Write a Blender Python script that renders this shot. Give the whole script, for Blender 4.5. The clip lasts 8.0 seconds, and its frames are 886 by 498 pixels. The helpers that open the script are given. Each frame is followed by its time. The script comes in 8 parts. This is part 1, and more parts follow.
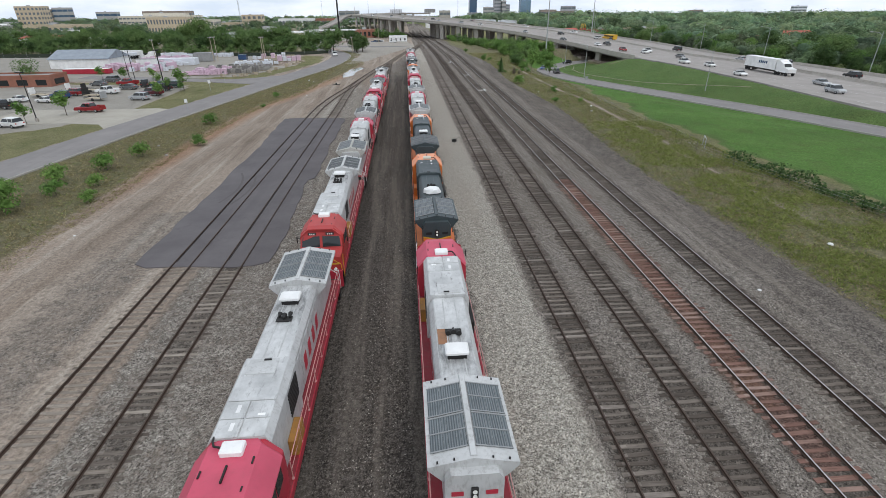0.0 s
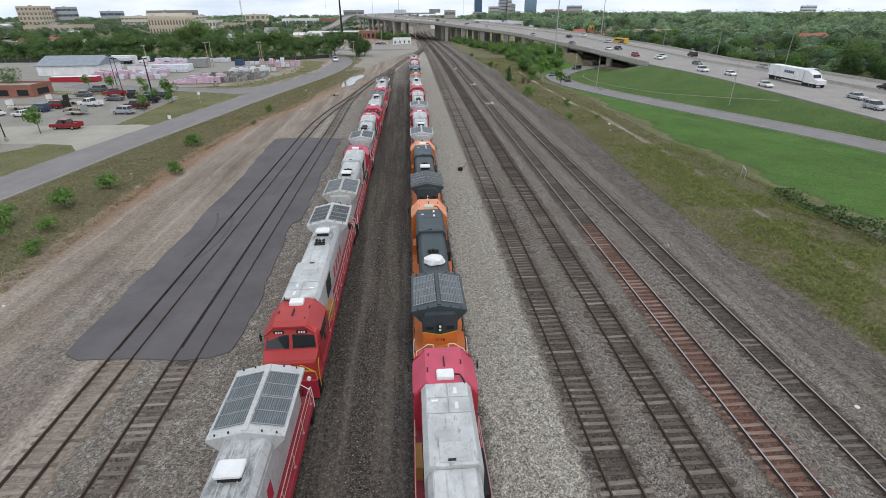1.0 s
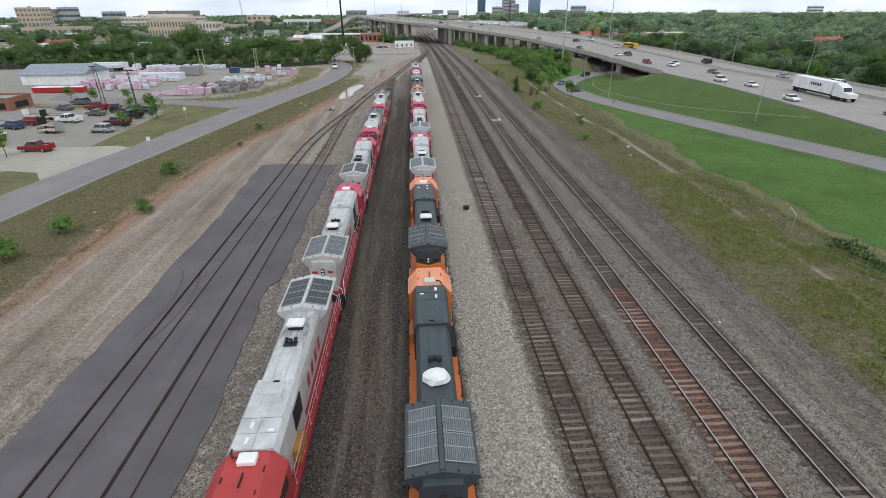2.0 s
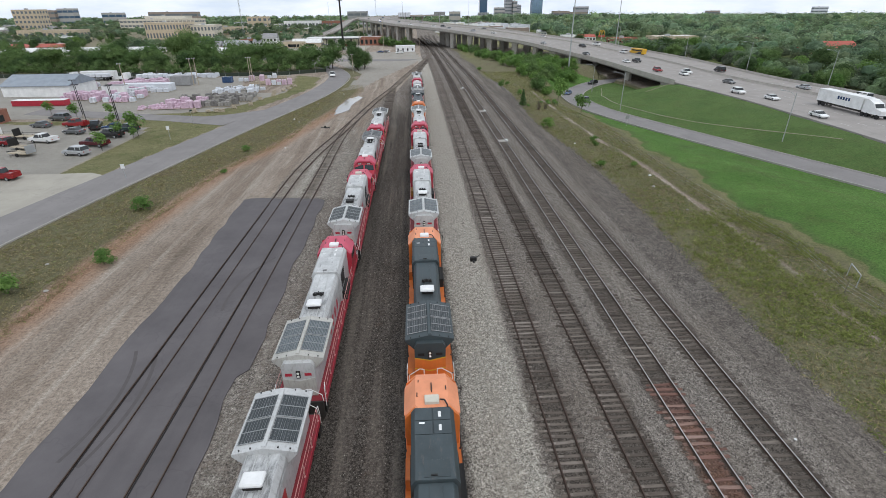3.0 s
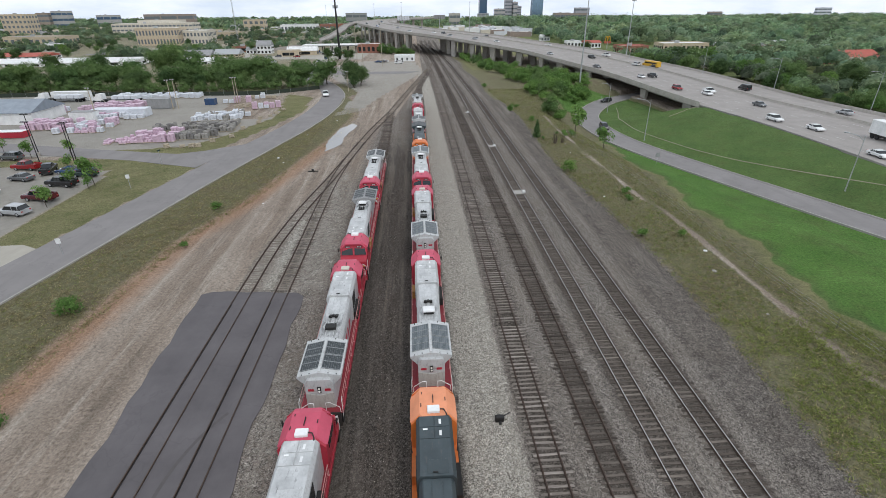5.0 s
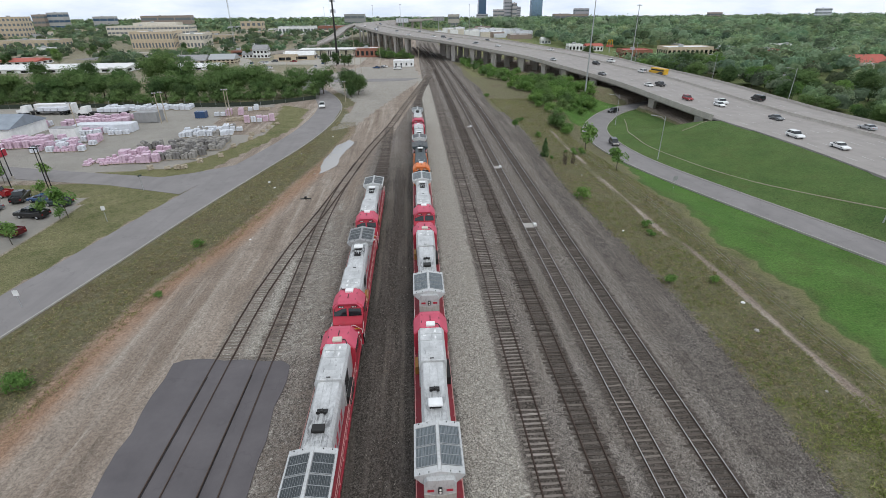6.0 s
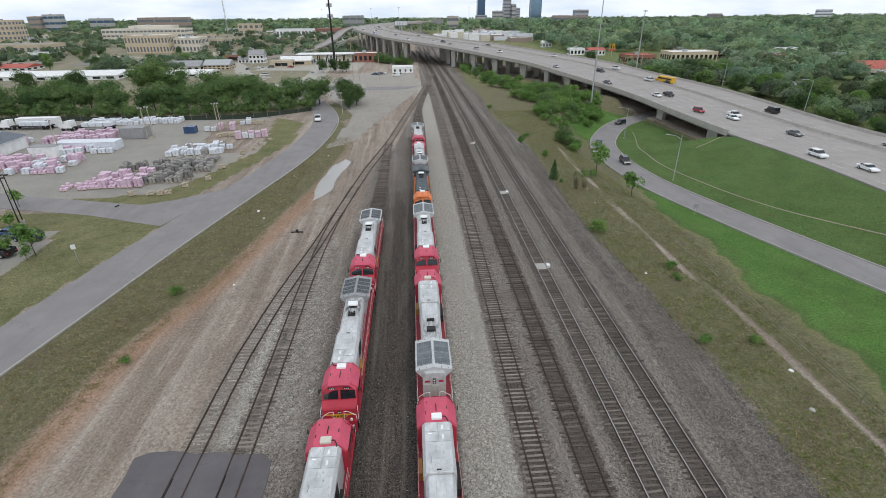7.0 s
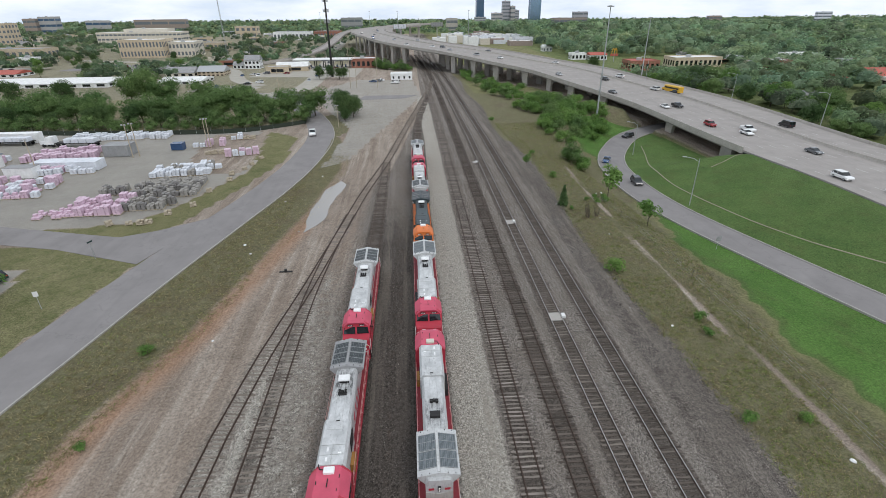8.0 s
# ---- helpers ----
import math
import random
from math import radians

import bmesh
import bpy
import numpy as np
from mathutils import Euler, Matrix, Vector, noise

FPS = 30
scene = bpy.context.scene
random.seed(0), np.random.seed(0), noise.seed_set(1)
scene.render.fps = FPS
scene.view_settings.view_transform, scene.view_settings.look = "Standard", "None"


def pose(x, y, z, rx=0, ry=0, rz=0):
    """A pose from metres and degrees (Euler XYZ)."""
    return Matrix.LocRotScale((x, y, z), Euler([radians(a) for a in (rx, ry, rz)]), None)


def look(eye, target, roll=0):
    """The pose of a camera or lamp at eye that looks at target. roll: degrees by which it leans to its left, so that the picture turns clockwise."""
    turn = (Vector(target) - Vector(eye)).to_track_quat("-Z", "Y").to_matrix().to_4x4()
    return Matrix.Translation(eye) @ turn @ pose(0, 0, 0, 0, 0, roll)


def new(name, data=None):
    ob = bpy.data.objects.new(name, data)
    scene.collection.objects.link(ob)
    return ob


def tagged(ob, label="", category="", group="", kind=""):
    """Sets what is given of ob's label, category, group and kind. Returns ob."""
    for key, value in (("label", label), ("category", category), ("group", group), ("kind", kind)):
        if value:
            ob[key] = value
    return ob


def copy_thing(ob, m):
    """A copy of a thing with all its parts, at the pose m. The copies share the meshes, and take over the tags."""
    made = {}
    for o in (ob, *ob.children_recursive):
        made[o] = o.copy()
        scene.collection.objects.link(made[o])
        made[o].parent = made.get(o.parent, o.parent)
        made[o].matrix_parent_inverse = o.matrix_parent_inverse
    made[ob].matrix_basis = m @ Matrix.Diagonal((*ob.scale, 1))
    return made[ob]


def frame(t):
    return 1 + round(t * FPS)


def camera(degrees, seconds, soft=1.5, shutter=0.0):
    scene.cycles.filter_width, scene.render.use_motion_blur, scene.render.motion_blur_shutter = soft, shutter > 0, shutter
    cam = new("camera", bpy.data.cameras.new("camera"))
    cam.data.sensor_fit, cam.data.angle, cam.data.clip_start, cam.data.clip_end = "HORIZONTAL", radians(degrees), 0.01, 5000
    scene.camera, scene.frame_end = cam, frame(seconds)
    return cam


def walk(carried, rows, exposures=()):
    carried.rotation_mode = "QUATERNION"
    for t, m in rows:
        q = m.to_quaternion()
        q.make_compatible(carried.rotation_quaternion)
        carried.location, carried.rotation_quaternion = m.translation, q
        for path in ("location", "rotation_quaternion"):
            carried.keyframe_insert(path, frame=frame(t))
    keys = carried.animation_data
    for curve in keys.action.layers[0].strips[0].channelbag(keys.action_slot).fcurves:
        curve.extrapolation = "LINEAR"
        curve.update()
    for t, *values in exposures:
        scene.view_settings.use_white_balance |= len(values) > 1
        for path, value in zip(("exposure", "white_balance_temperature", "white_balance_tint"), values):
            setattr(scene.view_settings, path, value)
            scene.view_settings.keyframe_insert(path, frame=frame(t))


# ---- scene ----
cam = camera(84.7, 8.0, soft=0.6)
PATH = [
    (0.0, (-10.257, 9.786, 19.164), (-10.1324, 11.5717, 18.2730), -0.56),
    (0.5, (-9.904, 14.705, 20.008), (-9.7871, 16.4906, 19.1149), -0.51),
    (1.0, (-9.575, 19.681, 20.919), (-9.4662, 21.4662, 20.0245), -0.49),
    (1.5, (-9.288, 24.681, 21.855), (-9.1851, 26.4660, 20.9592), -0.48),
    (2.0, (-9.042, 29.665, 22.842), (-8.9434, 31.4499, 21.9460), -0.48),
    (2.5, (-8.849, 34.602, 23.871), (-8.7537, 36.3875, 22.9744), -0.49),
    (3.0, (-8.722, 39.462, 24.930), (-8.6287, 41.2479, 24.0339), -0.50),
    (3.5, (-8.674, 44.215, 26.010), (-8.5810, 46.0005, 25.1138), -0.52),
    (4.0, (-8.692, 48.873, 27.115), (-8.5985, 50.6582, 26.2181), -0.53),
    (4.5, (-8.743, 53.475, 28.259), (-8.6489, 55.2606, 27.3623), -0.55),
    (5.0, (-8.832, 58.034, 29.407), (-8.7368, 59.8186, 28.5100), -0.57),
    (5.5, (-8.942, 62.572, 30.568), (-8.8455, 64.3570, 29.6709), -0.59),
    (6.0, (-9.057, 67.116, 31.752), (-8.9582, 68.9006, 30.8547), -0.61),
    (6.5, (-9.159, 71.689, 32.968), (-9.0583, 73.4740, 32.0710), -0.62),
    (7.0, (-9.214, 76.281, 34.191), (-9.1111, 78.0664, 33.2948), -0.63),
    (7.5, (-9.223, 80.870, 35.402), (-9.1169, 82.6560, 34.5078), -0.62),
    (8.0, (-9.212, 85.427, 36.600), (-9.1042, 87.2134, 35.7067), -0.61),
]
walk(cam, [(t, look(eye, target, roll)) for t, eye, target, roll in PATH])

# ---- world, sun, exposure ----
scene.view_settings.exposure = -0.06
world = bpy.data.worlds.new("overcast_sky")
scene.world = world
world.use_nodes = True
wn, wl = world.node_tree.nodes, world.node_tree.links
wn.clear()
w_out = wn.new("ShaderNodeOutputWorld")
w_bg = wn.new("ShaderNodeBackground")
w_sky = wn.new("ShaderNodeTexSky")
w_sky.sky_type = "NISHITA"
w_sky.sun_disc = False
w_sky.sun_elevation, w_sky.sun_rotation = radians(52), radians(150)
w_sky.altitude = 0.0
w_sky.air_density, w_sky.dust_density = 1.0, 2.0
w_cloud = wn.new("ShaderNodeTexNoise")
w_cloud.inputs["Scale"].default_value = 5.0
w_cloud.inputs["Detail"].default_value = 6.0
w_cloud.inputs["Roughness"].default_value = 0.55
w_ramp = wn.new("ShaderNodeValToRGB")
w_ramp.color_ramp.elements[0].position, w_ramp.color_ramp.elements[1].position = 0.36, 0.62
w_ramp.color_ramp.elements[0].color = (8.2, 9.4, 11.0, 1)
w_ramp.color_ramp.elements[1].color = (11.6, 12.2, 13.0, 1)
w_mix = wn.new("ShaderNodeMix")
w_mix.data_type = "RGBA"
w_mix.inputs[0].default_value = 0.9
w_place = wn.new("ShaderNodeTexCoord")
w_flat = wn.new("ShaderNodeMapping")
w_flat.inputs["Scale"].default_value = (1.0, 1.0, 4.0)
wl.new(w_place.outputs["Generated"], w_flat.inputs["Vector"])
wl.new(w_flat.outputs["Vector"], w_cloud.inputs["Vector"])
wl.new(w_cloud.outputs["Fac"], w_ramp.inputs["Fac"])
wl.new(w_ramp.outputs["Color"], w_mix.inputs[7])
wl.new(w_sky.outputs["Color"], w_mix.inputs[6])
wl.new(w_mix.outputs[2], w_bg.inputs["Color"])
w_bg.inputs["Strength"].default_value = 0.1
wl.new(w_bg.outputs["Background"], w_out.inputs["Surface"])
sun = new("sun", bpy.data.lights.new("sun", "SUN"))
sun.data.energy, sun.data.angle, sun.data.color = 1.0, radians(14), (1.0, 0.97, 0.94)
sun.matrix_basis = look((40, -60, 90), (10, 0, 0))

# ---- materials ----
def rgba(c):
    return (c[0], c[1], c[2], 1.0)


class Graph:
    """A small wrapper to write node materials in few lines."""

    def __init__(self, name, rough=0.8, metal=0.0, spec=0.4):
        self.mat = bpy.data.materials.new(name)
        self.mat.use_nodes = True
        self.n, self.l = self.mat.node_tree.nodes, self.mat.node_tree.links
        self.bsdf = self.n["Principled BSDF"]
        self.bsdf.inputs["Roughness"].default_value = rough
        self.bsdf.inputs["Metallic"].default_value = metal
        self.bsdf.inputs["Specular IOR Level"].default_value = spec
        self.pos = None

    def place(self):
        if self.pos is None:
            self.pos = self.n.new("ShaderNodeNewGeometry").outputs["Position"]
        return self.pos

    def local(self):
        return self.n.new("ShaderNodeTexCoord").outputs["Object"]

    def noise(self, scale, detail=3.0, rough=0.6, stretch=None, where=None):
        t = self.n.new("ShaderNodeTexNoise")
        t.inputs["Scale"].default_value, t.inputs["Detail"].default_value, t.inputs["Roughness"].default_value = scale, detail, rough
        v = where or self.place()
        if stretch:
            m = self.n.new("ShaderNodeVectorMath")
            m.operation = "MULTIPLY"
            m.inputs[1].default_value = stretch
            self.l.new(v, m.inputs[0])
            v = m.outputs[0]
        self.l.new(v, t.inputs["Vector"])
        return t.outputs["Fac"]

    def cells(self, scale, out="Color"):
        t = self.n.new("ShaderNodeTexVoronoi")
        t.inputs["Scale"].default_value = scale
        self.l.new(self.place(), t.inputs["Vector"])
        return t.outputs[out]

    def ramp(self, fac, *stops):
        r = self.n.new("ShaderNodeValToRGB")
        e = r.color_ramp.elements
        while len(e) < len(stops):
            e.new(0.5)
        for el, (p, c) in zip(e, stops):
            el.position, el.color = p, rgba(c)
        self.l.new(fac, r.inputs["Fac"])
        return r.outputs["Color"]

    def step(self, fac, a, b):
        m = self.n.new("ShaderNodeMapRange")
        m.inputs["From Min"].default_value, m.inputs["From Max"].default_value = a, b
        self.l.new(fac, m.inputs["Value"])
        return m.outputs["Result"]

    def math(self, op, a, b):
        m = self.n.new("ShaderNodeMath")
        m.operation = op
        for i, v in enumerate((a, b)):
            if isinstance(v, (int, float)):
                m.inputs[i].default_value = v
            else:
                self.l.new(v, m.inputs[i])
        return m.outputs[0]

    def mix(self, fac, a, b, how="MIX"):
        m = self.n.new("ShaderNodeMix")
        m.data_type, m.blend_type = "RGBA", how
        for i, v in ((0, fac), (6, a), (7, b)):
            if isinstance(v, (int, float)):
                m.inputs[i].default_value = v
            elif isinstance(v, tuple):
                m.inputs[i].default_value = rgba(v)
            else:
                self.l.new(v, m.inputs[i])
        return m.outputs[2]

    def attr(self, name):
        a = self.n.new("ShaderNodeAttribute")
        a.attribute_name = name
        s = self.n.new("ShaderNodeSeparateColor")
        self.l.new(a.outputs["Color"], s.inputs[0])
        return s.outputs

    def island(self):
        return self.n.new("ShaderNodeNewGeometry").outputs["Random Per Island"]

    def chance(self):
        return self.n.new("ShaderNodeObjectInfo").outputs["Random"]

    def bump(self, height, strength, distance=0.05):
        b = self.n.new("ShaderNodeBump")
        b.inputs["Strength"].default_value, b.inputs["Distance"].default_value = strength, distance
        self.l.new(height, b.inputs["Height"])
        self.l.new(b.outputs["Normal"], self.bsdf.inputs["Normal"])

    def colour(self, c):
        if isinstance(c, tuple):
            self.bsdf.inputs["Base Color"].default_value = rgba(c)
        else:
            self.l.new(c, self.bsdf.inputs["Base Color"])
        return self

    def rough(self, r):
        self.l.new(r, self.bsdf.inputs["Roughness"])


def dim(c, f):
    return tuple(v * f for v in c)


def paint(name, c, rough=0.45, dirt=0.25, metal=0.0, grime=(0.11, 0.09, 0.075), spec=0.4):
    """Paint on metal or plaster, with broad fading, streaks and fine grime."""
    g = Graph(name, rough, metal, spec)
    big = g.noise(0.6, 4, 0.6, where=g.local())
    fine = g.noise(5.0, 5, 0.7, stretch=(1, 1, 0.35), where=g.local())
    col = g.mix(g.step(big, 0.3, 0.75), dim(c, 0.82), dim(c, 1.1))
    g.colour(g.mix(g.math("MULTIPLY", g.step(fine, 0.5, 0.8), dirt * 2), col, grime))
    return g.mat


def plain(name, c, rough=0.6, metal=0.0, spec=0.4):
    g = Graph(name, rough, metal, spec)
    n = g.noise(3.0, 4, 0.6, where=g.local())
    g.colour(g.mix(n, dim(c, 0.78), dim(c, 1.18)))
    return g.mat


def leaves(name, a, b, c, tint=False):
    g = Graph(name, 0.75, 0, 0.15)
    col = g.ramp(g.island(), (0.0, a), (0.5, b), (1.0, c))
    hue = g.mix(g.chance(), (0.8, 0.85, 0.8), (1.25, 1.15, 1.1))
    if tint:
        own = g.n.new("ShaderNodeAttribute")
        own.attribute_name = "tint"
        hue = own.outputs["Color"]
    col = g.mix(1.0, col, hue, "MULTIPLY")
    fleck = g.step(g.noise(1.3 if tint else 3.2, 3, 0.7), 0.36, 0.66)
    col = g.mix(fleck, g.mix(1.0, col, (0.68, 0.68, 0.64), "MULTIPLY"), g.mix(1.0, col, (1.28, 1.26, 1.18), "MULTIPLY"))
    g.colour(col)
    thin = g.n.new("ShaderNodeBsdfTranslucent")
    g.l.new(col, thin.inputs["Color"])
    both = g.n.new("ShaderNodeMixShader")
    both.inputs[0].default_value = 0.4
    g.l.new(g.bsdf.outputs[0], both.inputs[1])
    g.l.new(thin.outputs[0], both.inputs[2])
    g.l.new(both.outputs[0], g.n["Material Output"].inputs["Surface"])
    return g.mat


def ground_mat():
    g = Graph("ground", 0.95, 0, 0.1)
    z1, z2, z3 = g.attr("zone"), g.attr("cover"), g.attr("fines")
    n1, n2, n3 = g.noise(0.12, 5, 0.65), g.noise(0.9, 5, 0.7), g.noise(7.0, 4, 0.75)
    n4 = g.noise(2.6, 5, 0.75)
    drift = g.noise(0.25, 4, 0.6, stretch=(1.0, 0.06, 1.0))
    streak = g.noise(0.6, 4, 0.7, stretch=(1.0, 0.05, 1.0))

    def speck(scale):
        sp = g.n.new("ShaderNodeSeparateColor")
        g.l.new(g.cells(scale), sp.inputs[0])
        return sp.outputs
    coarse, fine = speck(12.0), speck(21.0)
    pebble = g.step(g.math("ADD", g.math("MULTIPLY", coarse[0], 0.5), g.math("MULTIPLY", fine[0], 0.5)), 0.15, 0.85)
    pale = g.math("MAXIMUM", g.step(coarse[1], 0.72, 1.0), g.step(fine[1], 0.68, 1.0))
    ragged = g.math("ADD", g.math("MULTIPLY", g.math("SUBTRACT", n2, 0.5), 0.6), g.math("MULTIPLY", g.math("SUBTRACT", n3, 0.5), 0.5))

    def edge(a):
        return g.step(g.math("ADD", a, ragged), 0.38, 0.62)

    def some(f, a, b, k):
        return g.math("MULTIPLY", g.step(f, a, b), k)

    dirt = g.mix(g.step(n1, 0.3, 0.7), (0.235, 0.184, 0.144), (0.335, 0.272, 0.220))
    dirt = g.mix(some(drift, 0.42, 0.65, 0.6), dirt, (0.42, 0.358, 0.30))
    dirt = g.mix(some(streak, 0.52, 0.66, 0.65), dirt, (0.47, 0.412, 0.352))
    dirt = g.mix(some(streak, 0.46, 0.32, 0.45), dirt, (0.135, 0.110, 0.088))
    dirt = g.mix(some(n4, 0.52, 0.75, 0.4), dirt, (0.15, 0.122, 0.098))
    dirt = g.mix(some(g.noise(0.32, 6, 0.72), 0.50, 0.66, 0.4), dirt, (0.185, 0.155, 0.128))
    dirt = g.mix(some(pale, 0.3, 1.0, 0.18), dirt, (0.42, 0.39, 0.34))
    clay = g.mix(n2, (0.31, 0.125, 0.05), (0.43, 0.24, 0.125))
    col = dirt
    dark = g.mix(pebble, (0.030, 0.026, 0.023), (0.300, 0.265, 0.234))
    dark = g.mix(g.math("MULTIPLY", pale, 0.62), dark, (0.49, 0.445, 0.39))
    dark = g.mix(some(n4, 0.48, 0.7, 0.55), dark, (0.055, 0.047, 0.041))
    dark = g.mix(some(n1, 0.4, 0.66, 0.5), dark, (0.145, 0.120, 0.097))
    dark = g.mix(some(drift, 0.5, 0.7, 0.5), dark, (0.115, 0.095, 0.079))
    dark = g.mix(some(streak, 0.56, 0.68, 0.55), dark, (0.30, 0.268, 0.23))
    col = g.mix(edge(z2[1]), col, dark)
    white = g.mix(pebble, (0.085, 0.074, 0.060), (0.50, 0.462, 0.400))
    white = g.mix(g.math("MULTIPLY", pale, 0.9), white, (0.66, 0.622, 0.55))
    white = g.mix(some(n4, 0.5, 0.72, 0.55), white, (0.20, 0.175, 0.142))
    white = g.mix(some(streak, 0.52, 0.66, 0.6), white, (0.33, 0.297, 0.25))
    col = g.mix(edge(z2[0]), col, white)
    fines = g.mix(pebble, (0.036, 0.030, 0.025), (0.118, 0.100, 0.085))
    col = g.mix(g.math("MULTIPLY", edge(z3[0]), 0.8), col, fines)
    col = g.mix(g.math("MULTIPLY", edge(z3[1]), 0.6), col, g.mix(pebble, (0.075, 0.032, 0.025), (0.18, 0.098, 0.078)))
    blackening = g.mix(pebble, (0.026, 0.022, 0.019), (0.088, 0.076, 0.066))
    blackening = g.mix(g.math("MULTIPLY", pale, 0.45), blackening, (0.31, 0.28, 0.25))
    blackening = g.mix(some(streak, 0.47, 0.62, 0.75), blackening, (0.185, 0.160, 0.136))
    col = g.mix(g.math("MULTIPLY", edge(z3[2]), 0.9), col, blackening)
    col = g.mix(g.math("MULTIPLY", g.step(g.math("ADD", z1[2], ragged), 0.18, 0.95), 0.52), col, clay)
    rough_grass = g.mix(g.step(n2, 0.3, 0.7), (0.118, 0.116, 0.060), (0.222, 0.204, 0.124))
    rough_grass = g.mix(some(n1, 0.50, 0.66, 0.6), rough_grass, (0.150, 0.116, 0.082))
    rough_grass = g.mix(some(n4, 0.54, 0.68, 0.75), rough_grass, (0.066, 0.058, 0.036))
    rough_grass = g.mix(some(n4, 0.46, 0.30, 0.65), rough_grass, (0.135, 0.150, 0.064))
    rough_grass = g.mix(some(n3, 0.52, 0.72, 0.65), rough_grass, (0.215, 0.188, 0.122))
    col = g.mix(edge(z1[0]), col, rough_grass)
    olive = g.mix(g.step(n1, 0.3, 0.7), (0.080, 0.142, 0.042), (0.124, 0.190, 0.060))
    straw = g.mix(g.step(n1, 0.3, 0.7), (0.180, 0.175, 0.085), (0.255, 0.235, 0.125))
    olive = g.mix(g.step(z1[1], 0.70, 0.78), straw, olive)
    lush = g.mix(g.step(n1, 0.3, 0.7), (0.080, 0.172, 0.036), (0.128, 0.238, 0.060))
    lawn = g.mix(g.step(z1[1], 0.86, 0.98), olive, lush)
    lawn = g.mix(some(n3, 0.45, 0.75, 0.55), lawn, (0.050, 0.078, 0.024))
    lawn = g.mix(some(n4, 0.55, 0.72, 0.5), lawn, (0.145, 0.140, 0.062))
    lawn = g.mix(some(n2, 0.54, 0.7, 0.38), lawn, (0.046, 0.078, 0.022))
    lawn = g.mix(some(g.noise(0.22, 5, 0.72), 0.5, 0.68, 0.5), lawn, (0.105, 0.128, 0.046))
    lawn = g.mix(some(g.noise(0.055, 4, 0.6), 0.5, 0.66, 0.3), lawn, (0.056, 0.082, 0.026))
    col = g.mix(edge(z1[1]), col, lawn)
    grain = g.ramp(g.noise(3.4, 7, 0.9), (0.36, (0.50, 0.50, 0.50)), (0.64, (1.55, 1.55, 1.55)))
    col = g.mix(1.0, col, grain, "MULTIPLY")
    paved = g.mix(n2, (0.31, 0.29, 0.255), (0.42, 0.395, 0.35))
    paved = g.mix(some(n1, 0.45, 0.7, 0.4), paved, (0.25, 0.236, 0.214))
    paved = g.mix(some(n4, 0.55, 0.75, 0.3), paved, (0.235, 0.215, 0.19))
    col = g.mix(edge(z2[2]), col, paved)
    g.colour(col)
    g.bump(g.math("ADD", g.math("MULTIPLY", pebble, 0.9), n3), 1.0, 0.08)
    return g.mat


def asphalt_mat(name, a, b, crack=0.5):
    g = Graph(name, 0.9, 0, 0.2)
    n1, n2 = g.noise(0.2, 5, 0.65), g.noise(14.0, 3, 0.7)
    drift = g.noise(0.5, 4, 0.6, stretch=(1.0, 0.08, 1.0))
    col = g.mix(g.step(n1, 0.3, 0.7), a, b)
    col = g.mix(g.math("MULTIPLY", g.step(drift, 0.5, 0.75), 0.35), col, dim(a, 0.7))
    col = g.mix(g.math("MULTIPLY", n2, 0.35), col, dim(b, 1.2))
    t = g.n.new("ShaderNodeTexVoronoi")
    t.feature = "DISTANCE_TO_EDGE"
    t.inputs["Scale"].default_value = 0.09
    w = g.n.new("ShaderNodeVectorMath")
    w.operation = "ADD"
    big = g.n.new("ShaderNodeTexNoise")
    big.inputs["Scale"].default_value = 0.5
    s = g.n.new("ShaderNodeVectorMath")
    s.operation = "SCALE"
    s.inputs["Scale"].default_value = 5.0
    g.l.new(g.place(), big.inputs["Vector"])
    g.l.new(big.outputs["Color"], s.inputs[0])
    g.l.new(g.place(), w.inputs[0])
    g.l.new(s.outputs[0], w.inputs[1])
    g.l.new(w.outputs[0], t.inputs["Vector"])
    line = g.step(t.outputs["Distance"], 0.009, 0.003)
    g.colour(g.mix(g.math("MULTIPLY", line, crack), col, dim(a, 0.35)))
    g.bump(n2, 0.3, 0.01)
    return g.mat


def wood_tie_mat(name, a, b, c):
    g = Graph(name, 0.95, 0, 0.1)
    r = g.ramp(g.chance(), (0.0, a), (0.55, b), (1.0, c))
    r2 = g.ramp(g.island(), (0.0, a), (0.55, b), (1.0, c))
    n = g.noise(3.0, 4, 0.7, stretch=(0.3, 2.5, 1))
    big = g.noise(0.12, 3, 0.6)
    col = g.mix(0.5, r, r2)
    col = g.mix(g.math("MULTIPLY", g.step(n, 0.4, 0.7), 0.55), col, dim(a, 0.5))
    g.colour(g.mix(g.math("MULTIPLY", g.step(big, 0.5, 0.65), 0.3), col, (0.16, 0.13, 0.11)))
    return g.mat


def grille_mat(name, a, b, pitch):
    """Radiator screens: fine louvre bars across the panel."""
    g = Graph(name, 0.5, 0.2)
    w = g.n.new("ShaderNodeTexWave")
    w.wave_type, w.bands_direction = "BANDS", "X"
    w.inputs["Scale"].default_value = pitch
    w.inputs["Distortion"].default_value = 0.3
    g.l.new(g.local(), w.inputs["Vector"])
    n = g.noise(1.2, 4, 0.6, where=g.local())
    col = g.mix(w.outputs["Fac"], a, b)
    g.colour(g.mix(g.math("MULTIPLY", g.step(n, 0.4, 0.7), 0.5), col, dim(a, 0.8)))
    g.bump(w.outputs["Fac"], 0.6, 0.02)
    return g.mat


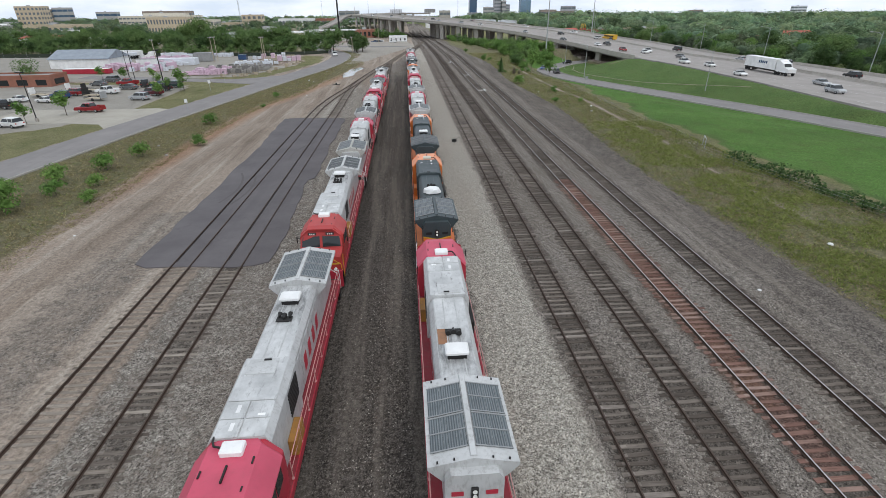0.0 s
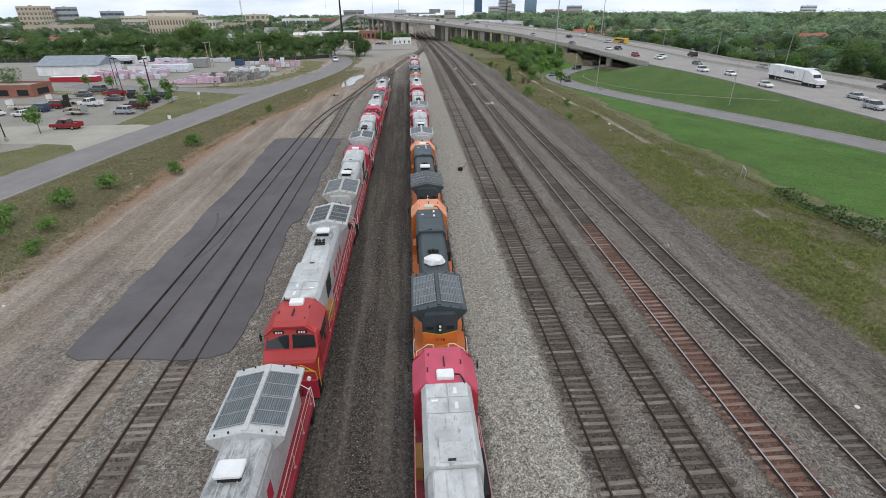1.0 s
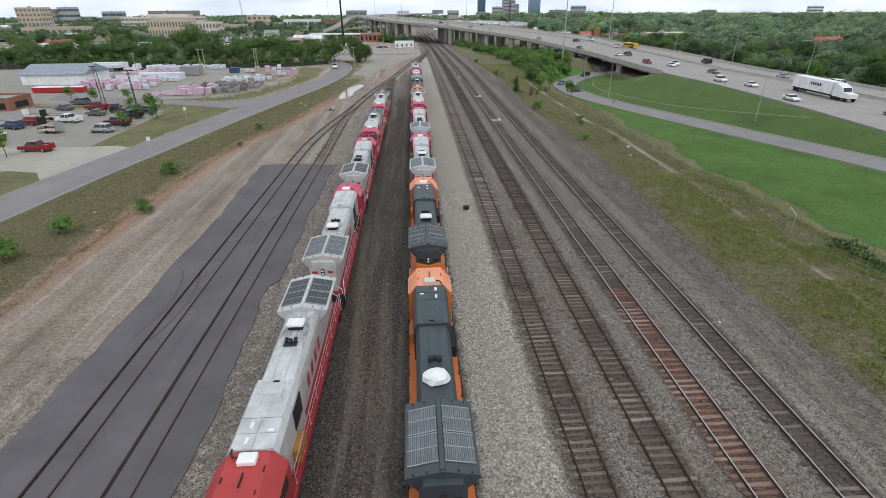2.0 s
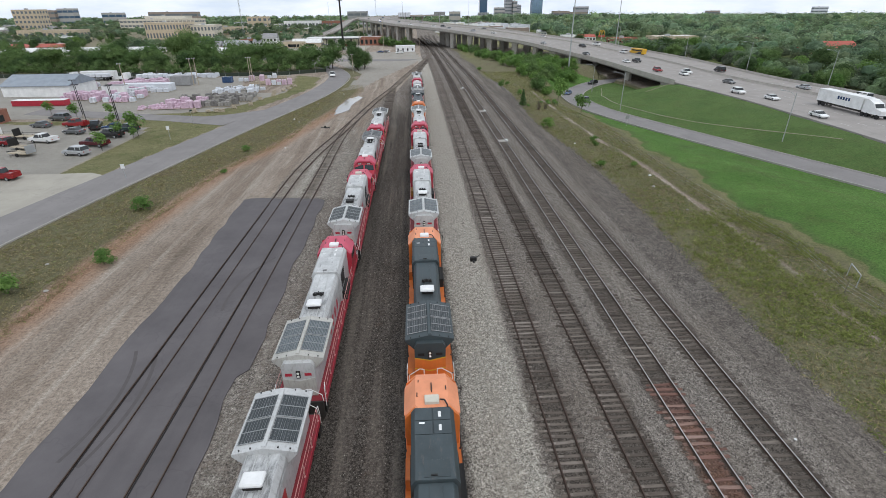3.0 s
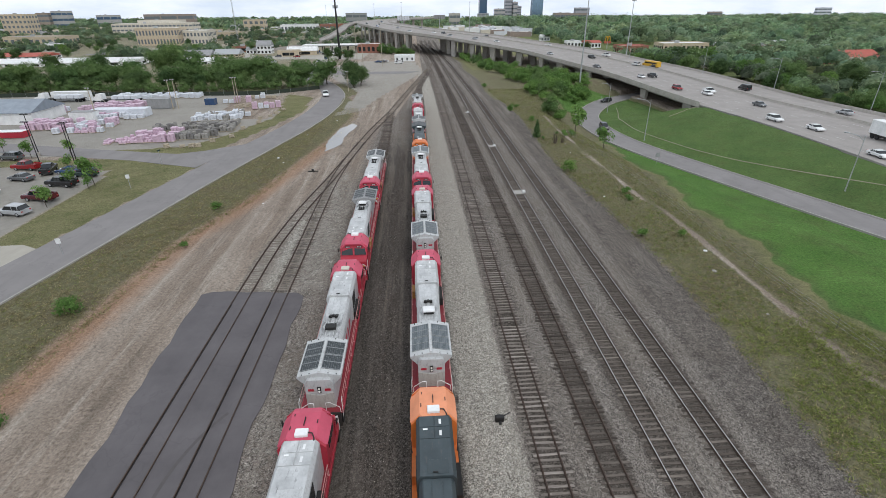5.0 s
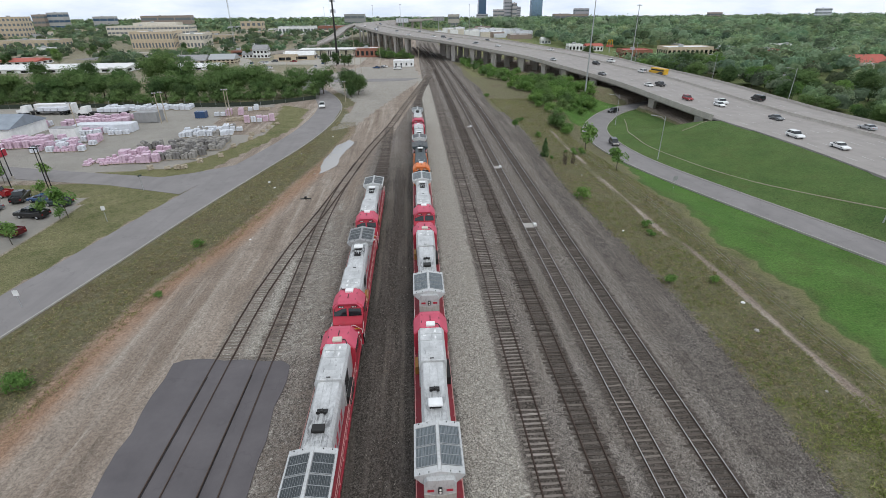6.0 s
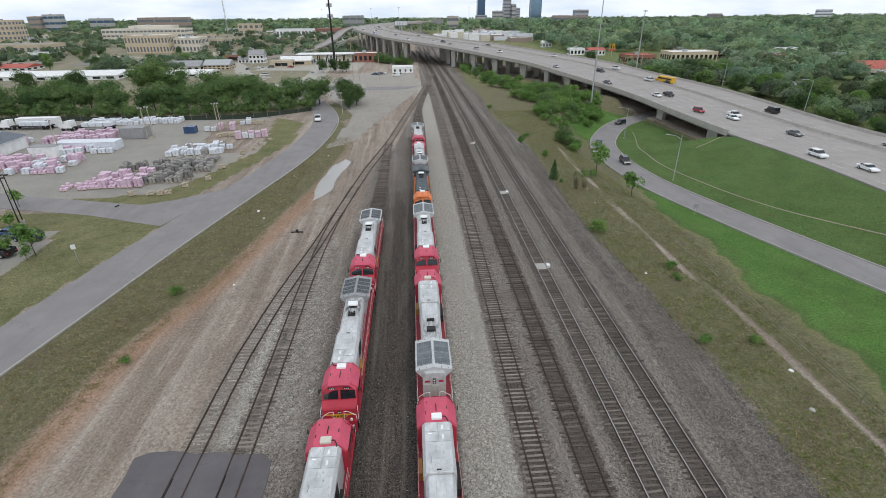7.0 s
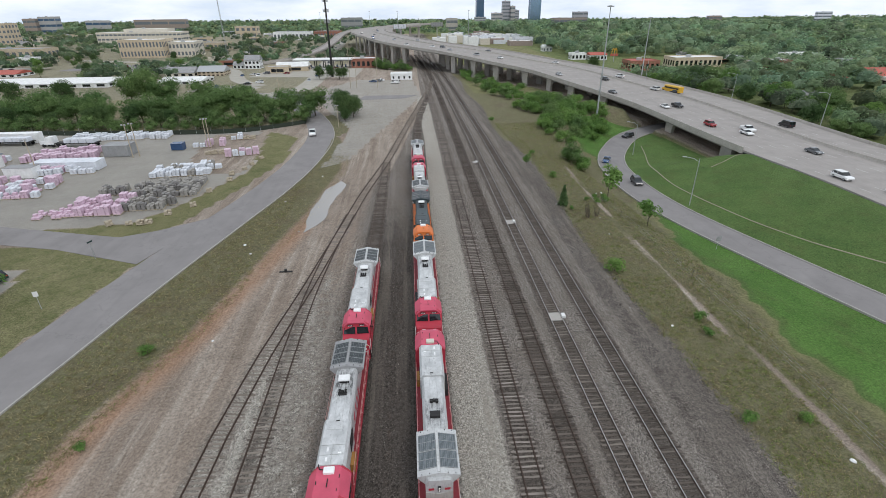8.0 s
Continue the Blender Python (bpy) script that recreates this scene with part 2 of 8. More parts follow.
M_GROUND = ground_mat()
M_ROAD = asphalt_mat("grey_road", (0.180, 0.168, 0.164), (0.232, 0.218, 0.212), 0.14)
M_SLAB = asphalt_mat("dark_asphalt", (0.084, 0.077, 0.080), (0.132, 0.121, 0.124), 0.10)
M_HIGHWAY = asphalt_mat("highway_concrete", (0.25, 0.23, 0.213), (0.325, 0.30, 0.28), 0.12)
M_LOT = asphalt_mat("lot_concrete", (0.285, 0.267, 0.230), (0.375, 0.35, 0.30), 0.12)
M_CONCRETE = paint("concrete", (0.42, 0.39, 0.35), 0.85, 0.35)
M_CONCRETE_DARK = paint("dark_concrete", (0.25, 0.235, 0.215), 0.85, 0.35)
M_KERB = plain("kerb_concrete", (0.36, 0.34, 0.31), 0.85)
M_RAIL = plain("rusty_rail", (0.075, 0.05, 0.038), 0.65, 0.3)
M_RAIL_SHINY = plain("polished_rail", (0.42, 0.41, 0.40), 0.42, 0.65)
M_TIE = wood_tie_mat("weathered_tie", (0.070, 0.057, 0.048), (0.165, 0.140, 0.119), (0.34, 0.30, 0.265))
M_TIE_PALE = wood_tie_mat("pale_tie", (0.12, 0.10, 0.083), (0.25, 0.215, 0.18), (0.40, 0.355, 0.305))
M_TIE_DARK = wood_tie_mat("dark_tie", (0.046, 0.038, 0.032), (0.118, 0.098, 0.083), (0.29, 0.25, 0.215))
M_TIE_RED = wood_tie_mat("red_dusted_tie", (0.10, 0.050, 0.040), (0.22, 0.125, 0.10), (0.40, 0.31, 0.265))
M_WHITE_LINE = plain("road_paint", (0.47, 0.455, 0.43), 0.7)
M_BARK = plain("bark", (0.10, 0.08, 0.06), 0.95)
M_LEAF = leaves("leaf_green", (0.070, 0.130, 0.046), (0.120, 0.204, 0.076), (0.180, 0.272, 0.112))
M_LEAF_BRIGHT = leaves("leaf_bright", (0.085, 0.165, 0.044), (0.140, 0.262, 0.072), (0.200, 0.330, 0.108))
M_LEAF_DARK = leaves("leaf_dark", (0.044, 0.084, 0.034), (0.080, 0.142, 0.056), (0.124, 0.196, 0.080))
# woods leaf paler and bluer than near trees: distance haze mixed into the colour
M_FOREST_HAZY = leaves("hazy_forest_leaf", (0.130, 0.205, 0.120), (0.205, 0.295, 0.180), (0.285, 0.375, 0.240), True)
M_GRASS_DRY = leaves("dry_grass", (0.18, 0.158, 0.086), (0.31, 0.266, 0.16), (0.45, 0.385, 0.255))
M_GRASS_GREEN = leaves("green_grass", (0.120, 0.168, 0.050), (0.190, 0.240, 0.078), (0.27, 0.305, 0.122))
M_GLASS = Graph("dark_glass", 0.08, 0.0, 0.6).colour((0.012, 0.016, 0.018)).mat
M_GLASS_BLUE = Graph("blue_glass", 0.12, 0.0, 0.6).colour((0.055, 0.10, 0.17)).mat
M_GLASS_FAR = Graph("hazy_far_glass", 0.2, 0.0, 0.8).colour((0.14, 0.155, 0.17)).mat
M_GLASS_TOWER = Graph("tower_glass", 0.16, 0.75, 0.7).colour((0.20, 0.29, 0.38)).mat
M_BLACK = plain("black_steel", (0.016, 0.015, 0.014), 0.6)
M_UNDER = plain("underframe", (0.035, 0.030, 0.027), 0.8)
M_TYRE = plain("rubber", (0.018, 0.018, 0.018), 0.85)
M_STEEL = plain("galvanised_steel", (0.40, 0.41, 0.41), 0.5, 0.4)
M_WHITE = paint("white_paint", (0.78, 0.78, 0.77), 0.5, 0.06)
M_RED = paint("loco_red", (0.43, 0.030, 0.052), 0.42, 0.10)
M_RED_DARK = paint("walkway_red", (0.23, 0.020, 0.030), 0.6, 0.25)
M_RAIL_PINK = paint("faded_handrail", (0.58, 0.30, 0.28), 0.5, 0.1)
M_RED_FADED = paint("faded_red", (0.53, 0.075, 0.125), 0.5, 0.07)
M_RED_ORANGE = paint("orange_red", (0.41, 0.040, 0.038), 0.45, 0.14)
M_ORANGE = paint("loco_orange", (0.66, 0.17, 0.035), 0.45, 0.10)
M_ORANGE_PALE = paint("faded_orange", (0.75, 0.29, 0.15), 0.5, 0.05)
M_SILVER = paint("loco_silver", (0.49, 0.495, 0.49), 0.4, 0.30)
M_SILVER_WARM = paint("dusty_silver", (0.43, 0.42, 0.385), 0.5, 0.3)
M_GREEN_BLACK = paint("loco_dark_green", (0.045, 0.06, 0.065), 0.45, 0.12)
M_YELLOW = paint("loco_yellow", (0.62, 0.36, 0.03), 0.5, 0.2)
M_SCREEN = grille_mat("radiator_screen", (0.070, 0.085, 0.092), (0.20, 0.222, 0.232), 3.2)
M_SCREEN_DARK = grille_mat("dark_radiator_screen", (0.028, 0.034, 0.036), (0.085, 0.095, 0.10), 3.2)
M_BRICK = paint("red_brick", (0.30, 0.13, 0.09), 0.9, 0.25)
M_TAN = paint("tan_stone", (0.52, 0.43, 0.31), 0.85, 0.12)
M_TAN_PALE = paint("pale_stone", (0.60, 0.55, 0.46), 0.85, 0.10)
M_BROWN_STONE = paint("brown_stone", (0.30, 0.24, 0.205), 0.85, 0.1)
M_GREY_STONE = paint("grey_stone", (0.40, 0.39, 0.38), 0.85, 0.1)
# skyline stone with aerial haze painted into its grey
M_HAZE = paint("hazy_grey_stone", (0.37, 0.365, 0.39), 0.85, 0.05)
M_HAZE_WARM = paint("hazy_warm_stone", (0.42, 0.395, 0.385), 0.85, 0.05)
M_ROOF_WHITE = paint("white_roof", (0.72, 0.72, 0.70), 0.7, 0.12)
M_ROOF_GREY = paint("grey_roof", (0.30, 0.30, 0.30), 0.8, 0.2)
M_ROOF_BLUE = paint("blue_grey_roof", (0.25, 0.285, 0.325), 0.6, 0.1)
M_ROOF_RED = paint("red_roof", (0.42, 0.10, 0.07), 0.7, 0.15)
M_WRAP_PINK = paint("pink_wrap", (0.62, 0.45, 0.54), 0.4, 0.10)
M_WRAP_WHITE = paint("white_wrap", (0.66, 0.68, 0.72), 0.4, 0.10)
M_PAVER = paint("paver_stack", (0.30, 0.285, 0.26), 0.9, 0.25)
M_PAVER_DARK = paint("dark_paver_stack", (0.20, 0.19, 0.18), 0.9, 0.25)
M_WORN = plain("worn_turf", (0.27, 0.25, 0.17), 0.95)
M_LUMBER = paint("lumber", (0.42, 0.36, 0.27), 0.9, 0.2)
M_WATER = Graph("puddle_water", 0.06, 0, 0.6).colour((0.27, 0.25, 0.225)).mat

# ---- building tools ----
class Shape:
    """Collects vertices and faces of one mesh."""

    def __init__(self):
        self.v, self.f = [], []

    def add(self, verts, faces):
        o = len(self.v)
        self.v.extend(tuple(p) for p in verts)
        self.f.extend(tuple(i + o for i in f) for f in faces)
        return self

    def box(self, x0, x1, y0, y1, z0, z1, c=0.0):
        """A box; c: chamfer of its upper and upright edges."""
        if c <= 0:
            vs = [(x, y, z) for z in (z0, z1) for x, y in ((x0, y0), (x1, y0), (x1, y1), (x0, y1))]
            return self.add(vs, [(0, 3, 2, 1), (4, 5, 6, 7), (0, 1, 5, 4), (1, 2, 6, 5), (2, 3, 7, 6), (3, 0, 4, 7)])
        ring = [(x0 + c, y0), (x1 - c, y0), (x1, y0 + c), (x1, y1 - c), (x1 - c, y1), (x0 + c, y1), (x0, y1 - c), (x0, y0 + c)]
        top = [(x0 + 2 * c, y0 + c), (x1 - 2 * c, y0 + c), (x1 - c, y0 + 2 * c), (x1 - c, y1 - 2 * c), (x1 - 2 * c, y1 - c), (x0 + 2 * c, y1 - c), (x0 + c, y1 - 2 * c), (x0 + c, y0 + 2 * c)]
        vs = [(x, y, z0) for x, y in ring] + [(x, y, z1 - c) for x, y in ring] + [(x, y, z1) for x, y in top]
        fs = [tuple(range(7, -1, -1)), tuple(range(16, 24))]
        for k in (0, 8):
            fs += [(k + i, k + (i + 1) % 8, k + 8 + (i + 1) % 8, k + 8 + i) for i in range(8)]
        return self.add(vs, fs)

    def prism(self, profile, a, b, axis="y"):
        """A profile of (u, w) drawn out from a to b: axis y takes (x, z), axis x takes (y, z), axis z takes (x, y)."""
        n = len(profile)

        def at(u, w, s):
            return {"y": (u, s, w), "x": (s, u, w), "z": (u, w, s)}[axis]
        vs = [at(u, w, s) for s in (a, b) for u, w in profile]
        fs = [(i, (i + 1) % n, n + (i + 1) % n, n + i) for i in range(n)] + [tuple(range(n - 1, -1, -1)), tuple(range(n, 2 * n))]
        return self.add(vs, fs)

    def tube(self, p, q, r, n=8, r2=None):
        p, q = Vector(p), Vector(q)
        d = (q - p).normalized()
        u = d.orthogonal().normalized()
        w = d.cross(u)
        r2 = r if r2 is None else r2
        vs = [c + (u * math.cos(k * math.tau / n) + w * math.sin(k * math.tau / n)) * rr for c, rr in ((p, r), (q, r2)) for k in range(n)]
        return self.add(vs, [(i, (i + 1) % n, n + (i + 1) % n, n + i) for i in range(n)] + [tuple(range(n - 1, -1, -1)), tuple(range(n, 2 * n))])

    def pipe(self, pts, r, n=5):
        for a, b in zip(pts, pts[1:]):
            self.tube(a, b, r, n)
        return self

    def mesh(self, name, materials, pick=None):
        me = bpy.data.meshes.new(name)
        me.from_pydata(self.v, [], self.f)
        for m in materials if isinstance(materials, (list, tuple)) else (materials,):
            me.materials.append(m)
        b = bmesh.new()
        b.from_mesh(me)
        bmesh.ops.recalc_face_normals(b, faces=b.faces)
        b.to_mesh(me)
        b.free()
        return me


def part(name, shape, material, parent=None, label="", m=None):
    """One mesh object under a thing or under a part. shape: a Shape or a finished mesh."""
    ob = new(name, shape.mesh(name, material) if isinstance(shape, Shape) else shape)
    if parent is not None:
        ob.parent = parent
    if m is not None:
        ob.matrix_basis = m
    if label:
        ob["label"] = label
    return ob


def thing(name, label, category, group="", kind="", m=None):
    ob = tagged(new(name), label, category, group, kind)
    if m is not None:
        ob.matrix_basis = m
    return ob


def raw_mesh(name, verts, faces, material, smooth=False):
    """A mesh from numpy arrays, for large sheets and stuff."""
    me = bpy.data.meshes.new(name)
    me.from_pydata(verts.tolist() if hasattr(verts, "tolist") else verts, [], faces.tolist() if hasattr(faces, "tolist") else faces)
    me.materials.append(material)
    if smooth:
        me.shade_smooth()
    return me


# ---- the lie of the land ----
def smooth(t):
    t = np.clip(t, 0.0, 1.0)
    return t * t * (3 - 2 * t)


# near edge of the highway: x, y, z of its carriageway, and its whole width
HW = np.array([(74, -62, 0.20, 38), (77, -2, 0.40, 38), (78.4, 57, 0.70, 38), (79.7, 106.3, 0.90, 38), (82.1, 147, 0.91, 38), (83.2, 183, 0.71, 38), (81.1, 211.3, 0.55, 39),
               (80.3, 240.2, 0.62, 41), (79.1, 273.2, 1.03, 43), (74.8, 298.2, 1.77, 44), (65.5, 327, 3.37, 44), (56.5, 363, 4.57, 44), (41, 389, 6.1, 44),
               (12.5, 440, 8.6, 44), (-25, 505, 10.4, 43), (-52, 591, 11.2, 42), (-74, 692, 11.4, 40), (-74, 785, 11.0, 38), (-42, 930, 10.0, 36), (10, 1080, 8.8, 36)])
# the service road that dips under the highway: x, y, z of its middle
SR = np.array([(95, 18, -0.30), (82.8, 57.5, -0.50), (72.0, 85.4, -0.70), (65.8, 105.2, -0.90), (58.1, 129.7, -1.45), (51.3, 153, -2.04), (46.3, 172.4, -2.52), (44.5, 186.7, -2.97),
               (44.9, 202.2, -3.53), (47.9, 218.6, -4.30), (56, 237, -5.28), (69.2, 256.5, -5.89), (88.4, 270.9, -6.15), (112.7, 283.3, -6.15), (141, 293.7, -5.79), (191.8, 307.4, -5.62)])


def resample(path, step):
    """The path at even steps, by a smooth curve through its points."""
    path = np.asarray(path, float)
    out = []
    for i in range(len(path) - 1):
        p0, p1, p2, p3 = path[max(i - 1, 0)], path[i], path[i + 1], path[min(i + 2, len(path) - 1)]
        n = max(1, int(np.linalg.norm((p2 - p1)[:2]) / step))
        for k in range(n):
            t = k / n
            out.append(0.5 * (2 * p1 + (p2 - p0) * t + (2 * p0 - 5 * p1 + 4 * p2 - p3) * t * t + (3 * p1 - p0 - 3 * p2 + p3) * t ** 3))
    out.append(path[-1])
    return np.array(out)


HW_S = resample(HW, 6.0)
SR_S = resample(SR, 4.0)


def near_path(x, y, path):
    """Distance to a path and the third coordinate there."""
    x, y = np.atleast_1d(x), np.atleast_1d(y)
    best, zz, side = np.full(x.shape, 1e9), np.zeros(x.shape), np.zeros(x.shape)
    for a, b in zip(path[:-1], path[1:]):
        d = b[:2] - a[:2]
        t = np.clip(((x - a[0]) * d[0] + (y - a[1]) * d[1]) / (d @ d), 0, 1)
        dx, dy = x - a[0] - t * d[0], y - a[1] - t * d[1]
        r = np.hypot(dx, dy)
        hit = r < best
        best = np.where(hit, r, best)
        zz = np.where(hit, a[2] + t * (b[2] - a[2]), zz)
        side = np.where(hit, np.sign(d[1] * dx - d[0] * dy), side)
    return best, zz, side


def fall(y):
    y = np.asarray(y, float)
    return -0.019 * np.clip(y - 235.0, 0, 290) + 0.0035 * np.clip(y - 525.0, 0, 175) - 0.0155 * np.clip(y - 700.0, 0, None)


def lean(x, y):
    """The land leans gently down towards the east, but for the level bed of the tracks."""
    return -0.0085 * np.clip(x, -700, 900) * smooth((np.abs(x + 4.0) - 18.0) / 14.0) * smooth((y - 110.0) / 120.0)


def ground_z(x, y):
    """Height of the ground, for arrays or single places."""
    one = np.isscalar(x) and np.isscalar(y)
    x, y = np.broadcast_arrays(np.atleast_1d(np.asarray(x, float)), np.atleast_1d(np.asarray(y, float)))
    z = fall(y) + lean(x, y)
    right = (x > 16) & (y < 420) & (y > -120)
    if right.any():
        xr, yr = x[right], y[right]
        ds, zs, ss = near_path(xr, yr, SR_S)
        dh, zh, sh = near_path(xr, yr, HW_S)
        low = zs - 0.15
        base = fall(yr) + lean(xr, yr)
        west = np.where(ds < 5, low, low + (base - low) * smooth((ds - 5) / 13.0))
        t = np.clip((ds - 4.5) / np.maximum(ds - 4.5 + dh - 1.0, 0.1), 0, 1)
        bank = low + (zh - 0.25 - low) * smooth(t * 1.08)
        span = smooth((yr - 207) / 14.0)
        bank = bank + (np.minimum(low, -4.6) - bank) * span
        beyond = np.where(dh < 41, zh - 0.45, zh - 0.45 + (-3.6 - zh) * smooth((dh - 41) / 14))
        beyond = beyond + (np.minimum(base, -4.6) - beyond) * span * (1 - smooth((dh - 48) / 10)) 
        over = np.where(sh > 0, beyond, bank)
        h = np.where((ss > 0) | (sh > 0), over, west)
        h = np.where(ds < 5.0, low, h)
        back = smooth((yr - 285) / 45.0)
        h = h * (1 - back) + (base - 1.0 * smooth((xr - 22) / 20)) * back
        z[right] = h
    return float(z[0]) if one else z


def in_poly(x, y, poly):
    inside = np.zeros(np.shape(x), bool)
    for (xa, ya), (xb, yb) in zip(poly, poly[1:] + poly[:1]):
        cross = ((ya > y) != (yb > y)) & (x < (xb - xa) * (y - ya) / (yb - ya + 1e-12) + xa)
        inside ^= cross
    return inside


ROAD_MID = [(-80, -40, 8), (-74.5, 0, 8), (-68.5, 50, 8), (-64, 80.5, 8), (-60.1, 105.4, 8), (-55.1, 130, 8), (-51, 149.9, 8), (-45.9, 171.7, 8), (-41.1, 192.5, 8), (-38.2, 213.5, 8),
            (-37.8, 237.9, 8), (-42.6, 262.6, 8), (-52.8, 291.5, 8), (-63, 318, 8), (-76, 345, 8)]
ROAD_S = resample(ROAD_MID, 4.0)
DIRT_EDGE = np.array([(-45, -40), (-44, 20), (-43.5, 46), (-43.7, 60.1), (-44.3, 87), (-42.9, 105.8), (-41.4, 121.6), (-36.4, 137.6), (-32.9, 155.5), (-28.9, 176.7), (-25.6, 205.3), (-28.5, 232.7), (-33, 250.5)])


BANK_PATH = np.array([(30.5, 20, 0), (29.5, 43.3, 0), (28.9, 63, 0), (29.2, 75.1, 0), (30.3, 93.8, 0), (30, 110.5, 0), (30.3, 119.3, 0), (29.9, 127.3, 0), (28.6, 136.2, 0), (28.3, 151.3, 0), (28.1, 164.4, 0), (29, 185.7, 0), (29.7, 205.2, 0)])
L1_Y = (-10, 20, 45, 80, 114, 123, 132, 139, 147, 158, 170, 186, 203, 218, 256, 306)
T_Y, T_X = (-10, 30, 165, 215, 262, 300, 335), (-8.5, -8.4, -8.05, -7.8, -7.0, -3.8, -0.4)
L1_X = (-30.05, -29.65, -29.45, -29.22, -28.90, -28.37, -27.49, -26.51, -25.32, -23.95, -22.38, -20.40, -17.60, -15.30, -10.80, -5.00)


def zones(x, y):
    """Weights of the ground's covers: rough grass, lawn, clay; white gravel, dark ballast, paving."""
    d_road, _, road_side = near_path(x, y, ROAD_S)
    d_sr, _, sr_side = near_path(x, y, SR_S)
    d_hw, _, hw_side = near_path(x, y, HW_S)
    edge = np.interp(y, DIRT_EDGE[:, 1], DIRT_EDGE[:, 0])
    rough, lawn, clay = np.zeros(x.shape), np.zeros(x.shape), np.zeros(x.shape)
    white, dark, paved = np.zeros(x.shape), np.zeros(x.shape), np.zeros(x.shape)
    strip = (road_side > 0) & (x < edge) & (y < 240)
    rough = np.where(strip, np.clip((edge - x) / 4.0, 0, 1), rough)
    rough = np.where(in_poly(x, y, [(-34, 235), (-31, 246), (-30, 275), (-37, 285), (-45, 270), (-40, 245)]), 1.0, rough)
    clay = np.where(np.abs(x - edge) < 4.0, 0.95 * smooth(1 - np.abs(x - edge + 0.2) / 4.0), clay)
    clay = clay * (0.35 + 0.65 * smooth((y - 55) / 30)) * (1 - smooth((y - 165) / 30))
    clay = np.where(strip, np.maximum(clay, 0.30), clay)
    # beside the road on its far side: mown verges
    lawn = np.where((road_side < 0) & (d_road > 4) & (y < 165), 0.68, lawn)
    rough = np.where((road_side < 0) & (d_road > 4) & (y < 165), 0.4, rough)
    lot = in_poly(x, y, [(-74, 106), (-70, 120), (-69, 150), (-71, 155.5), (-112, 163), (-150, 160), (-150, 92), (-90, 92)])
    lawn, rough, paved = np.where(lot, 0, lawn), np.where(lot, 0, rough), np.where(lot, 1.0, paved)
    yard = in_poly(x, y, [(-61, 168), (-51, 190), (-46, 212), (-60, 252), (-300, 262), (-300, 168)])
    paved = np.where(yard, 0.95, paved)
    muddy = in_poly(x, y, [(-66, 202), (-52, 204), (-52, 245), (-72, 246), (-70, 225)])
    paved, lawn = np.where(muddy, 0.1, paved), np.where(muddy, 0.32, lawn)
    verge = in_poly(x, y, [(-56, 166), (-79, 168.5), (-80, 171.5), (-63, 174), (-58, 182), (-50, 206), (-56, 250), (-45, 240), (-43, 214), (-47, 196), (-52, 178)])
    lawn, rough, paved = np.where(verge, 0.69, lawn), np.where(verge, 0.4, rough), np.where(verge, 0, paved)
    # woods and far town on the west side
    far_w = (x < -20) & (y > 262) & (road_side < 0) | (x < -60) & (y > 252)
    lawn = np.where(far_w, 0.55, lawn)
    paved = np.where(far_w & (y > 320), 0.42, np.where(far_w, 0, paved))
    # trackside: dark ballast, pale stone
    dark = np.where((x > -23.5) & (x < 24), 1.0, dark)
    fan = np.interp(y, [0, 108, 140, 180, 217, 256, 306, 360], [-23.5, -23.5, -22.5, -18.5, -14, -9.5, -4, -3])
    dark = np.where((x < fan) & (x < -4), 0.0, dark)
    soft = smooth((x - fan + 1.0) / 3.5)
    dark = np.where((x < -4) & (y > 60), np.where(x > -24.5, soft, 0), dark)
    dark = np.maximum(dark, smooth((x + 21.5) / 2.0) * smooth((-10.5 - x) / 2.0) * (1 - smooth((y - 170) / 60)))
    dark = np.where((x < -26) & (x > -39) & (y < 60), 0.52 * smooth((x + 41) / 5), dark)
    dark = np.where((x < 24) & (x > -2), 1.0, dark)
    clay = np.where((np.abs(x - 8.55) < 1.1) & (y > 27) & (y < 62), 0.32, clay)
    clay = np.where((np.abs(x + 12.7 - 0.004 * y) < 0.9) & (y > 20), 0.16, clay)
    white = np.where((x > -7.2) & (x < -0.5) & (y < 330), smooth((x + 7.2) / 1.3) * smooth((-0.5 - x) / 2.4), white)
    # gravel round the two west yard tracks, thinning out along the turnout
    lead = np.interp(y, L1_Y, L1_X)
    side = smooth((x - lead + 2.4) / 1.6) * smooth((-18.0 - x) / 2.5)
    thin = 1 - smooth((y - 128) / 60)
    dark = np.maximum(np.where((x > lead - 2.5) & (x < -18.5), dark * 0.6, dark), side * thin * 0.64)
    white = np.maximum(white, side * thin * np.where(y > 107, 0.5, 0.42))
    dark, white = np.where((np.abs(x + 29.5) < 1.3) & (y < 47), 0.12, dark), np.where((np.abs(x + 29.5) < 1.3) & (y < 47), 0.1, white)
    white = np.maximum(white, smooth((1.3 - np.abs(x - lead - 2.3)) / 0.8) * np.where(y < 107, 0.35, 0.7) * thin)
    # the pale hard-standing far up the yard
    far_lot = in_poly(x, y, [(-33, 205), (-26, 214), (-9, 300), (-4, 330), (-8, 400), (-40, 400), (-60, 340), (-42, 285), (-30, 250)])
    paved = np.where(far_lot, 0.60, paved)
    # east side: rough grass, then lawn down to the service road and up the bank
    e = 19.5 + 1.0 * np.sin(y * 0.07) + np.where(y > 230, -2, 0)
    east = (x > e) & (y < 2000)
    rough = np.where(east, np.clip((x - e) / 3.5, 0, 1), rough)
    field = np.interp(y, [0, 53, 97, 130, 156, 180, 200], [38.7, 37.7, 33.3, 33.4, 34.2, 37.5, 41.8])
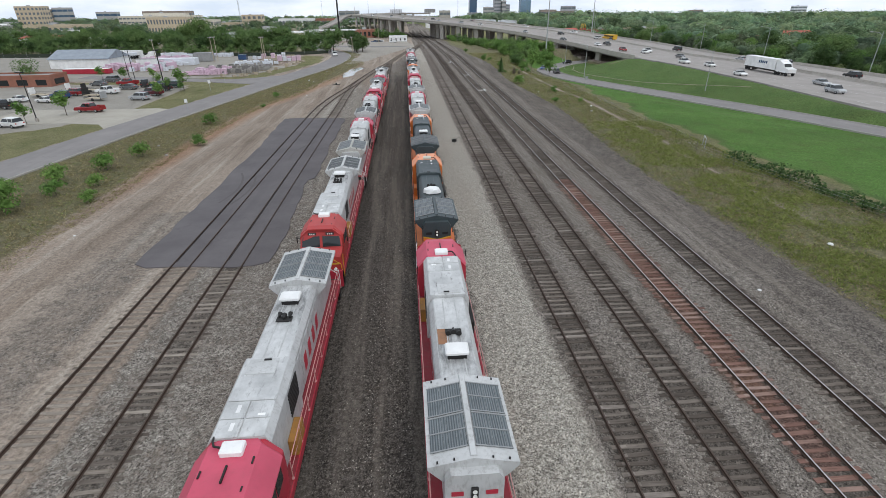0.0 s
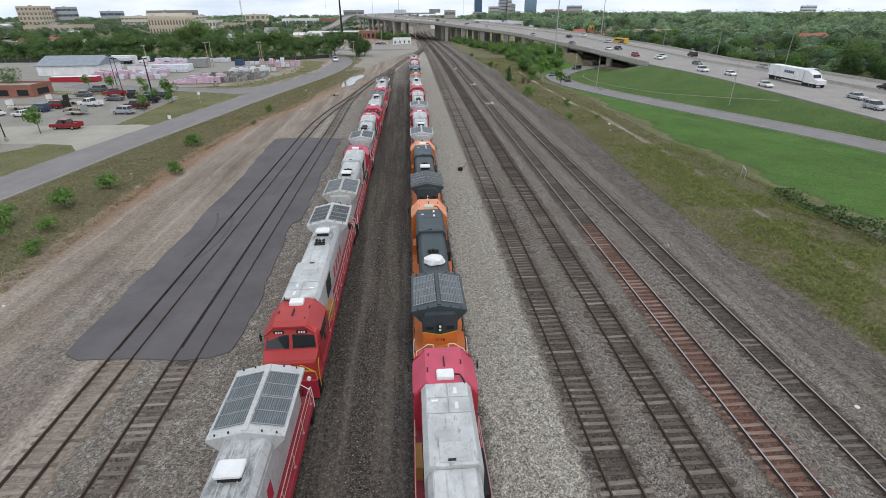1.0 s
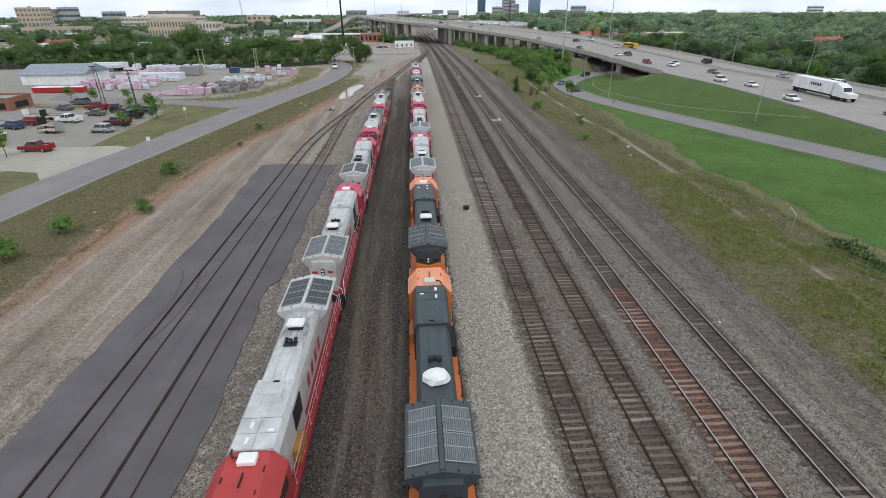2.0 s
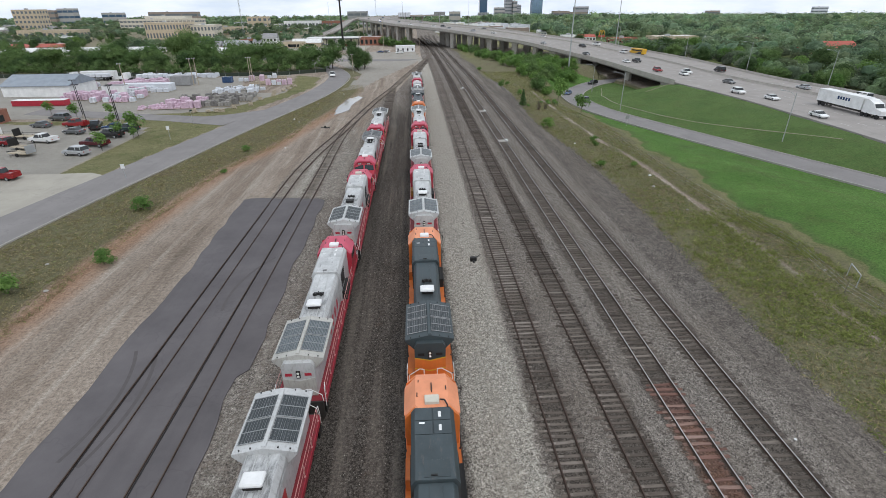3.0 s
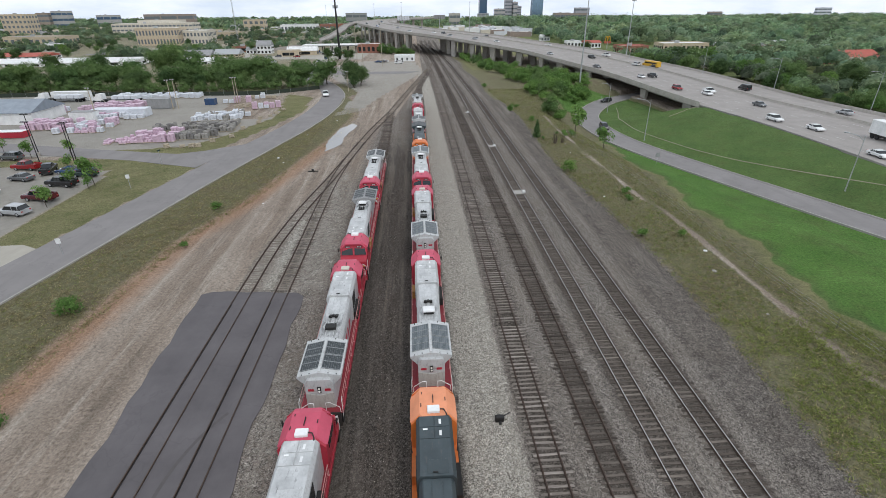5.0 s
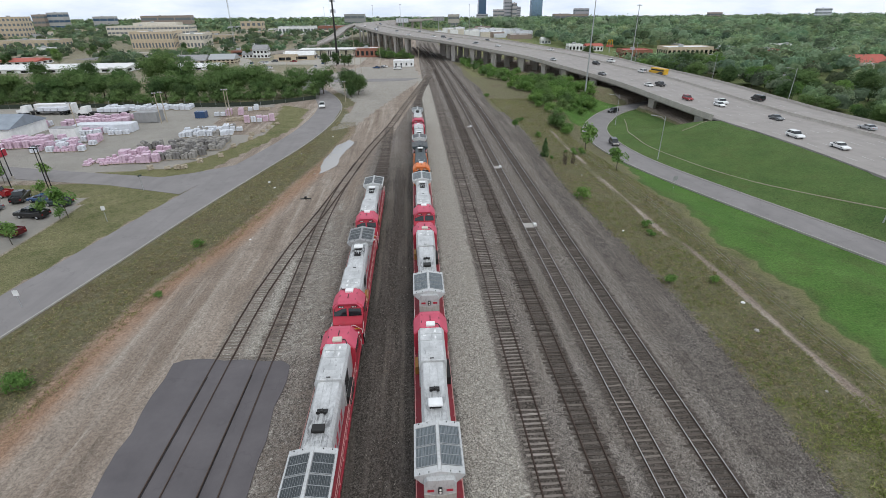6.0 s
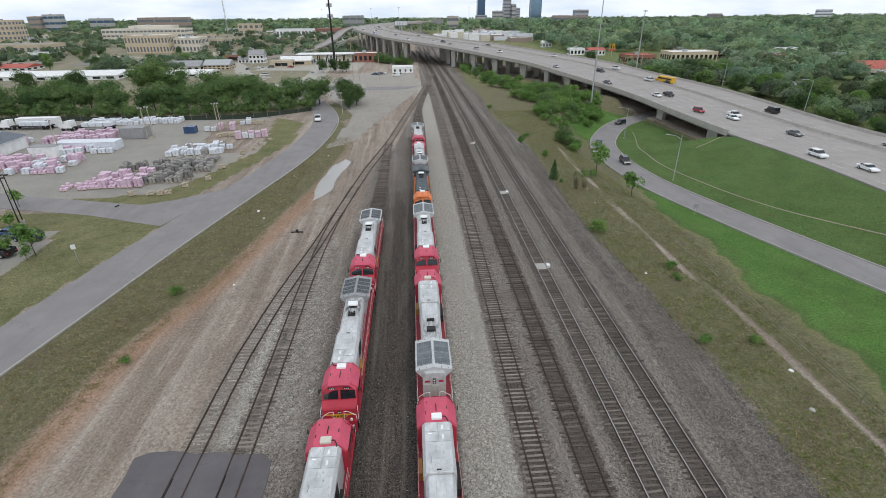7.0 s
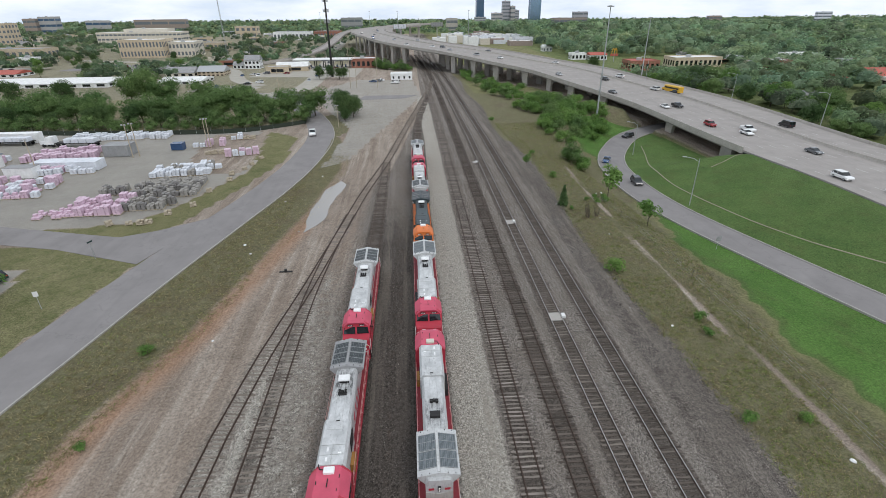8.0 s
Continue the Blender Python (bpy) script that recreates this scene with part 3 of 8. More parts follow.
    field = field + 0.9 * np.sin(y * 0.23) + 0.6 * np.sin(y * 0.61 + 1.0) + 0.4 * np.sin(y * 1.7)
    green = (x > field) & (y < 270)
    lawn = np.where(green, np.clip((x - field + 1.5) / 6.0, 0, 1) * np.where(sr_side > 0, 0.8, 1.0), lawn)
    lawn = np.where((x > 22) & (y > 330), 0.7, lawn)
    lawn, rough = np.where(x > 123, 0.74, lawn), np.where(x > 123, 0.6, rough)
    under = (hw_side > 0) & (d_hw < 46) & (y > 214) & (y < 600)
    lawn, rough, paved = np.where(under, 0, lawn), np.where(under, 0.3, rough), np.where(under, 0.35, paved)
    beyond_town = y > 1150
    lawn, rough, paved = np.where(beyond_town, 0.75, lawn), np.where(beyond_town, 0.4, rough), np.where(beyond_town, 0, paved)
    path = near_path(x, y, BANK_PATH)[0]
    rough = np.where(x > 20, np.minimum(rough, 0.2 + 0.14 * np.sin(y * 0.31) + np.clip((path - 0.2) / 1.0, 0, 1)), rough)
    return np.stack([rough, lawn, clay], -1), np.stack([white, dark, paved], -1)


def lines(*runs):
    """Grid lines from (start, end, step) runs."""
    out = []
    for a, b, s in runs:
        out += list(np.arange(a, b, s))
    return np.array(out + [runs[-1][1]])


gx = lines((-3500, -600, 290), (-600, -160, 20), (-160, -100, 4), (-100, 120, 1.25), (120, 200, 5), (200, 600, 25), (600, 3500, 290))
gy = lines((-700, -100, 60), (-100, 8, 6), (8, 310, 1.25), (310, 560, 5), (560, 1200, 32), (1200, 4800, 300))
GX, GY = np.meshgrid(gx, gy)
flat_x, flat_y = GX.ravel(), GY.ravel()
flat_z = ground_z(flat_x, flat_y)
wave = np.array([noise.noise((x * 0.15, y * 0.15, 0.0)) for x, y in zip(flat_x, flat_y)])
soft_land = ((flat_x < -36) | (flat_x > 21)) & (np.abs(flat_y) < 600)
near_roads = np.minimum(near_path(flat_x, flat_y, ROAD_S)[0], near_path(flat_x, flat_y, SR_S)[0])
flat_z = flat_z + np.where((flat_x > -35) & (flat_x < 19), np.where(flat_x < -21, 0.062, 0.045), 0.0)
flat_z = flat_z + np.where(soft_land, wave * 0.07 * smooth((near_roads - 5) / 6), 0)
nx_, ny_ = len(gx), len(gy)
idx = np.arange(nx_ * ny_).reshape(ny_, nx_)
quads = np.stack([idx[:-1, :-1], idx[:-1, 1:], idx[1:, 1:], idx[1:, :-1]], -1).reshape(-1, 4)
ground_me = raw_mesh("ground", np.stack([flat_x, flat_y, flat_z], -1), quads, M_GROUND, smooth=True)
za, zb = zones(flat_x, flat_y)
between = np.zeros_like(za)
for tx in (0.0, 4.2, 8.55, 12.94):
    between[:, 0] = np.maximum(between[:, 0], np.where(flat_y < 640, smooth((1.75 - np.abs(flat_x - tx)) / 0.9) * 0.85, 0))
between[:, 0] = np.maximum(between[:, 0], np.where((flat_y < 150) & (flat_x < -20), smooth((1.75 - np.abs(flat_x + 25.05)) / 0.9) * 0.6, 0))
between[:, 0] = np.maximum(between[:, 0], smooth((2.2 - np.abs(flat_x - np.interp(flat_y, T_Y, T_X))) / 0.9) * (1 - 0.6 * smooth((flat_y - 225) / 60)) * (flat_y < 330) + smooth((2.2 - np.abs(flat_x + 16.6)) / 0.9) * (1 - smooth((flat_y - 150) / 55)))
between[:, 1] = np.where((flat_y > 24) & (flat_y < 66), smooth((1.6 - np.abs(flat_x - 8.54)) / 0.9) * 0.75, 0)
# darker earth between the parked trains, and the dusty shoulder of the main line
between[:, 2] = np.where(flat_y < 330, smooth((flat_x + 17.5) / 1.5) * smooth((-5.6 - flat_x) / 1.2) * (1 - 0.72 * smooth((flat_y - 135) / 60)) * (1 - smooth((flat_y - 225) / 80)), 0) * 0.95
between[:, 2] = np.maximum(between[:, 2], np.where(flat_y < 420, smooth((flat_x - 14.6) / 1.5) * smooth((23.0 - flat_x) / 2.0) * 0.5, 0))
for key, val in (("zone", za), ("cover", zb), ("fines", between)):
    at = ground_me.attributes.new(key, "FLOAT_COLOR", "POINT")
    at.data.foreach_set("color", np.concatenate([val, np.ones((len(val), 1))], 1).astype(np.float32).ravel())
tagged(new("ground", ground_me), "railway yard ground of dirt, gravel and grass", "ground", kind="structure")


def ribbon(name, mid, width, lift, material, label, category="road", rise=None, left=None, right=None):
    """A paved strip along a path, with a little thickness. left, right: offsets where it is not centred."""
    mid = np.asarray(mid, float)
    d = np.gradient(mid[:, :2], axis=0)
    d /= np.linalg.norm(d, axis=1)[:, None]
    nrm = np.stack([d[:, 1], -d[:, 0]], -1)
    w = np.broadcast_to(np.asarray(width, float), (len(mid),))
    s = Shape()
    cols = []
    for off in np.linspace(-0.5, 0.5, 7):
        p = mid[:, :2] + nrm * (w * off)[:, None]
        z = (ground_z(p[:, 0], p[:, 1]) if rise is None else rise) + lift
        cols.append(np.concatenate([p, z[:, None] if np.ndim(z) else np.full((len(p), 1), z)], 1))
    n = len(mid)
    for c in cols:
        s.v.extend(map(tuple, c))
    for k in (0, 6):
        s.v.extend((x, y, z - 0.3) for x, y, z in cols[k])
    for k in range(6):
        s.f += [(k * n + i, (k + 1) * n + i, (k + 1) * n + i + 1, k * n + i + 1) for i in range(n - 1)]
    s.f += [(7 * n + i, i, i + 1, 7 * n + i + 1) for i in range(n - 1)]
    s.f += [(6 * n + i, 8 * n + i, 8 * n + i + 1, 6 * n + i + 1) for i in range(n - 1)]
    return tagged(new(name, s.mesh(name, material)), label, category, kind="structure")


road_1 = ribbon("road_1", ROAD_S, 8.2, 0.06, M_ROAD, "worn grey asphalt road beside the rail yard")
road_2 = ribbon("road_2", SR_S, 7.4, 0.17, M_ROAD, "grey service road dipping under the highway", rise=SR_S[:, 2] - 0.15)


def sheet(name, poly, lift, material, label, category, step=3.0, skirt=0.15):
    """A flat paved area given by its outline, laid on the ground, with edges cut down into it."""
    pts = []
    for (xa, ya), (xb, yb) in zip(poly, poly[1:] + poly[:1]):
        n = max(1, int(math.hypot(xb - xa, yb - ya) / step))
        pts += [(xa + (xb - xa) * k / n, ya + (yb - ya) * k / n) for k in range(n)]
    b = bmesh.new()
    top = [b.verts.new((x, y, ground_z(x, y) + lift)) for x, y in pts]
    f = b.faces.new(top)
    low = [b.verts.new((v.co.x, v.co.y, v.co.z - skirt)) for v in top]
    for i in range(len(top)):
        j = (i + 1) % len(top)
        b.faces.new((top[i], low[i], low[j], top[j]))
    bmesh.ops.recalc_face_normals(b, faces=b.faces)
    me = bpy.data.meshes.new(name)
    b.to_mesh(me)
    b.free()
    me.materials.append(material)
    return tagged(new(name, me), label, category, kind="structure")


def kerb(name, mid, off, label, rise=None, h=0.15):
    """A concrete kerb along a road, off metres from its middle."""
    mid = np.asarray(mid, float)
    d = np.gradient(mid[:, :2], axis=0)
    d /= np.linalg.norm(d, axis=1)[:, None]
    nrm = np.stack([d[:, 1], -d[:, 0]], -1)
    s = Shape()
    for i in range(len(mid)):
        for u, w in ((-0.09, -0.2), (0.09, -0.2), (0.09, h), (-0.09, h)):
            x, y = mid[i, :2] + nrm[i] * (off + u)
            z = (ground_z(float(x), float(y)) if rise is None else rise[i]) + 0.05 + w
            s.v.append((x, y, z))
    n = len(mid)
    for i in range(n - 1):
        s.f += [(i * 4 + k, i * 4 + (k + 1) % 4, i * 4 + 4 + (k + 1) % 4, i * 4 + 4 + k) for k in range(4)]
    s.f += [(0, 1, 2, 3), tuple((n - 1) * 4 + k for k in range(4))]
    return tagged(new(name, s.mesh(name, M_KERB)), label, "kerb", kind="structure")


kerb("kerb_1", ROAD_S, 4.2, "pale concrete kerb of the yard road")
kerb("kerb_2", SR_S, 3.8, "pale concrete kerb of the service road", rise=SR_S[:, 2] - 0.03)
kerb("kerb_3", SR_S, -3.8, "pale concrete kerb of the service road", rise=SR_S[:, 2] - 0.03)
DRAIN = [(66.5, 240.5, 0), (63.0, 230.0, 0), (57.8, 216.0, 0), (55.4, 205.0, 0), (54.3, 192.0, 0), (56.6, 174.4, 0), (60.1, 162.2, 0), (64.0, 153.6, 0), (68.5, 145.0, 0), (76.0, 131.0, 0)]
ribbon("drain", resample(DRAIN, 2.0), 0.24, 0.09, M_WORN, "narrow concrete drain along the grass bank", "drain")
ribbon("footpath", resample([(67.1, 202, 0), (71.5, 204, 0), (76.6, 207.2, 0), (79.6, 209.2, 0)], 1.5), 0.2, 0.09, M_WORN, "narrow worn line up the grass bank", "path")

rng = random.Random(7)


def ragged(poly, amount, step=2.0, keep=()):
    out = []
    for (xa, ya), (xb, yb) in zip(poly, poly[1:] + poly[:1]):
        n = max(1, int(math.hypot(xb - xa, yb - ya) / step))
        out += [(xa + (xb - xa) * k / n + (rng.uniform(-amount, amount)), ya + (yb - ya) * k / n + rng.uniform(-amount, amount)) for k in range(n)]
    return out


pavement_1 = sheet("pavement_1", ragged([(-33.4, 47.6), (-32.4, 46.9), (-23.4, 46.2), (-22.2, 47.0), (-22.3, 58), (-22.9, 68.6), (-22.0, 69.4), (-22.3, 85), (-22.1, 105.6), (-22.9, 106.5), (-32.6, 107.3), (-33.9, 106.6), (-33.7, 98), (-33.2, 88), (-33.4, 76), (-33.0, 66), (-33.5, 56)], 0.22, 1.8), 0.13, M_SLAB,
                   "dark patched asphalt crossing laid over two tracks", "pavement")
M_TYRE_MARK = plain("tyre_mark", (0.088, 0.079, 0.078), 0.9)
for cx, cy, r, a0, a1 in ((-46.0, 66.0, 15.4, -0.3, 0.42), (-46.0, 66.0, 16.9, -0.3, 0.36), (-12.6, 80.0, 14.6, 2.55, 3.3)):
    ribbon("tyre_mark", [(cx + r * math.cos(a), cy + r * math.sin(a), 0) for a in np.linspace(a0, a1, 24)], 0.26, 0.135, M_TYRE_MARK, "dark curved tyre mark on the asphalt", "tyre mark")
M_GROOVE = plain("flangeway", (0.022, 0.020, 0.020), 0.9)
for path_x in ((-29.42, -29.22, -28.98), (-25.12, -25.02, -24.80)):
    for side in (-0.70, 0.70):
        ribbon("flangeway", [(float(np.interp(y, (47.5, 80, 106), path_x)) + side, y, 0) for y in np.arange(47.5, 106.5, 3.0)], 0.10, 0.135, M_GROOVE, "dark groove beside a rail in the asphalt", "groove")
pavement_2 = sheet("pavement_2", [(-64.9, 102.1), (-62.3, 112.5), (-60.8, 120.4), (-64, 122.1), (-71.1, 121.8), (-92.9, 122.8), (-92, 108), (-75.2, 108), (-68, 106.2)], 0.05, M_LOT, "pale concrete driveway into the car park", "pavement")
pavement_3 = sheet("pavement_3", [(-48.4, 175.7), (-54, 156.9), (-70.2, 163.2), (-110, 173.1), (-109.8, 180.3), (-80.3, 172.2), (-62.1, 167.5), (-56.5, 169.9)], 0.055, M_ROAD, "grey asphalt side street", "road")
pavement_4 = sheet("pavement_4", [(-34, 330), (-60, 336), (-110, 350), (-112, 338), (-64, 320), (-40, 316), (-12, 320), (-6, 330)], 0.07, M_ROAD, "pale cross street past the filling station", "road")

road_3 = ribbon("road_3", resample([(-84, 330, 0), (-68, 352, 0), (-66, 380, 0), (-70, 438, 0), (-82, 574, 0), (-103, 862, 0)], 8.0), 11.0, 0.09, M_LOT, "pale town street running past the filling station")
road_4 = ribbon("road_4", resample([(-92, 372, 0), (-112, 400, 0), (-140, 470, 0), (-190, 520, 0), (-300, 560, 0)], 8.0), 9.0, 0.08, M_LOT, "pale side street among houses and trees")
pavement_5 = sheet("pavement_5", [(-262, 470), (-188, 462), (-186, 508), (-258, 528)], 0.06, M_ROAD, "grey car park before the civic building", "pavement")
pavement_6 = sheet("pavement_6", [(-330, 440), (-282, 452), (-284, 500), (-335, 500)], 0.06, M_LOT, "pale car park among the trees", "pavement")
pavement_7 = sheet("pavement_7", [(-112, 418), (-44, 412), (-44, 474), (-56, 474), (-56, 500), (-110, 500)], 0.06, M_LOT, "worn forecourt of the filling station", "pavement")
pavement_8 = sheet("pavement_8", [(-124, 352), (-92, 348), (-90, 368), (-122, 374)], 0.06, M_LOT, "pale car park behind the woods", "pavement")

# ---- tracks ----
RAIL_TOP = 0.25
rail_profile = [(-0.075, 0.0), (0.075, 0.0), (0.075, 0.02), (0.02, 0.04), (0.02, 0.12), (0.036, 0.135), (0.036, 0.17), (-0.036, 0.17), (-0.036, 0.135), (-0.02, 0.12), (-0.02, 0.04), (-0.075, 0.02)]
TIE_SEED = random.Random(3)


def tie_mesh(name, material, half, w):
    s = Shape()
    s.box(-half, half, -w, w, -0.12, 0.075, 0.012)
    for side in (-0.75, 0.75):
        s.box(side - 0.17, side + 0.17, -0.09, 0.09, 0.074, 0.092)
    return s.mesh(name, material)


TIES = {k: [tie_mesh("tie", m, 1.27, 0.12), tie_mesh("tie", m, 1.33, 0.13), tie_mesh("tie", m, 1.2, 0.11)] for k, m in (("brown", M_TIE), ("dark", M_TIE_DARK), ("red", M_TIE_RED), ("pale", M_TIE_PALE))}


def track(path, label, near=None, shiny=False, kinds=("brown",), skip=None, ties=True, far_step=0.53):
    """A railway track along a path of (x, y): two rails, and its ties; those within near=(y0, y1) are parts, the rest are joined."""
    pts = resample(np.array([(x, y, 0.0) for x, y in path]), 4.0)
    d = np.gradient(pts[:, :2], axis=0)
    d /= np.linalg.norm(d, axis=1)[:, None]
    nrm = np.stack([d[:, 1], -d[:, 0]], -1)
    z = ground_z(pts[:, 0], pts[:, 1])
    ob = thing("railway_track", label, "track", "tracks of the rail yard", "structure")
    for side in (-0.768, 0.768):
        s = Shape()
        n, m = len(pts), len(rail_profile)
        for i in range(n):
            for u, w in rail_profile:
                s.v.append((pts[i, 0] + nrm[i, 0] * (side + u), pts[i, 1] + nrm[i, 1] * (side + u), z[i] + 0.08 + w))
        for i in range(n - 1):
            s.f += [(i * m + k, i * m + (k + 1) % m, (i + 1) * m + (k + 1) % m, (i + 1) * m + k) for k in range(m)]
        s.f += [tuple(range(m)), tuple((n - 1) * m + k for k in range(m))]
        me = s.mesh("rail", [M_RAIL, M_RAIL_SHINY if shiny else M_RAIL])
        if shiny:
            for p in me.polygons:
                k = [v % m for v in p.vertices]
                if len(k) == 4 and all(v in (6, 7) for v in k):
                    p.material_index = 1
        part("rail", me, None, ob, "polished running surface" if shiny else "")
    if not ties:
        return ob
    seg = np.concatenate([[0], np.cumsum(np.linalg.norm(np.diff(pts[:, :2], axis=0), axis=1))])
    rest_v, rest_f = [], []
    s_at, count = 0.3, 0
    while s_at < seg[-1]:
        x, y = np.interp(s_at, seg, pts[:, 0]), np.interp(s_at, seg, pts[:, 1])
        zz = np.interp(s_at, seg, z)
        ang = math.atan2(np.interp(s_at, seg, d[:, 1]), np.interp(s_at, seg, d[:, 0])) - math.pi / 2
        s_at += 0.53 * TIE_SEED.uniform(0.93, 1.07)
        kind = kinds(y) if callable(kinds) else TIE_SEED.choice(kinds)
        drop = TIE_SEED.uniform(-0.018, 0.01) - (0.03 if TIE_SEED.random() < 0.14 else 0)
        skew = TIE_SEED.gauss(0, 0.028)
        slide = TIE_SEED.gauss(0, 0.11)
        if skip and skip[0] < y < skip[1]:
            continue
        if near and near[0] < y < near[1] and count < 125:
            count += 1
            t = new("tie", TIES[kind][TIE_SEED.randrange(3)])
            t.parent = ob
            t.matrix_basis = Matrix.Translation((x + slide, y, zz + drop + 0.01)) @ Matrix.Rotation(ang + skew, 4, "Z")
        else:
            c, sn = math.cos(ang + skew), math.sin(ang + skew)
            o = len(rest_v)
            for dz in (-0.08, 0.075):
                for u, w in ((-1.27, -0.105), (1.27, -0.105), (1.27, 0.105), (-1.27, 0.105)):
                    rest_v.append((x + slide + u * c - w * sn, y + u * sn + w * c, zz + drop + 0.01 + dz))
            rest_f += [(o + 4, o + 5, o + 6, o + 7), (o, o + 1, o + 5, o + 4), (o + 2, o + 3, o + 7, o + 6), (o + 1, o + 2, o + 6, o + 5), (o + 3, o, o + 4, o + 7)]
    if rest_v:
        me = raw_mesh("ties", rest_v, rest_f, {"brown": M_TIE, "dark": M_TIE_DARK, "red": M_TIE_RED, "pale": M_TIE_PALE}[kind])
        tagged(part("ties", me, None, ob), kind="stuff")
    return ob


def main_line(x, y1=640, bend=-0.00012):
    """A track along y that leans to the west far ahead."""
    return [(x, -10)] + [(x + bend * max(0, y - 330) ** 2, y) for y in range(40, y1, 50)]


def train_x(y):
    return -8.4 + 0.0026 * min(y - 30, 135)


def west_train_x(y):
    return -17.1 + 0.0062 * min(max(y - 35, 0), 105)


L1_PATH = [(-30.05, -10), (-29.65, 20), (-29.45, 45), (-29.22, 80), (-28.90, 114), (-28.37, 123), (-27.49, 132), (-26.51, 139), (-25.32, 147), (-23.95, 158), (-22.38, 170), (-20.40, 186), (-17.60, 203), (-15.30, 218), (-10.80, 256), (-5.00, 306), (1.00, 360), (4.00, 390)]
L2_PATH = [(-25.15, -10), (-25.05, 20), (-25.15, 45), (-25.02, 80), (-24.75, 114), (-24.79, 132), (-24.52, 146), (-23.55, 160), (-21.99, 175)]
W_PATH = [(-17.2, -10), (-17.1, 35), (-16.6, 110), (-16.45, 140), (-16.35, 175), (-16.3, 204), (-16.15, 211)]
T_PATH = [(-8.5, -10), (-8.4, 30), (-8.05, 165), (-7.8, 215), (-7.0, 262), (-3.8, 300), (-0.4, 335)]
track(main_line(0), "rusty siding track on weathered timber ties", (14, 168), kinds=("brown", "brown", "dark"))
track(main_line(4.2), "rusty siding track on dark timber ties", (14, 168), kinds=("dark", "dark", "brown"))
track(main_line(8.55), "main track with polished rails and red-dusted ties", (14, 168), True, kinds=lambda y: "red" if 0 < (y % 400) < 66 else "dark")
track(main_line(12.94), "main track with polished rails on dark ties", (14, 168), True, kinds=("dark",))
track(L1_PATH, "rusty yard track curving into a turnout", (14, 200), kinds=("pale",), skip=(47, 107))
track(L2_PATH, "rusty yard track crossing an asphalt slab", (14, 200), kinds=("brown", "pale"), skip=(47, 107))
track(W_PATH, "yard track under a row of parked locomotives", (149, 225), kinds=("dark",))
track(T_PATH, "yard track under a long row of parked locomotives", (214, 300), kinds=("dark",))

# ---- highway ----
hw = HW_S
hd = np.gradient(hw[:, :2], axis=0)
hd /= np.linalg.norm(hd, axis=1)[:, None]
hn = np.stack([hd[:, 1], -hd[:, 0]], -1)


def hw_at(y, off):
    """Place on the highway: off metres from its near edge."""
    i = np.interp(y, hw[:, 1], np.arange(len(hw)))
    x, z = np.interp(y, hw[:, 1], hw[:, 0]), np.interp(y, hw[:, 1], hw[:, 2])
    nx, ny = np.interp(i, np.arange(len(hw)), hn[:, 0]), np.interp(i, np.arange(len(hw)), hn[:, 1])
    return float(x + nx * off), float(y + ny * off), float(z), math.atan2(-nx, ny) + math.pi / 2


def strip(name, profile, material, parent=None, y0=-60, y1=1080, label=""):
    """Sweeps a profile of (offset from the near edge, height over the carriageway) along the highway; offsets over 20 scale with its width."""
    rows = [k for k in range(len(hw)) if y0 <= hw[k, 1] <= y1]
    s, m = Shape(), len(profile)
    for k in rows:
        for u, w in profile:
            uu = u * hw[k, 3] / 40.0 if u > 20 else u
            s.v.append((hw[k, 0] + hn[k, 0] * uu, hw[k, 1] + hn[k, 1] * uu, hw[k, 2] + w))
    for a in range(len(rows) - 1):
        s.f += [(a * m + k, a * m + (k + 1) % m, (a + 1) * m + (k + 1) % m, (a + 1) * m + k) for k in range(m)]
    s.f += [tuple(range(m)), tuple((len(rows) - 1) * m + k for k in range(m))]
    return part(name, s, material, parent, label)


highway = thing("highway", "wide grey concrete highway rising onto a viaduct", "highway", kind="structure")
strip("carriageway", [(0, 0), (40, 0), (40, -0.5), (0, -0.5)], M_HIGHWAY, highway)
strip("median_barrier", [(25.2, 0.0), (25.35, 0.3), (25.42, 0.85), (25.6, 0.85), (25.68, 0.3), (25.85, 0.0)], M_CONCRETE, highway, label="weathered concrete median barrier")
strip("far_barrier", [(39.6, 0.0), (39.7, 0.85), (39.95, 0.85), (39.95, -0.9), (39.6, -0.9)], M_CONCRETE, highway)
strip("near_parapet", [(-0.05, -1.0), (-0.05, 0.8), (0.22, 0.8), (0.32, 0.0), (0.32, -1.0)], M_CONCRETE, highway, 206, 1080, "pale concrete parapet of the viaduct")
# girders and abutment take a darker concrete than piers and parapet
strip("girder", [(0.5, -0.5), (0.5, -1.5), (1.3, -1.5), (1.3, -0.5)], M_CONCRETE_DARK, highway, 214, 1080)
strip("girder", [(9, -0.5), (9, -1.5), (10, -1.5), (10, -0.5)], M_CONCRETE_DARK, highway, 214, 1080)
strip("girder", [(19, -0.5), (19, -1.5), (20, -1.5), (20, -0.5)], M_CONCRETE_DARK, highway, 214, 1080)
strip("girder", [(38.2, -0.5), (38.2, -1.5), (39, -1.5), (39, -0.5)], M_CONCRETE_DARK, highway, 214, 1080)
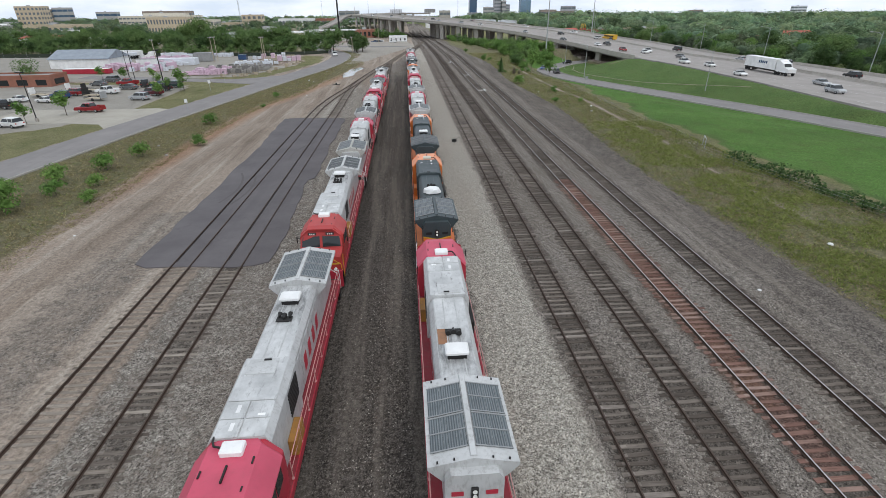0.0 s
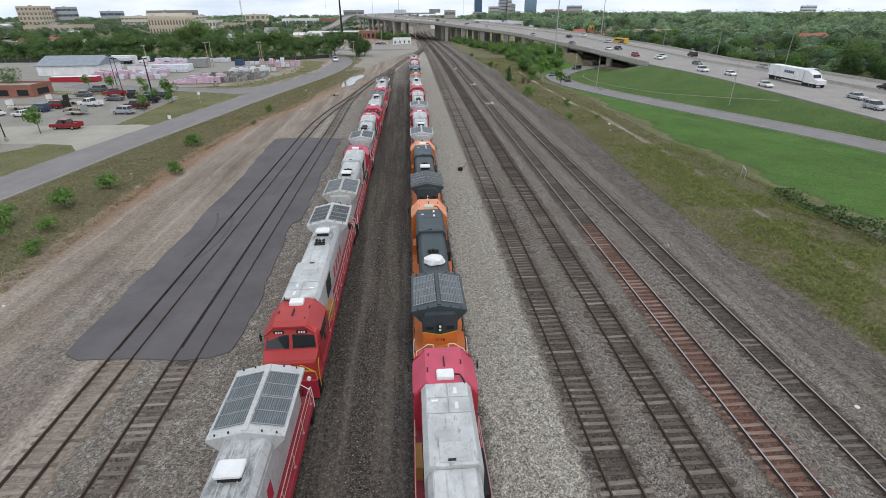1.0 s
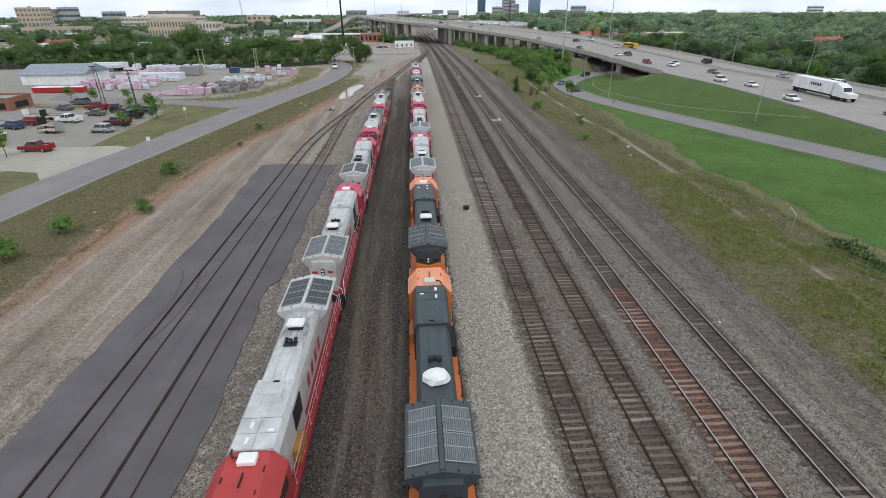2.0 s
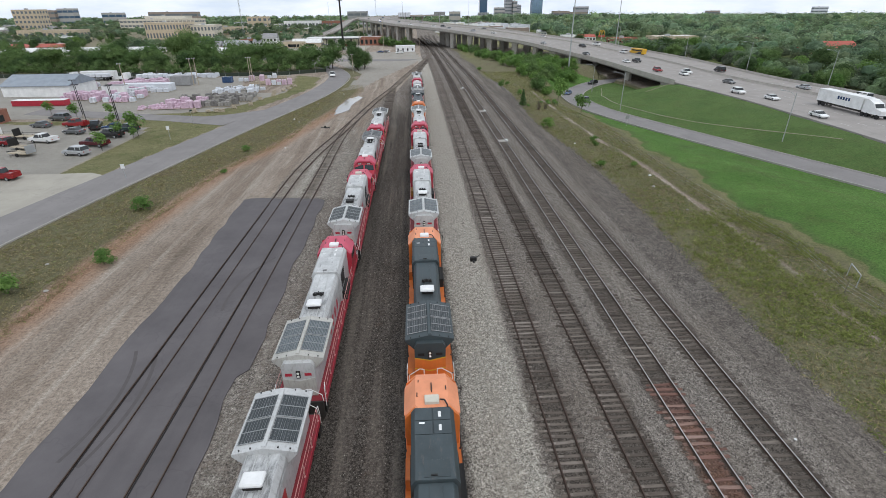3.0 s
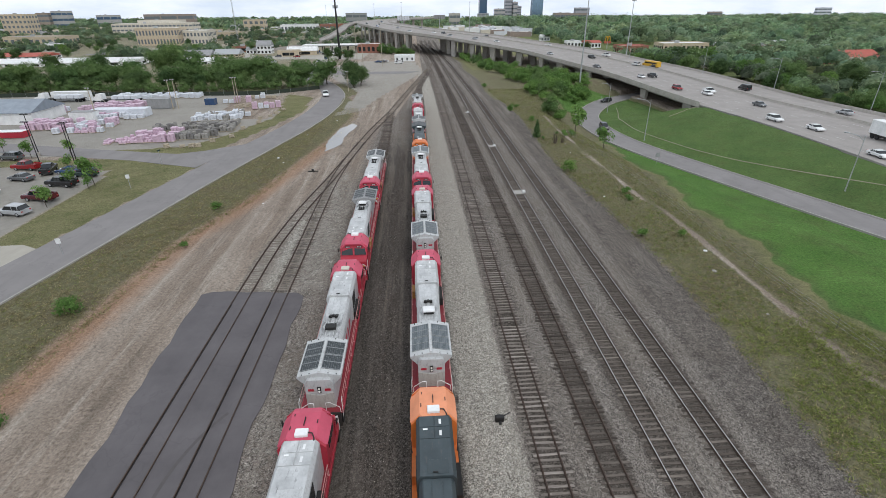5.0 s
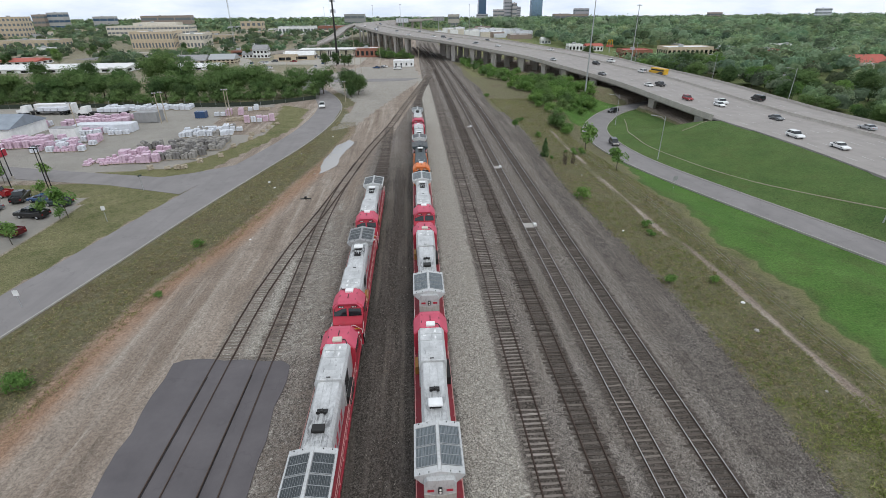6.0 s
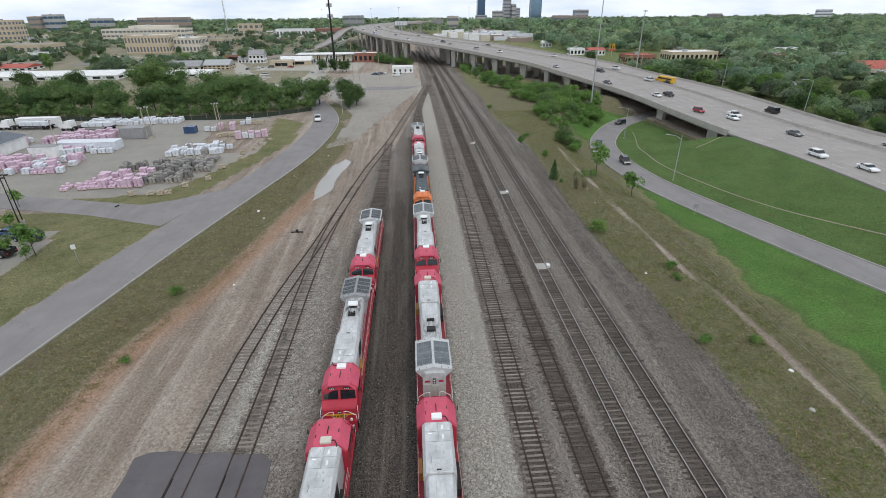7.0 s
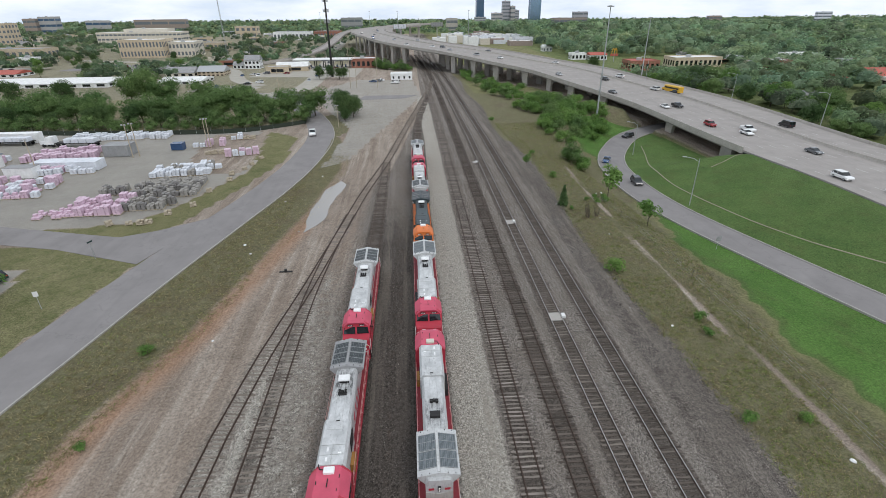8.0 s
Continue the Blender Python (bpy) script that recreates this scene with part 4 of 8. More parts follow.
for off in (3.2, 6.9, 10.6, 14.3, 18.0):
    s = Shape()
    for y in np.arange(20, 620, 12.0):
        (xa, ya, za_, _), (xb, yb, zb_, _) = hw_at(y, off), hw_at(y + 3.2, off)
        s.add([(xa - 0.07, ya, za_ + 0.012), (xa + 0.07, ya, za_ + 0.012), (xb + 0.07, yb, zb_ + 0.012), (xb - 0.07, yb, zb_ + 0.012)], [(0, 1, 2, 3)])
    part("lane_dashes", s, M_WHITE_LINE, highway)
for off in (21.5, 29.5, 33.0):
    s = Shape()
    for y in np.arange(20, 620, 12.0):
        (xa, ya, za_, _), (xb, yb, zb_, _) = hw_at(y, off), hw_at(y + 3.2, off)
        s.add([(xa - 0.07, ya, za_ + 0.012), (xa + 0.07, ya, za_ + 0.012), (xb + 0.07, yb, zb_ + 0.012), (xb - 0.07, yb, zb_ + 0.012)], [(0, 1, 2, 3)])
    part("lane_dashes", s, M_WHITE_LINE, highway)


def ramp_road(path, width, label, piers):
    """A slip road on a thin deck between low parapets, standing on round-edged columns."""
    mid = resample(path, 6.0)
    d = np.gradient(mid[:, :2], axis=0)
    d /= np.linalg.norm(d, axis=1)[:, None]
    ob = thing("slip_road", label, "road", kind="structure")
    for name, prof in (("carriageway", [(-0.5, 0, 0), (0.5, 0, 0), (0.5, 0, -1.1), (-0.5, 0, -1.1)]), ("parapet", [(-0.5, -0.25, -0.3), (-0.5, -0.25, 0.85), (-0.5, -0.01, 0.85), (-0.5, -0.01, -0.3)]), ("parapet", [(0.5, 0.01, -0.3), (0.5, 0.01, 0.85), (0.5, 0.25, 0.85), (0.5, 0.25, -0.3)])):
        s = Shape()
        for p, q in zip(mid, d):
            s.v += [(p[0] + q[1] * (u * width + e), p[1] - q[0] * (u * width + e), p[2] + w) for u, e, w in prof]
        for a in range(len(mid) - 1):
            s.f += [(a * 4 + k, a * 4 + (k + 1) % 4, a * 4 + 4 + (k + 1) % 4, a * 4 + 4 + k) for k in range(4)]
        s.f += [(0, 1, 2, 3), tuple(4 * len(mid) - 4 + k for k in range(4))]
        part(name, s, M_HIGHWAY if name == "carriageway" else M_CONCRETE, ob)
    for x, y, z in mid[3::5]:
        base = ground_z(x, y) - 0.3
        if piers and z - base > 3.5:
            s = Shape()
            s.box(x - 1.6, x + 1.6, y - 0.6, y + 0.6, base, z - 1.05, 0.2)
            part("pier", s, M_CONCRETE, ob)
    return ob


ramp_road([(-77, 790, 10.9), (-81.5, 730, 10.4), (-85, 677, 9.0), (-85.5, 630, 6.3), (-89, 595, 3.3), (-97, 562, 0.3), (-111, 535, -2.3), (-130, 515, -3.7)], 8.5, "pale concrete slip road curving down from the viaduct", False)
ramp_road([(-22, 600, 10.6), (-29, 678, 10.6), (-33, 742, 11.2), (-29, 797, 11.6), (-18, 840, 11.5), (6, 890, 10.5)], 8.0, "curved pale concrete slip road joining the viaduct", True)
# abutment under the end of the viaduct
s = Shape()
for y in (216.0, 221.0):
    for off in (0.3, 39.0):
        x, yy, z, _ = hw_at(y, off)
        s.v += [(x, yy, -6.5), (x, yy, z - 0.55)]
s.f += [(0, 1, 3, 2), (4, 6, 7, 5), (0, 4, 5, 1), (2, 3, 7, 6), (1, 5, 7, 3)]
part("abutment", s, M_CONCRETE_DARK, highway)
def main_shift(y):
    """How far the main lines have swung from straight."""
    return -0.00012 * max(0.0, y - 330.0) ** 2


# flared wall piers in pairs across the viaduct
PIER_Y = [255, 303, 326, 348, 370, 391, 411, 431, 450, 468, 486, 506, 530, 555, 580, 605, 632, 660]
for y in PIER_Y:
    for off in (3.0, 14.0, 25.0, 36.0):
        x, yy, z, ang = hw_at(y, off)
        if 60 < x < 120 and 244 < yy < 278 and abs(near_path(np.array([x]), np.array([yy]), SR_S)[0][0]) < 5:
            continue
        if -5.5 < x - main_shift(yy) < 16.5:
            continue
        base = ground_z(x, yy) - 0.3
        h = z - 1.5 - base
        s = Shape()
        s.prism([(-2.1, 0), (2.1, 0), (2.3, h * 0.6), (2.9, h), (-2.9, h), (-2.3, h * 0.6)], -0.55, 0.55, "y")
        m = Matrix.Translation((x, yy, base)) @ Matrix.Rotation(ang + math.pi / 2, 4, "Z")
        part("pier", s, M_CONCRETE, highway, m=m)

# ---- locomotives ----
def loco_wheel():
    s = Shape()
    s.tube((-0.07, 0, 0.52), (0.07, 0, 0.52), 0.52, 16).tube((-0.11, 0, 0.52), (0.11, 0, 0.52), 0.12, 8)
    return s.mesh("wheel", M_UNDER)


def stanchion_mesh(material):
    s = Shape()
    s.tube((0, 0, 0), (0, 0, 1.05), 0.022, 5).box(-0.05, 0.05, -0.05, 0.05, 0, 0.06)
    return s.mesh("stanchion", material)


def roof_paint(name, c, rough):
    """Hood roofs: chalky sheet metal with oily streaks and a soot bloom round the stack."""
    g = Graph(name, rough, 0.15, 0.5)
    here = g.local()
    big, fine = g.noise(0.8, 4, 0.65, where=here), g.noise(2.6, 5, 0.75, stretch=(1.6, 0.5, 1), where=here)
    own = g.chance()
    sp = g.n.new("ShaderNodeSeparateXYZ")
    g.l.new(here, sp.inputs[0])
    dy = g.math("ABSOLUTE", g.math("ADD", sp.outputs[1], 3.2), 0)
    bloom = g.math("MULTIPLY", g.step(dy, 3.4, 0.3), g.step(fine, 0.36, 0.58))
    col = g.mix(g.step(big, 0.3, 0.7), dim(c, 0.72), dim(c, 1.22))
    col = g.mix(g.math("MULTIPLY", g.step(fine, 0.55, 0.72), g.math("ADD", g.math("MULTIPLY", own, 0.5), 0.3)), col, (0.10, 0.095, 0.09))
    col = g.mix(g.math("MULTIPLY", bloom, g.math("ADD", g.math("MULTIPLY", own, 0.55), 0.35)), col, (0.035, 0.033, 0.032))
    g.colour(col)
    g.rough(g.step(big, -0.5, 1.3))
    return g.mat


ROOFS = {"loco_silver": roof_paint("silver_roof", (0.50, 0.505, 0.50), 0.4), "loco_dark_green": roof_paint("dark_green_roof", (0.05, 0.066, 0.072), 0.4)}
WHEEL = loco_wheel()
POSTS = {}
GREY_STAIN = paint("exhaust_stain", (0.30, 0.15, 0.08), 0.8, 0.4)
M_TAN_BOX = paint("beige_unit", (0.56, 0.53, 0.45), 0.6, 0.1)
M_OCHRE = paint("ochre_cabinet", (0.36, 0.17, 0.035), 0.6, 0.25)
M_GRID = plain("screen_bar", (0.27, 0.28, 0.28), 0.6, 0.2)
M_LAMP = Graph("lamp_lens", 0.1, 0, 0.8).colour((0.85, 0.85, 0.80)).mat


def writing(text, size, parent, m, material, name="number"):
    """Letters in the built-in font, a little proud of the surface they stand on."""
    c = bpy.data.curves.new(name, "FONT")
    c.body, c.size, c.extrude, c.align_x, c.align_y = text, size, 0.006, "CENTER", "CENTER"
    c.materials.append(material)
    ob = new(name, c)
    ob.parent, ob.matrix_basis = parent, m
    return ob


def ring_loft(rings):
    """Closes a row of equal rings of points into one solid."""
    s, m = Shape(), len(rings[0])
    for r in rings:
        s.v.extend(r)
    for a in range(len(rings) - 1):
        s.f += [(a * m + k, a * m + (k + 1) % m, (a + 1) * m + (k + 1) % m, (a + 1) * m + k) for k in range(m)]
    s.f += [tuple(range(m)), tuple((len(rings) - 1) * m + k for k in range(m))]
    return s


def locomotive(m, label, hood, roof, cab, cab_roof, walk, end, screen, frame_m, wing, box="white", number="", nose_band=True, stain=False, stretch=1.0, rails=M_RED):
    """A six-axle wide-cab diesel. +y is its front; z = 0 at the top of the rails."""
    ob = thing("locomotive", label, "locomotive", "rows of parked locomotives", m=m @ Matrix.Diagonal((1, stretch, 1, 1)))
    # underframe, tank, trucks
    s = Shape()
    s.box(-1.5, 1.5, -10.45, 10.45, 1.12, 1.5)
    part("underframe", s, M_UNDER, ob)
    s = Shape()
    s.prism([(-1.35, 1.12), (-1.42, 0.75), (-1.2, 0.42), (1.2, 0.42), (1.42, 0.75), (1.35, 1.12)], -2.9, 2.9)
    part("fuel_tank", s, M_BLACK, ob)
    for ty in (-6.7, 6.7):
        s = Shape()
        for sx in (-1, 1):
            s.box(sx * 1.0 - 0.09, sx * 1.0 + 0.09, ty - 2.45, ty + 2.45, 0.55, 0.92, 0.03)
            for wy in (-1.9, 0, 1.9):
                s.box(sx * 1.12 - 0.07, sx * 1.12 + 0.07, ty + wy - 0.22, ty + wy + 0.22, 0.33, 0.72, 0.03)
        s.box(-0.95, 0.95, ty - 0.35, ty + 0.35, 0.6, 1.1)
        tr = part("truck", s, M_UNDER, ob)
        for wy in (-1.9, 0, 1.9):
            for sx in (-0.75, 0.75):
                w = new("wheel", WHEEL)
                w.parent, w.matrix_basis = tr, pose(sx, ty + wy, 0)
    # walkway and sills
    s = Shape()
    s.box(-1.6, 1.6, -10.5, 10.5, 1.5, 1.6)
    part("walkway", s, walk, ob)
    for sx in (-1, 1):
        s = Shape()
        s.box(min(sx * 1.6, sx * 1.64), max(sx * 1.6, sx * 1.64), -10.2, 10.2, 1.2, 1.62)
        part("side_sill", s, frame_m, ob)
        for ey in (-1, 1):
            s = Shape()
            for k in range(4):
                s.box(sx * 1.25 - 0.32, sx * 1.25 + 0.32, ey * (10.05 + 0.0) - 0.28, ey * 10.05 + 0.28, 0.38 + 0.3 * k, 0.43 + 0.3 * k)
            s.box(sx * 1.56 - 0.03, sx * 1.56 + 0.03, ey * 10.05 - 0.32, ey * 10.05 + 0.32, 0.35, 1.5)
            part("steps", s, M_BLACK, ob)
    for ey in (-1, 1):
        s = Shape()
        s.box(-1.5, 1.5, min(ey * 10.45, ey * 10.6), max(ey * 10.45, ey * 10.6), 0.25, 1.6, 0.03)
        part("pilot", s, frame_m if ey > 0 else M_UNDER, ob)
        s = Shape()
        s.box(-0.16, 0.16, min(ey * 10.5, ey * 11.13), max(ey * 10.5, ey * 11.13), 0.72, 1.02, 0.03)
        part("coupler", s, M_UNDER, ob)
        s = Shape()
        for sx in (-0.6, -0.4, 0.4, 0.6):
            s.pipe([(sx, ey * 10.6, 1.0), (sx, ey * 10.85, 0.6), (sx * 0.8, ey * 11.05, 0.75)], 0.03, 5)
        tagged(part("air_hoses", s, M_BLACK, ob), kind="stuff")
    # long hood
    low = [(-1.06, 1.6), (1.06, 1.6), (1.06, 3.98), (0.86, 4.30), (-0.86, 4.30), (-1.06, 3.98)]
    s = Shape()
    s.prism(low, -9.95, 1.6)
    part("long_hood", s, hood, ob)
    s = Shape()
    s.prism([(-0.84, 4.30), (0.84, 4.30), (0.80, 4.335), (-0.80, 4.335)], -5.2, 1.58)
    part("hood_roof", s, ROOFS.get(roof.name, roof), ob)
    high = [(-1.2, 1.6), (1.2, 1.6), (1.2, 4.18), (1.0, 4.48), (-1.0, 4.48), (-1.2, 4.18)]
    s = Shape()
    s.prism(high, 1.6, 6.3)
    part("equipment_hood", s, hood, ob)
    s = Shape()
    s.box(-0.98, 0.98, 1.62, 4.35, 4.48, 4.53, 0.012)
    part("roof_hatch", s, ROOFS.get(roof.name, roof), ob)
    for x0, x1 in ((-0.98, -0.03), (0.03, 0.98)):
        for y0, y1 in ((4.4, 5.32), (5.37, 6.28)):
            s = Shape()
            s.box(x0, x1, y0, y1, 4.48, 4.525, 0.012)
            part("roof_panel", s, ROOFS.get(roof.name, roof), ob)
    for x0, y0, w, h in ((0.3, 4.6, 0.16, 0.42), (0.3, 5.55, 0.16, 0.42), (-0.75, 5.1, 0.3, 0.12)):
        s = Shape()
        s.box(x0, x0 + w, y0, y0 + h, 4.525, 4.531)
        part("label_plate", s, M_WHITE, ob)
    s = Shape()
    s.box(-0.55, 0.75, 1.75, 2.75, 4.53, 4.556, 0.008)
    part("access_hatch", s, roof, ob)
    s = Shape()
    s.box(-0.22, 0.1, 1.80, 1.88, 4.556, 4.61)
    part("hatch_handle", s, M_BLACK, ob)
    # louvres and doors along the hood
    for sx in (-1, 1):
        for k in range(6):
            s = Shape()
            y0 = -4.9 + k * 1.06
            x0 = sx * 1.06
            s.box(min(x0, x0 + sx * 0.025), max(x0, x0 + sx * 0.025), y0, y0 + 0.96, 1.75, 3.75, 0.006)
            part("hood_door", s, hood, ob)
        s = Shape()
        for k in range(7):
            x0 = sx * 1.2
            s.box(min(x0, x0 + sx * 0.04), max(x0, x0 + sx * 0.04), 2.0, 3.6, 2.7 + k * 0.19, 2.82 + k * 0.19)
        part("intake_louvre", s, M_BLACK, ob)
        # emblem on the hood side as plain blocks
        for k in range(4):
            s = Shape()
            x0, y0 = sx * 1.087, -4.2 + k * 1.15
            s.box(min(x0, x0 + sx * 0.01), max(x0, x0 + sx * 0.01), y0, y0 + 0.6, 2.15, 3.05)
            part("emblem_block", s, cab if hood is not cab else M_YELLOW, ob)
        s = Shape()
        y0, y1 = (3.3, 4.7) if sx < 0 else (1.8, 4.2)
        s.box(min(sx * 1.2, sx * 1.58), max(sx * 1.2, sx * 1.58), y0, y1, 1.6, 2.45, 0.03)
        part("side_cabinet", s, M_BLACK if sx > 0 else M_OCHRE if hood is not M_GREEN_BLACK else walk, ob)
    # roof gear
    s = Shape()
    s.box(-0.45, 0.45, -3.75, -3.1, 4.335, 4.62, 0.03)
    stack = part("muffler", s, M_BLACK, ob)
    if box == "white":
        s = Shape()
        s.box(-0.55, 0.55, -3.85, -3.02, 4.62, 4.80, 0.07)
        part("stack_cover", s, M_WHITE, stack, "white plastic rain cover")
    elif box == "tarp":
        r = random.Random(5)
        s = ring_loft([[(math.cos(a) * (0.62 + 0.16 * r.random()) * f, -3.43 + math.sin(a) * (0.46 + 0.12 * r.random()) * f, z) for a in np.linspace(0, math.tau, 14)[:-1]] for f, z in ((1.12, 4.40), (1.0, 4.72), (0.7, 4.83), (0.25, 4.85))])
        part("stack_cover", s, M_WHITE, stack, "crumpled white tarpaulin")
    s = Shape()
    for hx, hy, hl in ((-0.28, -1.75, 0.5), (0.0, -1.6, 0.62), (0.26, -1.8, 0.45)):
        s.tube((hx, hy, 4.48), (hx, hy - hl * 0.5, 4.52), 0.06, 8, 0.13)
        s.tube((hx, hy, 4.33), (hx, hy, 4.56), 0.05, 6)
    s.box(-0.4, 0.4, -1.9, -1.45, 4.33, 4.42, 0.02)
    part("air_horn", s, M_BLACK, ob)
    s = Shape()
    s.box(-0.12, 0.12, -2.95, -1.9, 4.335, 4.38).box(0.3, 0.36, -5.1, 1.4, 4.335, 4.36).box(-0.36, -0.30, -5.1, 1.4, 4.335, 4.36)
    part("roof_conduit", s, hood, ob)
    if stain:
        s = Shape()
        s.box(-0.8, -0.28, -2.6, -1.35, 4.335, 4.341)
        part("burn_mark", s, GREY_STAIN, ob)
    # radiator cab with wings and screens
    s = Shape()
    s.prism([(-1.07, 3.55), (-1.66, 4.22), (-1.66, 4.36), (0, 4.72), (1.66, 4.36), (1.66, 4.22), (1.07, 3.55)], -9.6, -5.2)
    rad = part("radiator_hood", s, wing, ob)
    slope = math.atan2(0.36, 1.66)
    for sx in (-1, 1):
        for y0, y1 in ((-9.05, -7.42), (-7.34, -5.72)):
            s = Shape()
            s.box(-0.7, 0.7, y0, y1, 0, 0.02)
            tilt = pose(sx * 0.83, 0, 4.55, 0, sx * math.degrees(slope), 0)
            p = part("radiator_screen", s, screen, rad, m=tilt)
            b = Shape()
            for y in (y0, (y0 + y1) / 2, y1 - 0.04):
                b.box(-0.72, 0.72, y, y + 0.05, 0.02, 0.045)
            for k in range(9):
                b.box(-0.7 + k * 0.17, -0.690 + k * 0.17, y0, y1, 0.02, 0.035)
            tagged(part("screen_grid", b, M_GRID if wing is not M_GREEN_BLACK else M_ROOF_GREY, rad, m=tilt), kind="stuff")
    s = Shape()
    s.prism([(-0.13, 4.70), (-0.1, 4.77), (0.1, 4.77), (0.13, 4.70)], -9.5, -5.3)
    part("ridge_strip", s, wing, rad)
    s = Shape()
    for y in (-9.5, -5.35):
        for x in (-1.3, -0.7, 0.7, 1.3):
            s.box(x - 0.03, x + 0.03, y - 0.03, y + 0.03, 4.68 - abs(x) * 0.215, 4.80 - abs(x) * 0.215)
    tagged(part("lifting_lugs", s, M_BLACK, rad), kind="stuff")
    # rear end
    s = Shape()
    s.prism([(-1.06, 1.6), (1.06, 1.6), (1.06, 3.1), (0, 3.1 - 0.25), (-1.06, 3.1)], -9.99, -9.95)
    part("end_panel", s, end, ob)
    if nose_band and hood is M_GREEN_BLACK:
        for z in (2.84, 1.95):
            s = Shape()
            s.prism([(-1.06, z + 0.25), (0, z), (1.06, z + 0.25), (1.06, z + 0.33), (0, z + 0.08), (-1.06, z + 0.33)], -10.0, -9.985)
            part("chevron", s, M_YELLOW, ob)
    s = Shape()
    s.box(-0.13, 0.13, -10.06, -9.95, 3.15, 3.7, 0.02)
    h = part("headlight", s, M_BLACK, ob)
    for z in (3.30, 3.55):
        s = Shape()
        s.tube((0, -10.09, z), (0, -10.05, z), 0.085, 10)
        part("lens", s, M_LAMP, h)
    for sx in (-0.62, 0.62):
        s = Shape()
        s.box(sx - 0.22, sx + 0.22, -10.0, -9.975, 3.3, 3.5)
        part("number_bar", s, M_RED if hood is not M_GREEN_BLACK else M_BLACK, ob)
    if number:
        writing(number, 0.30, ob, pose(0, -10.01, 2.55, 90, 0, 0), M_BLACK)
    # cab, with a folded roof
    s = ring_loft([[(-1.52, y, 1.6), (1.52, y, 1.6), (1.58, y, 3.1), (1.56, y, 3.72), (1.0, y, 4.36), (-1.0, y, 4.36), (-1.56, y, 3.72), (-1.58, y, 3.1)] for y in (6.3, 9.05)])
    cb = part("cab", s, cab, ob)
    k = []
    for y, wx, zt, ze in ((6.25, 1.12, 4.42, 3.98), (6.6, 1.62, 4.47, 3.74), (8.7, 1.62, 4.47, 3.74), (9.2, 1.42, 4.38, 3.86)):
        fl = min(0.95, wx * 0.62)
        k.append([(-wx, y, ze - 0.06), (-wx, y, ze), (-fl, y, zt), (fl, y, zt), (wx, y, ze), (wx, y, ze - 0.06), (fl, y, zt - 0.1), (-fl, y, zt - 0.1)])
    part("cab_roof", ring_loft(k), cab_roof, cb)
    s = Shape()
    s.box(-0.42, 0.42, 6.55, 7.15, 4.47, 4.70, 0.05)
    part("air_conditioner", s, M_TAN_BOX if box != "white" else M_WHITE, cb)
    s = Shape()
    s.pipe([(0.45, 6.8, 4.6), (0.7, 6.75, 4.62), (0.85, 6.45, 4.55), (0.9, 6.2, 4.5)], 0.045, 6)
    part("cable", s, M_BLACK, cb)
    for bx in ((-0.03, 0.03, 7.55, 8.25, 4.47, 4.56), (-0.88, -0.82, 7.2, 7.5, 4.45, 4.52), (0.82, 0.88, 7.7, 8.0, 4.45, 4.52), (-0.8, -0.74, 8.4, 8.6, 4.42, 4.49)):
        s = Shape()
        s.box(*bx)
        part("antenna", s, M_BLACK, cb)
    # windscreen face
    s = ring_loft([[(-1.55, 8.9, 2.9), (1.55, 8.9, 2.9), (1.5, 8.9, 4.0), (1.0, 8.9, 4.3), (-1.0, 8.9, 4.3), (-1.5, 8.9, 4.0)],
                   [(-1.55, 9.5, 3.0), (1.55, 9.5, 3.0), (1.45, 9.12, 3.86), (0.98, 9.06, 4.18), (-0.98, 9.06, 4.18), (-1.45, 9.12, 3.86)]])
    part("windscreen_frame", s, cab, cb)
    for sx in (-1, 1):
        s = Shape()
        s.add([(sx * 0.1, 9.50, 3.08), (sx * 1.42, 9.49, 3.10), (sx * 1.34, 9.20, 3.76), (sx * 0.1, 9.18, 3.82), (sx * 0.1, 9.44, 3.06), (sx * 1.42, 9.43, 3.08), (sx * 1.34, 9.14, 3.74), (sx * 0.1, 9.12, 3.80)],
              [(0, 1, 2, 3), (4, 7, 6, 5), (0, 4, 5, 1), (1, 5, 6, 2), (2, 6, 7, 3), (3, 7, 4, 0)])
        part("windscreen", s, M_GLASS, cb)
        s = Shape()
        s.box(min(sx * 0.35, sx * 0.95), max(sx * 0.35, sx * 0.95), 9.06, 9.17, 3.88, 4.06, 0.015)
        nb = part("number_board", s, M_BLACK, cb)
        for j in range(3):
            s = Shape()
            x0 = sx * 0.65 - 0.2 + j * 0.15
            s.box(x0, x0 + 0.09, 9.17, 9.18, 3.91, 4.03)
            part("number_bar", s, M_WHITE, nb)
        s = Shape()
        s.box(min(sx * 1.565, sx * 1.60), max(sx * 1.565, sx * 1.60), 6.95, 7.75, 2.95, 3.62, 0.01).box(min(sx * 1.565, sx * 1.60), max(sx * 1.565, sx * 1.60), 7.85, 8.65, 2.95, 3.62, 0.01)
        part("side_window", s, M_GLASS, cb)
        s = Shape()
        s.pipe([(sx * 1.6, 8.75, 3.5), (sx * 1.85, 8.8, 3.5)], 0.02, 4)
        s.box(sx * 1.85 - 0.03, sx * 1.85 + 0.03, 8.72, 8.9, 3.2, 3.65)
        part("mirror", s, M_BLACK, cb)
